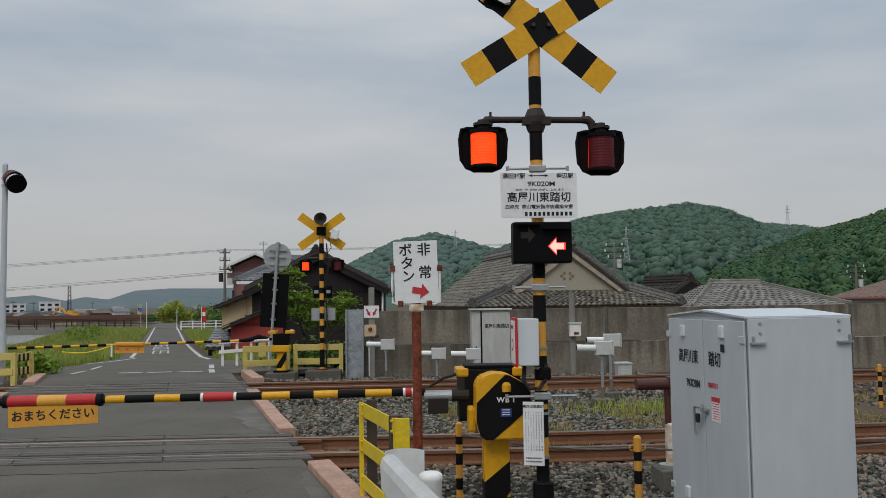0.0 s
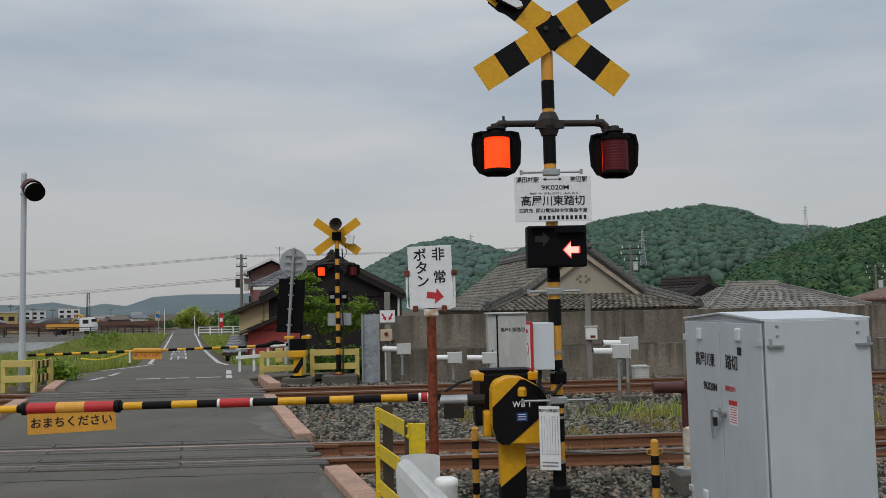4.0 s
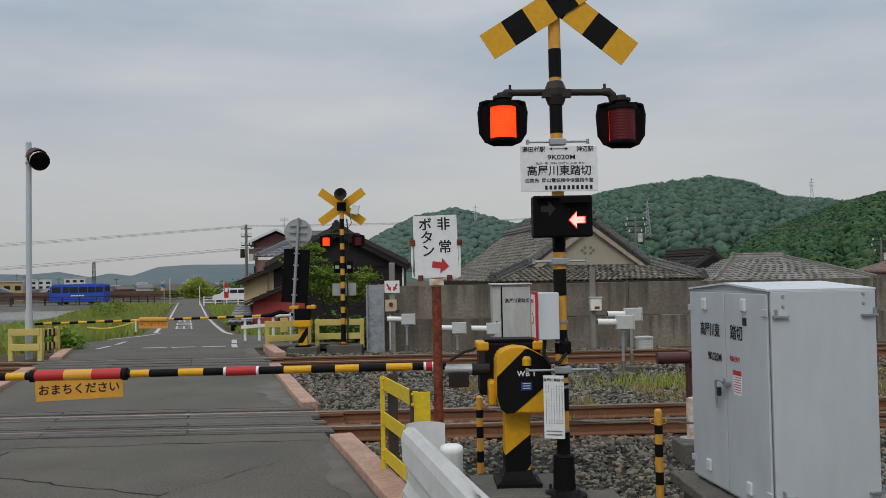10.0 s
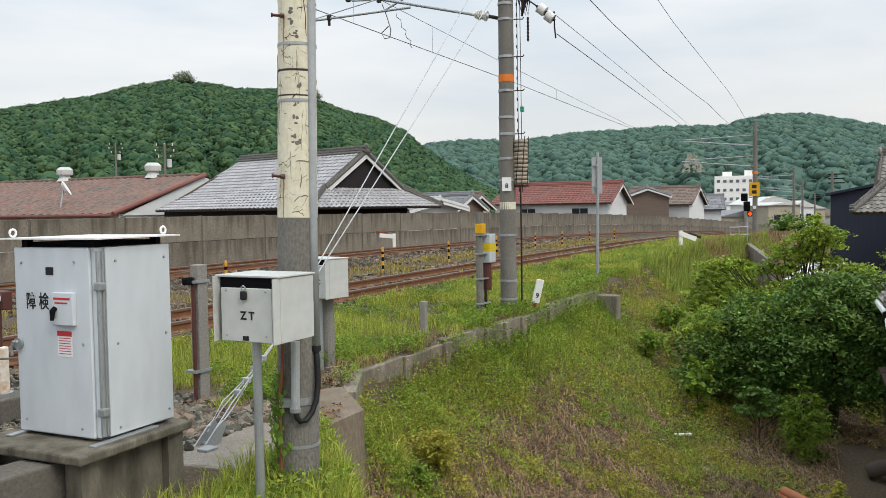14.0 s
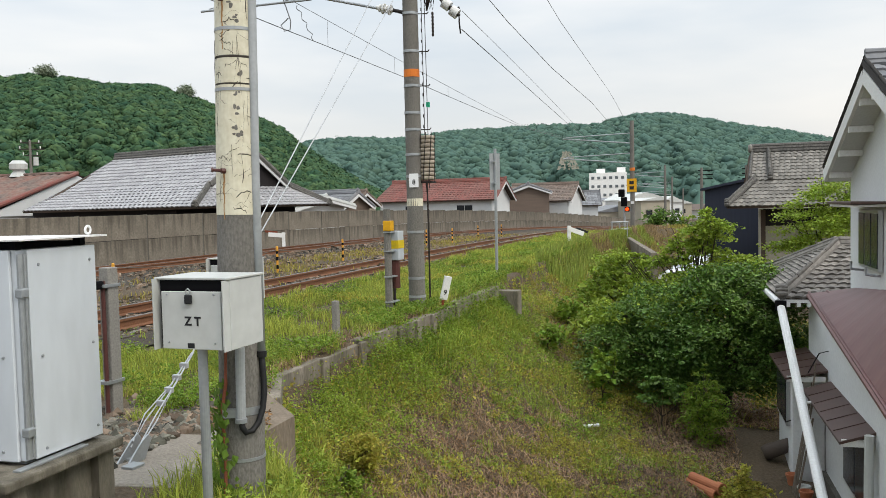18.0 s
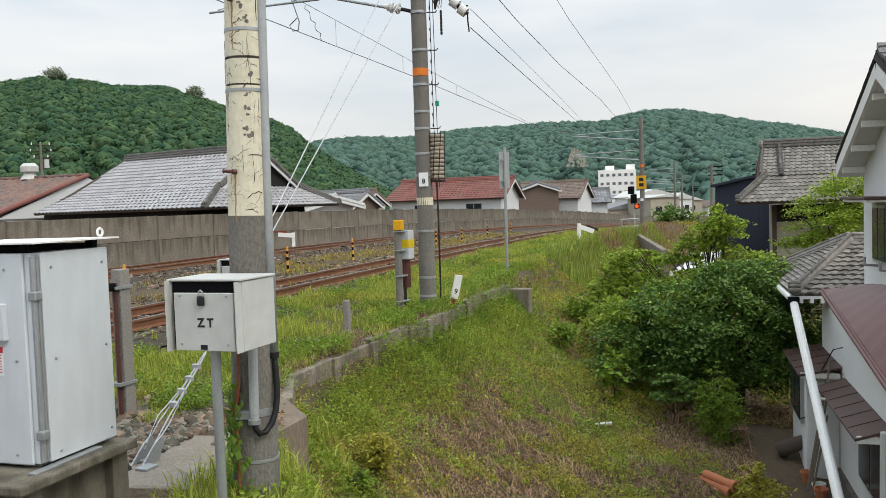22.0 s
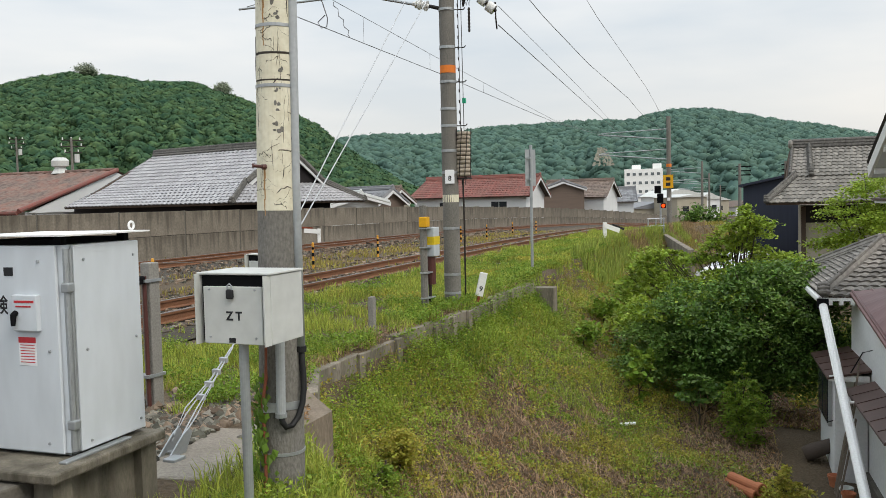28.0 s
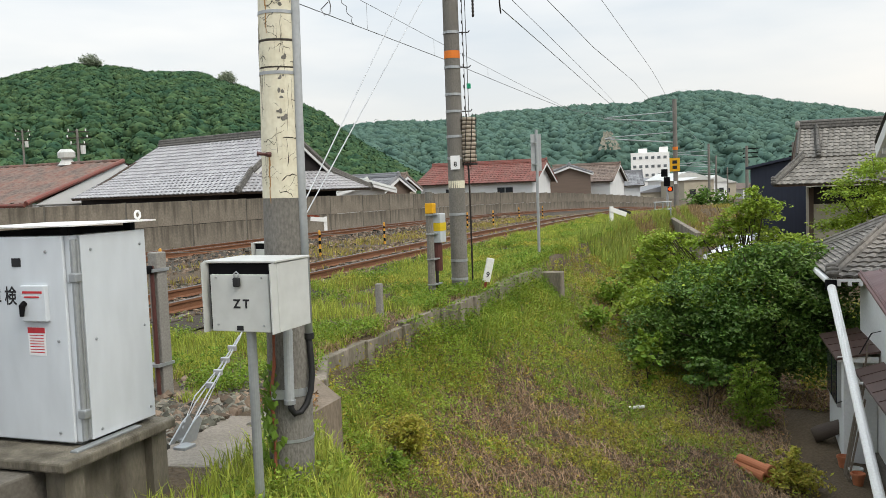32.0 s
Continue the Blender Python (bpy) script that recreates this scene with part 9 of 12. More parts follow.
def blades(name, x, y, h, w, mat, label="", lean=0.45, parent=None, z=None):
    """Grass: every blade is a bent, tapered strip."""
    n = len(x)
    if n == 0:
        return None
    z = land(x, y) - 0.01 if z is None else z
    a = R.uniform(0, math.tau, n)
    side = np.stack([np.cos(a), np.sin(a), 0 * a], -1)
    b = R.uniform(0, math.tau, n)
    k = R.uniform(0.1, 1.0, n) * lean
    out = np.stack([np.cos(b) * k, np.sin(b) * k, 0 * b], -1)
    p = np.stack([x, y, z], -1)
    h, w = np.broadcast_to(h, n), np.broadcast_to(w, n)
    up = np.array([0, 0, 1.0])
    mid = p + up * (h * 0.6)[:, None] + out * (h * 0.35)[:, None]
    tip = p + up * (h * (1 - 0.35 * k))[:, None] + out * h[:, None]
    s0, s1 = side * (w * 0.5)[:, None], side * (w * 0.38)[:, None]
    V = np.stack([p - s0, p + s0, mid + s1, mid - s1, tip], 1)
    F = np.array([[0, 1, 2], [0, 2, 3], [3, 2, 4]])[None] + (np.arange(n) * 5)[:, None, None]
    o = mesh_np(name, V, F, mat, parent)
    if label:
        tagged(o, label, "grass", kind="stuff")
    return o


def leaf_mesh(name, c, size, mat, parent=None, flat=0.6, long=1.5, label="", droop=0.0):
    """Leaves as small folded rhombs, more or less level."""
    n = len(c)
    d = R.standard_normal((n, 3))
    d[:, 2] = d[:, 2] * (1 - flat) - droop
    d /= np.linalg.norm(d, axis=1)[:, None]
    s = np.cross(d, R.standard_normal((n, 3)) * (1 - flat) + np.array([0, 0, 1.0]))
    s /= np.linalg.norm(s, axis=1)[:, None] + 1e-9
    u = np.cross(s, d)
    size = np.broadcast_to(size, n)[:, None]
    a, b = d * size * long * 0.5, s * size * 0.5
    f = u * size * 0.14
    V = np.stack([c - a, c + b + f - a * 0.1, c + a, c - b + f - a * 0.1], 1)
    F = np.array([[0, 1, 2], [0, 2, 3]])[None] + (np.arange(n) * 4)[:, None, None]
    o = mesh_np(name, V, F, mat, parent)
    if label:
        tagged(o, label, "plants", kind="stuff")
    return o


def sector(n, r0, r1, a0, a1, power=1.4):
    """Places in a fan about the camera's later standpoint, thinning out with distance from it."""
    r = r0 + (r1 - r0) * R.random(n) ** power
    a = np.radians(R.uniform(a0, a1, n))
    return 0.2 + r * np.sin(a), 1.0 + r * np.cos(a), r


# the bank below the line
def stalks(name, x, y, length, w, mat, label, slant):
    """Dead stems that lie along the slope, each a thin flat strip."""
    n = len(x)
    a = R.normal(slant, 0.55, n) + math.pi * (R.random(n) < 0.5)
    x1, y1 = x + np.cos(a) * length, y + np.sin(a) * length
    z0, z1 = land(x, y) + R.uniform(0.0, 0.05, n), land(x1, y1) + R.uniform(0.01, 0.09, n)
    p, q = np.stack([x, y, z0], -1), np.stack([x1, y1, z1], -1)
    m = (p + q) / 2 + np.stack([0 * x, 0 * x, R.uniform(0.0, 0.05, n)], -1)
    s = np.stack([-np.sin(a), np.cos(a), R.normal(0, 0.5, n)], -1) * (np.broadcast_to(w, n) * 0.5)[:, None]
    V = np.stack([p - s, p + s, m + s, m - s, q], 1)
    F = np.array([[0, 1, 2], [0, 2, 3], [3, 2, 4]])[None] + (np.arange(n) * 5)[:, None, None]
    return tagged(mesh_np(name, V, F, mat), label, "grass", kind="stuff")


def on_bank(x, y, margin=0.06):
    plot = (x > 5.5) & (y < 0.9 + 0.12 * (x - 8)) & (x < 15.5)
    return (edge_dist(x, y) > margin) & ~plot & (y > -6)


def greenness(x, y):
    """Where the bank is green: along the wall and in patches, with bare brown streaks down the middle."""
    d = edge_dist(x, y)
    g = 0.34 * vnoise(x, y, 1.5, 1) + 0.36 * vnoise(x, y, 0.5, 2) + 0.30 * vnoise(x, y, 0.24, 3)
    g = 0.5 + 1.35 * (g - 0.5)
    # thins the plants under the bush; bare dark soil stands in for its shade
    shade = np.clip(1.3 - np.hypot((x - 15.6) / 2.2, (y - 1.9) / 1.5), 0, 0.6)
    return g - shade + 0.26 * np.clip(1 - d / 1.3, 0, 1) - 0.05 * np.clip((d - 0.9) / 1.6, 0, 1) + 0.14 * np.clip((x - 12) / 6, 0, 1)


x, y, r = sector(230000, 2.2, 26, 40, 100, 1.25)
ok = on_bank(x, y)
x, y, r = x[ok], y[ok], r[ok]
g = greenness(x, y)
ok = R.random(len(x)) > np.clip((g - 0.30) / 0.3, 0, 0.8)
stalks("dead_stalks", x[ok], y[ok], R.uniform(0.04, 0.22, ok.sum()) * (1 + r[ok] / 30), R.uniform(0.002, 0.0055, ok.sum()) * (1 + r[ok] / 14), "thatch", "matted dead brown stalks on the bank", 0.25)
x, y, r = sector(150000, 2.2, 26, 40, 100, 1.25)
ok = on_bank(x, y) & (greenness(x, y) < 0.55)
x, y, r = x[ok], y[ok], r[ok]
c = np.stack([x, y, land(x, y) + R.uniform(0.0, 0.05, len(x))], -1)
leaf_mesh("withered_leaves", c, R.uniform(0.007, 0.018, len(x)) * (1 + r / 14), "weed_red", label="reddish brown withered leaves on the bank")
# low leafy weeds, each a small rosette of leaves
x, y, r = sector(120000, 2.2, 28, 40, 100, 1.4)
ok = on_bank(x, y, 0.03)
x, y, r = x[ok], y[ok], r[ok]
g = greenness(x, y)
ok = R.random(len(x)) < np.clip((g - 0.34) / 0.16, 0.08, 1.0)
x, y, r, g = x[ok], y[ok], r[ok], g[ok]
k = 7
spread = (R.uniform(0.02, 0.05, len(x)) * (0.7 + g))[:, None]
hgt = (R.uniform(0.03, 0.22, len(x)) * (0.15 + 2.2 * np.clip(g, 0, 1) * vnoise(x, y, 0.34, 7) ** 1.6))[:, None]
q = np.stack([x[:, None] + R.standard_normal((len(x), k)) * spread, y[:, None] + R.standard_normal((len(x), k)) * spread, land(x, y)[:, None] + R.uniform(0.1, 1.0, (len(x), k)) * hgt], -1)
sz = R.uniform(0.007, 0.017, (len(x), 1)) * R.uniform(0.7, 1.2, (len(x), k)) * (1 + r / 15)[:, None]
pick = vnoise(x, y, 0.8, 6) * 0.6 + R.random(len(x)) * 0.4
for nm, kk, mt, lb in (("bank_weeds", pick < 0.50, "weed", "yellowish green leafy weeds on the bank"), ("bank_weeds_fresh", (pick >= 0.50) & (pick < 0.70), "leaf_light", "fresh green leafy weeds on the bank"), ("bank_weeds_deep", pick >= 0.70, "leaf_fern", "deep green leafy weeds on the bank")):
    leaf_mesh(nm, q[kk].reshape(-1, 3), sz[kk].ravel(), mt, label=lb, flat=0.35, long=1.8)
# a dense leafy fringe along the foot of the low wall
x = 6.75 + 11 * R.random(7000) ** 1.1
y = np.interp(x, ER[1:, 0], ER[1:, 1]) - 0.1 - np.abs(R.normal(0, 0.38, len(x)))
ok = on_bank(x, y, 0.05) & (vnoise(x, y, 0.6, 9) > 0.22)
x, y = x[ok], y[ok]
tall = (0.05 + 0.28 * vnoise(x, y, 0.5, 10) ** 1.5)[:, None]
q = np.stack([x[:, None] + R.standard_normal((len(x), 8)) * 0.04, y[:, None] + R.standard_normal((len(x), 8)) * 0.04, land(x, y)[:, None] + R.uniform(0.1, 1.0, (len(x), 8)) * tall], -1)
sz = R.uniform(0.007, 0.017, (len(x), 8)) * (1 + x / 25)[:, None]
kk = vnoise(x, y, 0.7, 13) > 0.48
leaf_mesh("wall_foot_weeds", q[kk].reshape(-1, 3), sz[kk].ravel(), "leaf_fern", label="deep green weeds along the foot of the low wall", flat=0.35, long=1.7)
leaf_mesh("wall_foot_weeds_pale", q[~kk].reshape(-1, 3), sz[~kk].ravel(), "leaf_light", label="fresh green weeds along the foot of the low wall", flat=0.35, long=1.7)
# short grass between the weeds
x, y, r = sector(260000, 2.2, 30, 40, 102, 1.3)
ok = on_bank(x, y)
x, y, r = x[ok], y[ok], r[ok]
g = greenness(x, y)
ok = R.random(len(x)) < np.clip((g - 0.32) / 0.25, 0.08, 0.9)
x, y, r, g = x[ok], y[ok], r[ok], g[ok]
h = R.uniform(0.03, 0.13, len(x)) * (0.3 + 1.3 * vnoise(x, y, 0.3, 17)) * (1 + r / 22)
yel = vnoise(x, y, 0.9, 8) + R.normal(0, 0.15, len(x)) > 0.5
blades("bank_grass", x[~yel], y[~yel], h[~yel], 0.0045 * (1 + r[~yel] / 14), "grass_lush", "short green grass on the bank", 1.0)
blades("bank_grass_pale", x[yel], y[yel], h[yel], 0.0045 * (1 + r[yel] / 14), "grass", "short yellowish grass on the bank", 1.2)
# fountains of broad green grass below the wall and here and there
bx, by, bh, bw = [], [], [], []
spots = [(7.1, 5.0, 0.3), (7.35, 5.25, 0.34), (7.7, 5.45, 0.3), (13.6, 5.85, 0.4), (14.8, 5.7, 0.34), (15.9, 5.75, 0.34), (10.2, 5.75, 0.3), (9.2, 5.72, 0.26), (11.9, 5.75, 0.42), (12.4, 5.8, 0.45), (12.9, 5.78, 0.4), (13.15, 5.55, 0.3), (11.3, 5.72, 0.3), (14.3, 5.9, 0.35), (15.0, 5.95, 0.4), (15.6, 6.0, 0.38), (16.2, 6.05, 0.4), (16.8, 6.0, 0.35), (8.6, 5.5, 0.25), (9.5, 5.3, 0.22), (10.6, 4.6, 0.2), (12.2, 4.9, 0.24), (13.0, 4.3, 0.22), (10.2, 3.6, 0.22), (8.9, 3.1, 0.25), (11.6, 3.2, 0.2)]
for k in range(150):
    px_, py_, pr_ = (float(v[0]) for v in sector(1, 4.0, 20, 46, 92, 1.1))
    if on_bank(np.array([px_]), np.array([py_]), 0.2)[0] and edge_dist(px_, py_) < 3.5:
        spots.append((px_, py_, R.uniform(0.08, 0.2)))
for px_, py_, hh in spots:
    k = R.integers(26, 60)
    bx.append(px_ + R.normal(0, 0.04 + 0.1 * hh, k)); by.append(py_ + R.normal(0, 0.04 + 0.1 * hh, k)); bh.append(R.uniform(0.5, 1.1, k) * hh); bw.append(np.full(k, 0.008 + 0.018 * hh))
blades("grass_tufts", np.concatenate(bx), np.concatenate(by), np.concatenate(bh), np.concatenate(bw), "grass_lush", "tufts of broad green grass on the bank", 1.0)

# lush strip between the line and the retaining wall
n = 90000
x = 5.6 + 42 * R.random(n) ** 1.7
y = R.uniform(0, 1, n) * (8.75 + bend(x) - np.interp(x, ER[1:, 0], ER[1:, 1])) + np.interp(x, ER[1:, 0], ER[1:, 1]) - 0.05
thin = vnoise(x, y, 0.9, 11) * 0.6 + vnoise(x, y, 0.3, 12) * 0.4
ok = (thin > 0.37) & ~((x < 6.9) & (y < 5.7)) & ~((np.abs(x - 22.6) < 2.2) & (np.abs(y - 8.45) < 0.4))
x, y, thin = x[ok], y[ok], thin[ok]
g = 1 + x / 16
h = R.uniform(0.06, 0.17, len(x)) * (0.5 + thin) * (1 + x / 40)
dryer = (thin < 0.42) & (R.random(len(x)) < 0.5)
blades("verge_grass", x[~dryer], y[~dryer], h[~dryer], 0.007 * g[~dryer], "grass_lush", "bright green grass along the near track", 0.6)
blades("verge_grass_dry", x[dryer], y[dryer], h[dryer] * 0.8, 0.007 * g[dryer], "drygrass", "dry grass along the near track", 0.9)
x = 6.0 + 30 * R.random(13000) ** 1.6
lo_y = np.interp(x, ER[1:, 0], ER[1:, 1])
y = lo_y + (8.5 + bend(x) - lo_y) * R.random(len(x)) ** 1.4
ok = (vnoise(x, y, 0.8, 14) * 0.6 + vnoise(x, y, 0.25, 15) * 0.4 > 0.52) & ~((x < 6.9) & (y < 5.7))
x, y = x[ok], y[ok]
q = np.stack([x[:, None] + R.standard_normal((len(x), 10)) * 0.05, y[:, None] + R.standard_normal((len(x), 10)) * 0.05, (land(x, y) + R.uniform(0.02, 0.12, len(x)))[:, None] + R.uniform(0, 0.1, (len(x), 10))], -1)
sz = R.uniform(0.008, 0.02, (len(x), 10)) * (1 + x / 18)[:, None]
kk = vnoise(x, y, 0.9, 16) > 0.3
leaf_mesh("verge_weeds", q[kk].reshape(-1, 3), sz[kk].ravel(), "leaf_fern", label="leafy green weeds beside the near track", flat=0.4)
leaf_mesh("verge_weeds_brown", q[~kk].reshape(-1, 3), sz[~kk].ravel(), "weed", label="yellow-brown weeds beside the near track", flat=0.4)
x = 6.9 + 11 * R.random(2600)
y = np.interp(x, ER[1:, 0], ER[1:, 1]) + np.abs(R.normal(0.05, 0.22, len(x)))
stalks("edge_litter", x, y, R.uniform(0.05, 0.2, len(x)), 0.008, "thatch", "dead stalks along the top of the low wall", 0.3)
# tall grass at the foot of the mast and on the plinths
n = 5200
x, y = R.uniform(2.3, 4.9, n), R.uniform(2.2, 4.6, n)
d = edge_dist(x, y)
ok = (np.abs(d - 0.1) < 0.4) & ((x - 4.38) ** 2 + (y - 3.96) ** 2 > 0.05)
x, y = x[ok], y[ok]
blades("tall_grass", x, y, R.uniform(0.08, 0.3, len(x)) * (0.4 + vnoise(x, y, 0.4, 21)), 0.007, "grass_lush", "tall green grass round the plinths", 0.7)
# thin growth between the two tracks
n = 26000
x = 0.6 + 50 * R.random(n) ** 1.6
y = R.uniform(11.3, 14.8, n) + bend(x)
t = 0.6 * vnoise(x, y, 1.5, 31) + 0.4 * vnoise(x, y, 0.4, 32)
ok = t > np.where(x < 5, 0.62, 0.5)
x, y, t = x[ok], y[ok], t[ok]
dr = R.random(len(x)) < 0.42
g = 1 + x / 16
h = R.uniform(0.05, 0.16, len(x)) * (0.6 + t)
blades("track_grass", x[~dr], y[~dr], h[~dr], 0.011 * g[~dr], "grass", "patchy green grass between the tracks", 0.7)
blades("track_grass_dry", x[dr], y[dr], h[dr], 0.010 * g[dr], "drygrass", "dry brown stalks between the tracks", 0.8)
# a few blades among the stones of the near track and along the far wall
n = 5000
x = 0.8 + 40 * R.random(n) ** 1.5
y = np.where(R.random(n) < 0.6, R.uniform(8.4, 11.3, n), R.uniform(18.2, 20.6, n)) + bend(x)
ok = vnoise(x, y, 0.8, 41) > 0.66
blades("ballast_grass", x[ok], y[ok], R.uniform(0.05, 0.2, ok.sum()), 0.011 * (1 + x[ok] / 16), "grass", "blades of grass among the ballast", 0.7)
n = 900
x, y = R.normal(4.6, 1.0, n), R.normal(13.6, 0.35, n)
blades("crossing_tuft", x, y, R.uniform(0.08, 0.34, n), 0.013, "grass_lush", "green tufts beside the far track", 0.8)
# kerb weeds by the road
n = 700
s = R.random(n)
x, y = np.interp(s, [0, 1], [0.25, -0.15]) + R.normal(0, 0.09, n), 4.6 + 2.1 * s
blades("kerb_grass", x, y, R.uniform(0.04, 0.16, n), 0.010, "grass", "grass beside the kerb", 0.9)

# the meadow beside the river and the verges of the far lane
n = 70000
y = 20.8 + 86 * R.random(n) ** 1.7
left = np.interp(y, [20.2, 21.5, 23, 25, 27, 30, 200], [-8.4, -9.6, -9.9, -9.6, -9.6, -9.8, -56.55])
x = left - 0.1 - np.abs(R.normal(0, 1, n)) * (6 + 0.15 * (y - 20))
ok = (x > -13 - 0.32 * (y - 20) - 9)
x, y = x[ok], y[ok]
t = 0.5 * vnoise(x, y, 6, 51) + 0.5 * vnoise(x, y, 1.5, 52)
dr = (R.random(len(x)) < 0.1) | (t < 0.22)
h = R.uniform(0.12, 0.36, len(x)) * (0.5 + t) * (1 + 0.004 * y)
w = 0.02 * (1 + (y - 20) / 16)
blades("meadow_grass", x[~dr], y[~dr], h[~dr], w[~dr], "meadow", "long meadow grass beside the lane", 0.5)
blades("meadow_grass_dry", x[dr], y[dr], h[dr], w[dr], "drygrass", "straw-coloured meadow stalks", 0.5)
n = 15000
y = 25 + 72 * R.random(n) ** 1.6
x = np.interp(y, [20.2, 22, 24, 27, 30, 200], [-3.9, -1.6, -1.0, -5.2, -6.8, -6.7 - 170 * 0.27]) + 0.35 + np.abs(R.normal(0, 1, n)) * (1.1 + 0.03 * (y - 25))
blades("lane_verge_grass", x, y, R.uniform(0.1, 0.34, n), 0.014 * (1 + (y - 20) / 22), "meadow", "green verge of the far lane", 0.5)
n = 3000
x, y = R.normal(-7.0, 0.9, n), R.normal(21.4, 0.6, n)
ok = (x < -5.9 - 0.27 * (y - 15)) & (y > 20.3)
blades("fence_grass", x[ok] - 1.6, y[ok], R.uniform(0.1, 0.3, ok.sum()), 0.014, "grass_lush", "grass round the fence", 0.6)


# ---- ballast ----
def stones(name, x, y, size, mat, label, z=None, round_=False):
    v = np.array([(i, j, k) for i in (-1, 1) for j in (-1, 1) for k in (-1, 1)]) * 0.68
    f = np.array([[0, 1, 3], [0, 3, 2], [4, 6, 7], [4, 7, 5], [0, 4, 5], [0, 5, 1], [2, 3, 7], [2, 7, 6], [0, 2, 6], [0, 6, 4], [1, 5, 7], [1, 7, 3]])
    if round_:
        v, f = ICO_V, ICO_F
    n = len(x)
    s = R.uniform(0.55, 1.15, n)[:, None] * np.broadcast_to(size, n)[:, None]
    rad = 1 + 0.27 * R.standard_normal((n, len(v)))
    sh = R.uniform(0.7, 1.2, (n, 3)) * np.array([1, 1, 0.85])
    a = R.uniform(0, math.tau, n)
    V = v[None] * np.clip(rad, 0.5, 1.5)[:, :, None] * sh[:, None, :] * s[:, None, :]
    ca, sa = np.cos(a)[:, None], np.sin(a)[:, None]
    V = np.stack([V[..., 0] * ca - V[..., 1] * sa, V[..., 0] * sa + V[..., 1] * ca, V[..., 2]], -1)
    zz = land(x, y) + s[:, 0] * 0.3 if z is None else z
    V = V + np.stack([x, y, zz], -1)[:, None, :]
    F = f[None] + (np.arange(n) * len(v))[:, None, None]
    return tagged(mesh_np(name, V, F, mat), label, "ballast", kind="stuff")


_bm = B()
bmesh.ops.create_icosphere(_bm, subdivisions=1, radius=1)
ICO_V = np.array([w.co for w in _bm.verts])
ICO_F = np.array([[w.index for w in g.verts] for g in _bm.faces])
_bm.free()


def off_rails(x, y):
    keep = np.ones(len(x), bool)
    for q in NEAR_RAILS + FAR_RAILS:
        keep &= np.abs(y - (q + bend(x))) > 0.085
    return keep


n = 46000
x, y = R.uniform(-3.5, 6.0, n), 5.9 + 14.8 * R.random(n) ** 1.5
ok = (x > road_right(y) + 0.42) & off_rails(x, y)
x, y = x[ok], y[ok]
rusty = ((np.abs(y - 9.75) < 0.9) | (np.abs(y - 17.0) < 0.9)) & (R.random(len(x)) < 0.8) | (R.random(len(x)) < 0.16)
stones("ballast_stones", x[~rusty], y[~rusty], 0.021 + 0.0010 * y[~rusty], "stone", "grey crushed ballast stones", round_=True)
stones("ballast_stones_rusty", x[rusty], y[rusty], 0.021 + 0.0010 * y[rusty], "stone_brown", "rust-stained ballast stones", round_=True)
n = 21000
x = 6 + 44 * R.random(n) ** 1.5
mid = np.where(R.random(n) < 0.6, 9.8, 16.2)
y = mid + np.where(mid < 12, R.uniform(-1.0, 2.6, n), R.uniform(-2.6, 2.6, n)) + bend(x)
ok = off_rails(x, y)
x, y = x[ok], y[ok]
rusty = R.random(len(x)) < 0.72
for nm, k, mt, lb in (("track_stones", ~rusty, "stone", "grey ballast stones along the tracks"), ("track_stones_rusty", rusty, "stone_brown", "rust-stained ballast stones along the tracks")):
    stones(nm, x[k], y[k], 0.03 + 0.0012 * x[k], mt, lb)
n = 3600
x, y = R.normal(5.2, 0.75, n), R.normal(5.75, 0.32, n)
ok = (y > 5.22 + 0.12 * (x - 4.6)) & (x > 3.9) & (edge_dist(x, y) < -0.1)
x, y = x[ok], y[ok]
ok = R.random(len(x)) < 0.6
stones("gravel_heap", x[ok], y[ok], R.uniform(0.025, 0.055, ok.sum()), "stone", "loose grey gravel round the guy wire anchor", round_=True)
stones("gravel_heap_brown", x[~ok], y[~ok], R.uniform(0.025, 0.06, (~ok).sum()), "stone_brown", "loose brown stones round the guy wire anchor", round_=True)
n = 700
x, y = R.normal(22.6, 1.3, n), R.normal(8.45, 0.22, n)
stones("gravel_patch", x, y, 0.05, "stone", "patch of pale gravel beside the track")


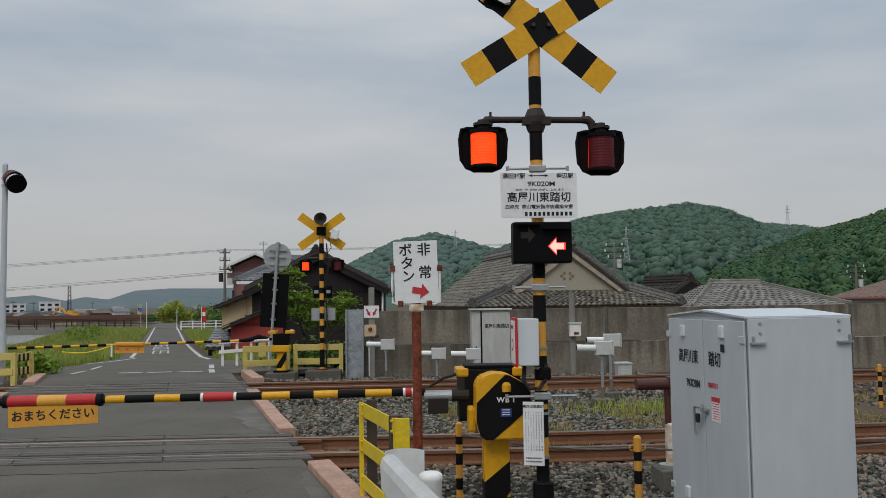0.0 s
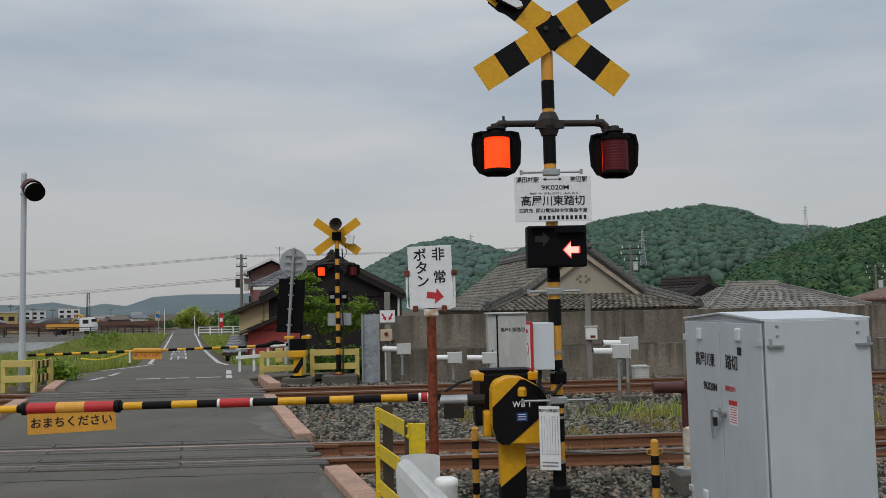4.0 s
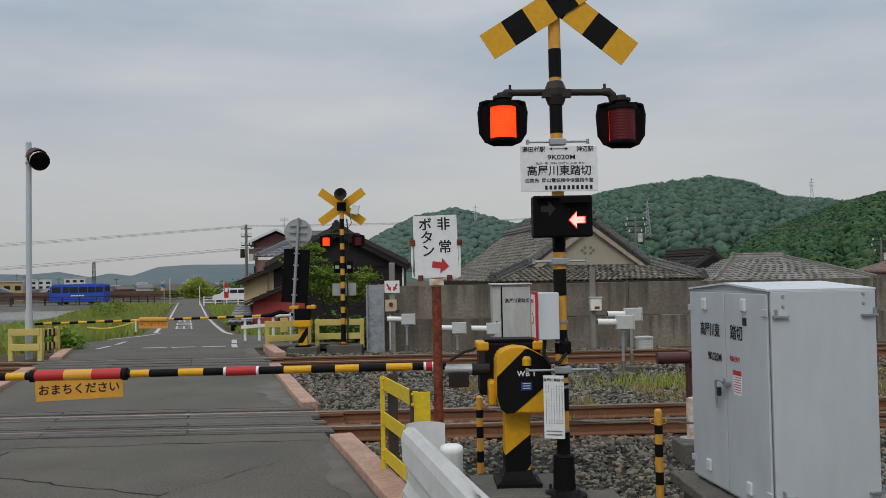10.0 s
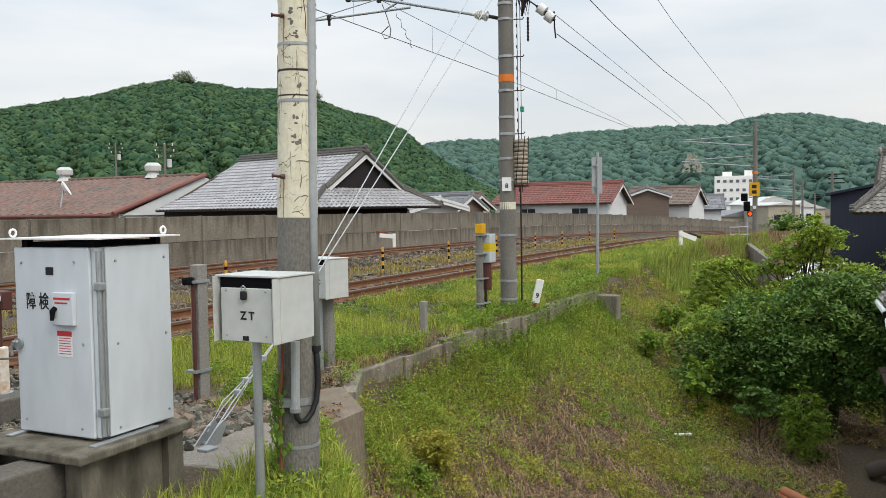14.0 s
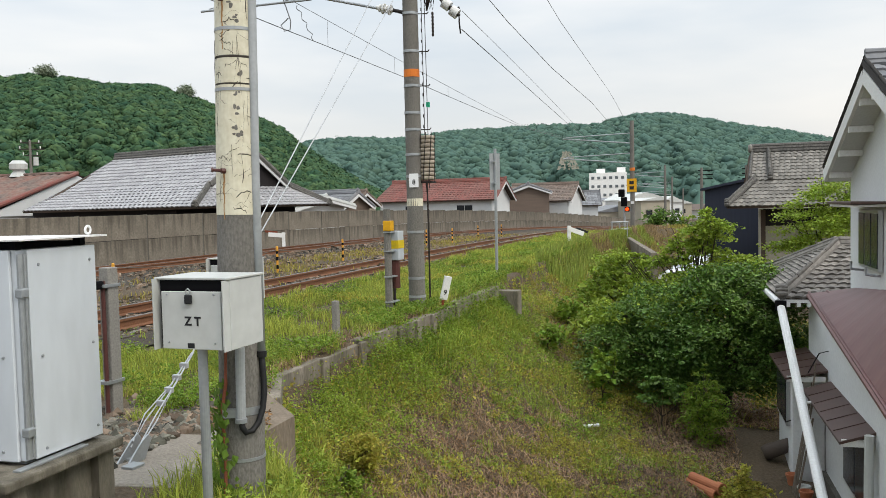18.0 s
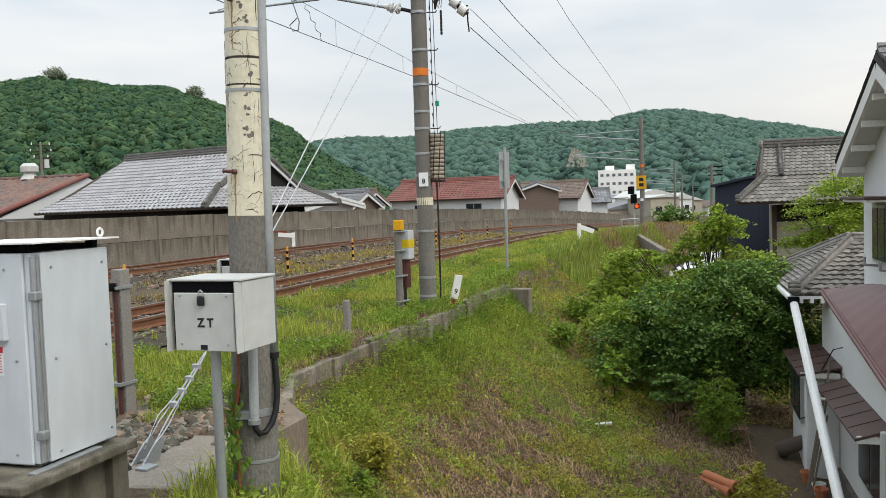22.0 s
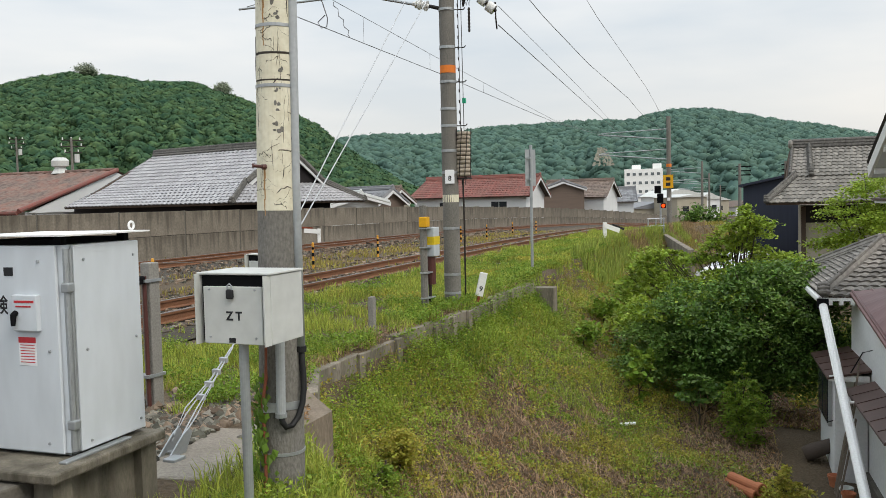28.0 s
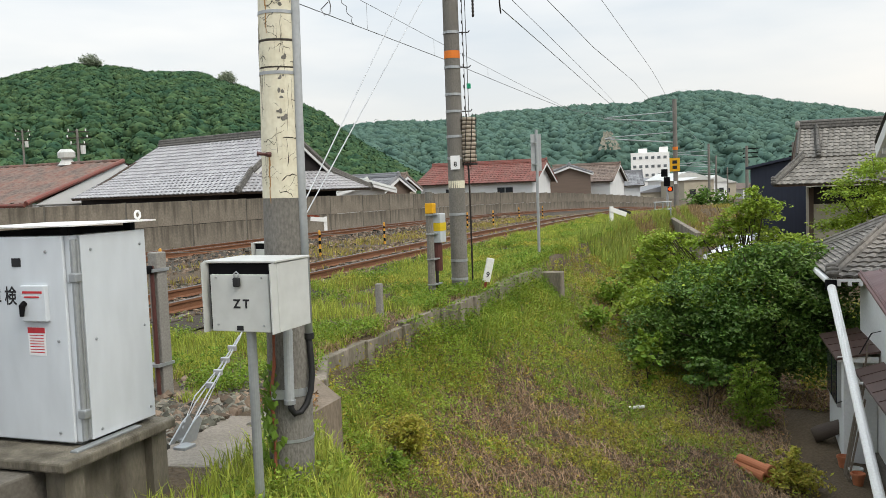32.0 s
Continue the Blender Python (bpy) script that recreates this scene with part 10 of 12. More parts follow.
# ---- shrubs and trees ----
def shrub(name, label, x, y, z, lumps, leaf, size, count, trunk_r=0.06, droop=0.1, long=1.6, seed=1, category="shrub", lean=0.0, spray=0):
    """A shrub or small tree: trunk, limbs to each lump of the crown, and leaves in small clusters over the lumps."""
    t = thing(name, x, y, z, label, category)
    rr = np.random.default_rng(seed)
    base = np.zeros(3)
    hub = np.array([lean, 0, max(0.3, 0.35 * max(l[2] for l in lumps))])
    part("trunk", tube(B(), [(0, 0, -0.15), tuple(hub * 0.5 + rr.normal(0, 0.03, 3)), tuple(hub)], [trunk_r, trunk_r * 0.85, trunk_r * 0.7], 9), "bark", t)
    total = sum(l[3] * l[4] for l in lumps)
    cs, sizes = [], []
    for cx_, cy_, cz_, rx_, rz_ in lumps:
        c = np.array([cx_, cy_, cz_])
        m_ = (hub + c) / 2 + rr.normal(0, 0.08, 3)
        part("limb", tube(B(), [tuple(hub * 0.9), tuple(m_), tuple(c)], [trunk_r * 0.55, trunk_r * 0.4, trunk_r * 0.16], 7), "bark", t)
        for k_ in range(3):
            e = c + rr.normal(0, 1, 3) * np.array([rx_, rx_, rz_]) * 0.5
            part("twig", tube(B(), [tuple(m_), tuple((m_ + e) / 2 + rr.normal(0, 0.04, 3)), tuple(e)], [trunk_r * 0.28, trunk_r * 0.2, trunk_r * 0.08], 5), "bark", t)
        k = int(count * rx_ * rz_ / total)
        if spray:
            # layered sprays of leaves over the lump, each a loose flat fan
            fans, wide = max(5, k // spray), min(1.0, rx_ / 0.55)
            dirs = rr.standard_normal((fans, 3))
            dirs[:, 2] = dirs[:, 2] * 0.8 + 0.15
            dirs /= np.linalg.norm(dirs, axis=1)[:, None]
            cc = c + dirs * rr.uniform(0.5, 1.28, fans)[:, None] * np.array([rx_, rx_, rz_])
            out = dirs * np.array([1, 1, 0.0])
            along = rr.uniform(-0.6, 1.0, (fans, spray))
            q = cc[:, None, :] + out[:, None, :] * (along * 0.34 * wide)[:, :, None] + rr.standard_normal((fans, spray, 3)) * np.array([0.13, 0.13, 0.05]) * wide - np.array([0, 0, 1]) * (np.clip(along, 0, 1) ** 2 * 0.13 * wide)[:, :, None]
            cs.append(q.reshape(-1, 3))
            sizes.append(rr.uniform(0.65, 1.2, fans * spray) * size)
            continue
        clusters = max(4, k // 16)
        dirs = rr.standard_normal((clusters, 3))
        dirs /= np.linalg.norm(dirs, axis=1)[:, None]
        rad = rr.uniform(0.35, 1.08, clusters) ** 0.6
        cc = c + dirs * rad[:, None] * np.array([rx_, rx_, rz_])
        q = np.repeat(cc, 16, 0) + rr.standard_normal((clusters * 16, 3)) * np.array([1, 1, 0.55]) * (0.13 * rx_ + size * 0.9)
        cs.append(q)
        sizes.append(rr.uniform(0.65, 1.2, len(q)) * size)
    o = leaf_mesh("crown", np.concatenate(cs), np.concatenate(sizes), leaf, t, 0.5, long, droop=droop)
    o["kind"] = "stuff"
    return t


shrub("bush_tree", "large dark leafy bush on the slope beside the white house", 16.5, 1.95, -2.55,
      [(-0.1, 0.2, 1.75, 1.15, 0.75), (0.0, 1.3, 1.95, 0.55, 0.4), (0.0, -0.75, 2.25, 0.55, 0.4), (-0.2, 1.9, 1.5, 0.45, 0.3), (0.2, 0.3, 2.35, 0.6, 0.35), (-0.1, -0.3, 2.55, 0.45, 0.3), (0, 1.0, 1.4, 0.9, 0.5), (-0.2, -0.2, 1.2, 0.95, 0.4), (-0.4, -0.95, 1.5, 0.5, 0.42), (-0.3, 2.1, 1.0, 0.4, 0.28), (0.3, 0.3, 0.75, 0.8, 0.35), (0.1, 0.9, 0.9, 0.8, 0.35), (-0.5, 1.7, 1.0, 0.6, 0.3), (0.4, -0.8, 0.8, 0.7, 0.4)], "leaf_dark", 0.046, 62000, 0.1, 0.3, 1.9, 5, "bush", spray=70)
z = float(land(14.1, 2.14)) - 0.03
shrub("feathery_bush", "feathery light green bush at the foot of the slope", 14.1, 2.14, z, [(0.0, 0.0, 0.3, 0.26, 0.3), (0.031, 0.093, 0.62, 0.223, 0.3), (-0.031, -0.124, 0.6, 0.211, 0.28), (0.0, 0.031, 0.9, 0.161, 0.24), (0.031, -0.186, 0.85, 0.099, 0.2), (0.0, 0.198, 0.8, 0.093, 0.2), (0.0, -0.031, 1.15, 0.062, 0.16)], "leaf_fern", 0.026, 6000, 0.02, -0.25, 2.6, 15, "bush", spray=40)
z = float(land(14.6, 2.84)) - 0.03
sb = shrub("camellia_bush", "small dark glossy bush on thin pale stems", 14.6, 2.84, z, [(0, 0, 0.72, 0.3, 0.16), (0.05, 0.25, 0.66, 0.2, 0.13), (-0.05, -0.24, 0.68, 0.22, 0.14), (0, 0.02, 0.86, 0.18, 0.1)], "leaf_dark", 0.06, 1100, 0.02, 0.2, 1.7, 16, "bush", spray=40)
for k in (-1, 0, 1, 2):
    part("stem", tube(B(), [(0.02 * k, 0.02 * k, -0.05), (0.03 * k, 0.06 * k, 0.3), (0.05 * k, 0.12 * k, 0.62)], [0.012, 0.01, 0.007], 5), "thatch", sb, "thin pale stem")
z = float(land(14.8, 3.88)) - 0.03
shrub("broad_leaf_plant", "tall weed with broad pale green leaves", 14.8, 3.88, z, [(0.0, 0.0, 0.3, 0.144, 0.22), (0.0, 0.06, 0.62, 0.168, 0.2), (0.0, -0.072, 0.7, 0.156, 0.18), (0.0, -0.18, 0.9, 0.084, 0.12), (0.0, 0.09, 0.92, 0.084, 0.1)], "leaf_fern", 0.10, 300, 0.015, 0.35, 1.25, 17, "plant", spray=12)
z = float(land(11.6, 1.45)) - 0.03
shrub("low_bush", "low reddish green bush beside the clay pipes", 11.6, 1.45, z, [(0.0, 0.0, 0.25, 0.21, 0.22), (0.05, 0.15, 0.2, 0.15, 0.18), (0.0, -0.175, 0.24, 0.16, 0.2), (0.0, 0.025, 0.5, 0.11, 0.16)], "weed", 0.03, 2600, 0.015, -0.1, 2.2, 18, "bush", spray=40)
shrub("young_bush", "light green bush at the upper slope", 18.8, 4.0, -2.1, [(0, 0, 1.1, 0.7, 0.5), (0.3, 0.5, 0.9, 0.6, 0.45), (-0.2, -0.5, 1.3, 0.55, 0.45), (-0.3, 0.35, 1.75, 0.4, 0.35), (0, -0.2, 1.75, 0.4, 0.3)], "leaf_light", 0.08, 7000, 0.05, 0.1, 1.6, 6, "bush", spray=110)
shrub("leafy_tree", "young tree with yellowish green leaves and bare lower limbs", 17.5, 2.5, -2.55,
      [(0, -0.1, 3.55, 0.24, 0.24), (0, 0.1, 3.3, 0.32, 0.26), (0, -0.35, 3.35, 0.28, 0.24), (0, 0.3, 3.05, 0.28, 0.18), (0, -0.15, 3.0, 0.32, 0.2), (0, 1.55, 2.8, 0.28, 0.22), (0, 1.72, 2.5, 0.24, 0.24), (0, 1.35, 2.9, 0.24, 0.14), (0, 1.1, 2.65, 0.26, 0.14), (0, 0.75, 2.8, 0.28, 0.12), (0, 0.4, 2.75, 0.3, 0.14), (-0.1, -0.7, 2.8, 0.36, 0.18), (-0.3, -0.2, 2.6, 0.42, 0.2), (-0.2, 0.5, 2.4, 0.42, 0.2), (-0.1, -1.15, 2.7, 0.3, 0.18), (-0.3, 1.0, 2.3, 0.36, 0.18), (-0.9, 0.2, 2.25, 0.4, 0.2), (-1.0, 0.75, 2.05, 0.4, 0.2), (-1.2, 1.3, 1.85, 0.4, 0.2), (-1.3, 0.3, 1.85, 0.36, 0.16), (-1.3, -0.3, 2.1, 0.32, 0.16)], "leaf_light", 0.05, 14000, 0.055, 0.25, 1.8, 9, "tree", spray=40)
shrub("maple_tree", "light green maple beside a tiled house", 22.8, -0.1, -2.6, [(0, 0, 3.0, 0.9, 0.5), (0.2, -0.9, 3.6, 0.9, 0.5), (-0.2, 0.4, 3.6, 0.6, 0.4), (0, -0.4, 4.2, 0.7, 0.4), (0.2, -1.2, 2.6, 0.8, 0.4), (-0.1, 0.5, 2.5, 0.6, 0.3)], "leaf_light", 0.06, 20000, 0.07, 0.0, 1.3, 7, "tree", spray=150)
for k, (x, y, z, s, lf, n) in enumerate(((16.9, 5.35, -1.55, 0.5, "leaf_fern", 420), (19.8, 5.6, -1.5, 0.6, "leaf_fern", 500), (7.6, 4.87, -1.2, 0.36, "weed", 2600), (7.1, 4.75, -1.2, 0.2, "leaf_fern", 500), (21.5, 5.3, -1.7, 0.8, "leaf_light", 800), (24, 5.8, -1.6, 0.8, "leaf_fern", 800), (27, 5.6, -1.8, 1.0, "leaf_dark", 1000), (31, 6.6, -1.7, 1.0, "leaf_light", 1000))):
    z = float(land(x, y)) - 0.02
    shrub("shrub", "small leafy shrub on the slope", x, y, z, [(0, 0, 0.55 * s * 1.4, 0.55 * s, 0.5 * s), (0.25 * s, 0.2 * s, 0.5 * s, 0.4 * s, 0.35 * s), (-0.2 * s, -0.25 * s, 0.95 * s, 0.35 * s, 0.35 * s)], lf, 0.026 if x < 14 else 0.075, n, 0.012 if x < 14 else 0.02, 0.1, 1.7, 20 + k)
shrub("tree", "low dark green bush by the town houses", 96, 12.5, -2.8, [(0, 0, 2.0, 1.6, 1.1), (0.5, 1.4, 1.7, 1.1, 0.9), (-0.5, -1.4, 1.6, 1.2, 0.9)], "leaf_dark", 0.3, 900, 0.1, seed=44, category="tree")
# reeds and dry stalks along the line farther east
n = 9000
x = 28 + 60 * R.random(n)
y = np.interp(x, ER[1:, 0], ER[1:, 1]) - np.abs(R.normal(0, 1.6, n)) + 0.3
dr = vnoise(x, y, 5, 61) > 0.68
for nm, k, mt in (("reeds", dr, "drygrass"), ("reeds_green", ~dr, "grass")):
    blades(nm, x[k], y[k], R.uniform(0.12, 0.45, k.sum()), 0.03, mt, "tall reeds and dry grass beside the line", 0.4)

n = 7000
x = 24 + 40 * R.random(n)
y = np.interp(x, ER[1:, 0], ER[1:, 1]) - R.uniform(-0.25, 0.7, n)
dr = (vnoise(x, y, 2.5, 63) > 0.6) & (x > 36)
for nm, k, mt in (("edge_reeds", dr, "drygrass"), ("edge_grass", ~dr, "meadow")):
    blades(nm, x[k], y[k], R.uniform(0.2, 0.6, k.sum()), 0.028, mt, "tall grass along the bank's edge", 0.5)

# a young tree and shrubs in front of the black house
shrub("young_tree", "young bright green tree in front of the black house", -2.6, 23.6, -0.35, [(-0.6, 0, 2.6, 0.42, 0.35), (-0.35, 0.1, 2.15, 0.5, 0.35), (0.05, 0, 1.7, 0.5, 0.35), (0.5, 0, 1.5, 0.45, 0.3), (-0.7, 0, 1.85, 0.35, 0.3), (1.0, 0.1, 1.9, 0.4, 0.4), (1.35, 0, 1.35, 0.45, 0.4)], "leaf_fern", 0.07, 4200, 0.035, 0.15, 1.9, 31, "tree", spray=60)
for k, (x, y, s) in enumerate(((-2.9, 22.6, 0.8), (-2.0, 22.5, 0.9), (-1.2, 22.4, 0.9), (-0.7, 22.6, 0.8))):
    shrub("shrub", "dark leafy shrub behind the yellow fence", x, y, -0.35, [(0, 0, 0.6 * s, 0.55 * s, 0.5 * s), (0.3, 0.1, 0.45 * s, 0.4, 0.35), (-0.3, 0, 0.5 * s, 0.4, 0.35)], "leaf_dark", 0.09, 700, 0.03, 0.1, 1.7, 50 + k)
for k, (x, y, s) in enumerate(((-9.0, 21.3, 0.6), (-9.6, 22.4, 0.5), (-22.5, 60, 1.3), (-25.5, 72, 1.2))):
    shrub("shrub", "leafy shrub in the meadow grass", x, y, float(ground_z(x, y)), [(0, 0, 0.5 * s, 0.6 * s, 0.45 * s), (0.5 * s, 0, 0.35 * s, 0.45 * s, 0.3 * s)], "leaf_fern", 0.09 * (1 + s * 0.3), 420, 0.02, 0.1, 1.6, 60 + k)

n = 6500
x = 6.75 + 11 * R.random(n) ** 1.2
y = np.interp(x, ER[1:, 0], ER[1:, 1]) - R.uniform(0.0, 0.3, n)
ok = vnoise(x, y * 0 + 3, 0.7, 91) > 0.56
x, y = x[ok], y[ok]
leaf_mesh("wall_creeper", np.stack([x, y, -0.22 + fall_east(x) - R.uniform(-0.08, 0.4, len(x)) * (y < np.interp(x, ER[1:, 0], ER[1:, 1]) - 0.08)], -1), R.uniform(0.012, 0.034, len(x)), "leaf_fern", label="leafy weeds hanging over the low wall")
# fresh grass between the stand and the mast
n = 4200
x, y = R.uniform(3.3, 5.4, n), R.uniform(3.4, 4.75, n)
ok = (edge_dist(x, y) < 0.3) & (y < 4.55 + 0.1 * (x - 4.2)) & ((x - 4.4) ** 2 + (y - 3.93) ** 2 > 0.025) & ~((x < 4.1) & (y > 4.45)) & (vnoise(x, y, 0.35, 97) > 0.22)
blades("mast_grass", x[ok], y[ok], R.uniform(0.08, 0.26, ok.sum()), 0.008, "grass_lush", "fresh long grass round the mast", 0.7)
# weeds on the wing wall and at the foot of the low wall
n = 1500
x, y = R.uniform(5.5, 6.8, n), R.uniform(4.7, 5.6, n)
ok = (np.abs(y - (4.9 + 0.55 * (x - 5.6))) < 0.28) & (vnoise(x, y, 0.3, 98) > 0.4)
leaf_mesh("wing_wall_weeds", np.stack([x[ok], y[ok], -0.19 + R.uniform(0.0, 0.08, ok.sum())], -1), R.uniform(0.014, 0.032, ok.sum()), "weed_red", label="reddish withered weeds on the wing wall")
# long grass in front of the cabinet stand
n = 9000
x, y = R.uniform(1.7, 4.7, n), R.uniform(2.0, 4.2, n)
d = edge_dist(x, y)
ok = (d < 0.35) & (d > -0.75) & (vnoise(x, y, 0.5, 95) > 0.25) & ~((x > 3.0) & (x < 4.1) & (y > 4.2)) & ((x - 4.4) ** 2 + (y - 3.93) ** 2 > 0.03)
blades("stand_grass", x[ok], y[ok], R.uniform(0.06, 0.24, ok.sum()), 0.007, "grass_lush", "fresh long grass in front of the cabinet stand", 0.7)
ok = (d < 0.35) & (d > -0.9) & (vnoise(x, y, 0.4, 96) > 0.5)
leaf_mesh("stand_weeds", np.stack([x[ok], y[ok], land(x[ok], y[ok]) + R.uniform(0.01, 0.12, ok.sum())], -1), R.uniform(0.02, 0.045, ok.sum()), "leaf_fern", label="leafy weeds in front of the cabinet stand")

n = 2600
x, y = R.uniform(2.6, 5.9, n), R.uniform(2.7, 4.7, n)
d = edge_dist(x, y)
ok = (np.abs(d - 0.05) < 0.5) & (vnoise(x, y, 0.4, 99) > 0.35) & ~((x > 2.9) & (x < 4.2) & (y > 4.3)) & ((x - 4.4) ** 2 + (y - 3.93) ** 2 > 0.04)
x, y = x[ok], y[ok]
q = np.stack([x[:, None] + R.standard_normal((len(x), 9)) * 0.035, y[:, None] + R.standard_normal((len(x), 9)) * 0.035, (land(x, y) + 0.02)[:, None] + R.uniform(0, 0.16, (len(x), 9))], -1)
leaf_mesh("foot_weeds", q.reshape(-1, 3), R.uniform(0.012, 0.03, q.shape[0] * 9), "leaf_light", label="fresh leafy weeds at the foot of the mast", flat=0.4)

# ---- loose things on the slope ----
M["terracotta"] = material("terracotta", (0.42, 0.15, 0.07), (0.34, 0.12, 0.06), 0.8, scale=4, fine=40, bump=0.15)
M["board"] = material("weathered_board", (0.20, 0.165, 0.13), (0.14, 0.115, 0.09), 0.9, scale=2, fine=25, bump=0.3, grain=(6, 6, 0.6))
for k, (x, y, dz, a) in enumerate(((11.75, 1.98, 0.06, 12), (11.8, 1.84, 0.05, 10), (11.75, 1.93, 0.15, 14))):
    t = thing("clay_pipe", x, y, float(land(x, y)) + dz, "terracotta drain pipe lying on the slope", "pipe", rz=a - 60, group="clay pipes")
    bm = B()
    lathe(bm, [(0.062, -0.3), (0.065, -0.298), (0.065, 0.2), (0.08, 0.205), (0.08, 0.3), (0.06, 0.302), (0.055, 0.15)], 14, pose(0, 0, 0, 90, 0, 0))
    part("pipe", bm, "terracotta", t)
t = thing("white_stick", 13.5, 3.82, float(land(13.5, 3.82)) + 0.07, "white plastic pipe lying in the weeds", "pipe", rz=-72)
part("pipe", rod(B(), (-0.13, 0, 0), (0.13, 0, 0.02), 0.026, seg=10), "white", t)
for k, (x, y, l, a) in enumerate(((12.9, 0.86, 1.75, 10), (12.75, 0.84, 1.5, 4), (13.05, 0.86, 1.85, 14), (12.6, 0.82, 1.2, -3), (12.95, 0.83, 1.4, 7))):
    z = float(land(x, y))
    t = thing("leaning_board", x, y, z - 0.03, "weathered board leaning on the house wall", "board", group="leaning boards")
    part("board", box(B(), 0, 0, l / 2, 0.04 if k % 2 else 0.06, 0.025, l, pose(0, 0, 0, 10, a, 0), bevel=0.004), "board", t)
st = thing("tree_stump", 13.95, 1.24, float(land(13.95, 1.24)), "old weathered stump lying beside the house", "stump")
part("stump", lathe(B(), [(0.10, -0.02), (0.12, 0.06), (0.11, 0.25), (0.10, 0.42), (0.06, 0.42), (0.05, 0.3)], 11, pose(0, 0, 0.1, 62, -30, 20)), "sleeper", st, smooth=True)
for k, (x, y) in enumerate(((12.75, 0.72), (12.5, 0.7), (13.2, 0.86))):
    t = thing("flower_pot", x, y, float(land(x, y)), "old clay flower pot at the house wall", "flower pot", group="flower pots")
    part("pot", lathe(B(), [(0.06, 0), (0.085, 0.14), (0.095, 0.14), (0.095, 0.17), (0.08, 0.17), (0.07, 0.12)], 12), "terracotta" if k else "zt", t)

# ---- the far side of the river, seen past the crossing ----
srf("bus_blue", (0.03, 0.09, 0.50), (0.025, 0.075, 0.44), rough=0.3, scale=2, fine=20, bump=0)
srf("car_white", (0.75, 0.76, 0.77), (0.70, 0.71, 0.72), rough=0.3, scale=2, fine=20, bump=0)
srf("rail_brown", (0.022, 0.018, 0.016), (0.03, 0.024, 0.02), rough=0.7, scale=2, fine=20, bump=0.1)
srf("girder", (0.14, 0.065, 0.045), (0.11, 0.055, 0.04), rough=0.8, scale=0.4, fine=5, bump=0.1)
srf("wall_yellow", (0.50, 0.38, 0.16), (0.45, 0.34, 0.15), rough=0.85, scale=0.5, fine=10, bump=0)
# leaves of the crest trees, greyed and lightened to hold the haze
srf("crest_leaf_hazed", (0.22, 0.26, 0.18), (0.26, 0.30, 0.21), rough=0.8, scale=0.1, fine=1, bump=0, island=0.3)
srf("bare_earth", (0.19, 0.165, 0.125), (0.135, 0.13, 0.098), rough=0.95, scale=0.4, fine=1.2, bump=0.4, third=(0.10, 0.115, 0.085))
srf("sign_blue", (0.03, 0.16, 0.50), (0.03, 0.14, 0.45), rough=0.5, bump=0)


def polar(az, far, rise=0.0):
    a = math.radians(az)
    return Vector((far * math.sin(a), far * math.cos(a), 1.58 + far * rise))


def deck_z(x):
    return -1.16 + 0.006 * min(max(-30 - x, 0), 20)


br = tagged(new("bridge"), "road bridge over the river with a dark brown railing", "bridge", kind="structure")
xs = [-170, -120, -80, -60, -50, -40, -30, 0, 45]
verts, faces = [], []
for x in xs:
    verts += [(x, 106.4, deck_z(x)), (x, 116.2, deck_z(x)), (x, 116.2, deck_z(x) - 0.3), (x, 106.4, deck_z(x) - 0.3)]
for i in range(len(xs) - 1):
    for k in range(4):
        a, b = i * 4 + k, i * 4 + (k + 1) % 4
        faces.append((a, b, b + 4, a + 4))
faces += [(3, 2, 1, 0), tuple(len(verts) - 4 + k for k in range(4))]
mesh_ob("deck", verts, faces, "asphalt", br)
for x0, x1 in ((-170, -110), (-110, -74), (-74, -37)):
    part("deck_edge", box(B(), (x0 + x1) / 2, 106.3, deck_z(-60) - 0.36, x1 - x0 - 0.1, 0.35, 0.62), "concrete", br, "pale concrete edge beam")
    part("bridge_pier", box(B(), x1, 110, -3.4, 1.4, 6, 3.6), "concrete", br)
post = B()
box(post, 0, 0, 0.55, 0.13, 0.12, 1.1)
pm = bpy.data.meshes.new("railing_post")
post.to_mesh(pm)
post.free()
pm.materials.append(M["rail_brown"])
for yy in (106.6, 116.0):
    for x in np.arange(-116, -32, 2.1):
        o = new("railing_post", pm)
        o.parent = br
        o.matrix_basis = pose(float(x), yy, deck_z(float(x)))
    for zz, th in ((1.06, 0.12), (0.74, 0.07), (0.42, 0.07)):
        part("rail", tube(B(), [(x, yy, deck_z(x) + zz) for x in (-118, -80, -60, -50, -40, -32.5)], th * 0.5, 6), "rail_brown", br)

# fences, signs and the verge at the junction
wf2 = thing("white_guard_fence", -25.0, 98.0, -1.15, "white guard fence at the end of the lane", "fence")
for k in range(5):
    part("post", box(B(), k * 1.3, 0, 0.5, 0.12, 0.1, 1.05), "white", wf2)
for zz in (0.35, 0.65, 0.95):
    part("rail", box(B(), 2.6, -0.05, zz, 5.3, 0.05, 0.08), "white", wf2)
for x, y, h, lab in ((-25.6, 98.5, 2.3, "white road post beside the lane"), (-29.6, 100.6, 3.2, "white road post beside the bridge")):
    t = thing("road_post", x, y, -1.2, lab, "post")
    part("pole", rod(B(), (0, 0, 0), (0, 0, h), 0.04, seg=8), "white", t)
bs = thing("blue_road_sign", -30.4, 101, -1.2, "round blue road sign on a pole", "road sign")
part("pole", rod(B(), (0, 0, 0), (0, 0, 2.6), 0.05, seg=8), "galv", bs)
part("disc", rod(B(), (0, -0.06, 2.35), (0, -0.1, 2.35), 0.24, seg=18), "sign_blue", bs)
bn = thing("red_banner", *polar(-12.9, 95)[:2], -1.15, "red and white banner on a thin pole", "banner")
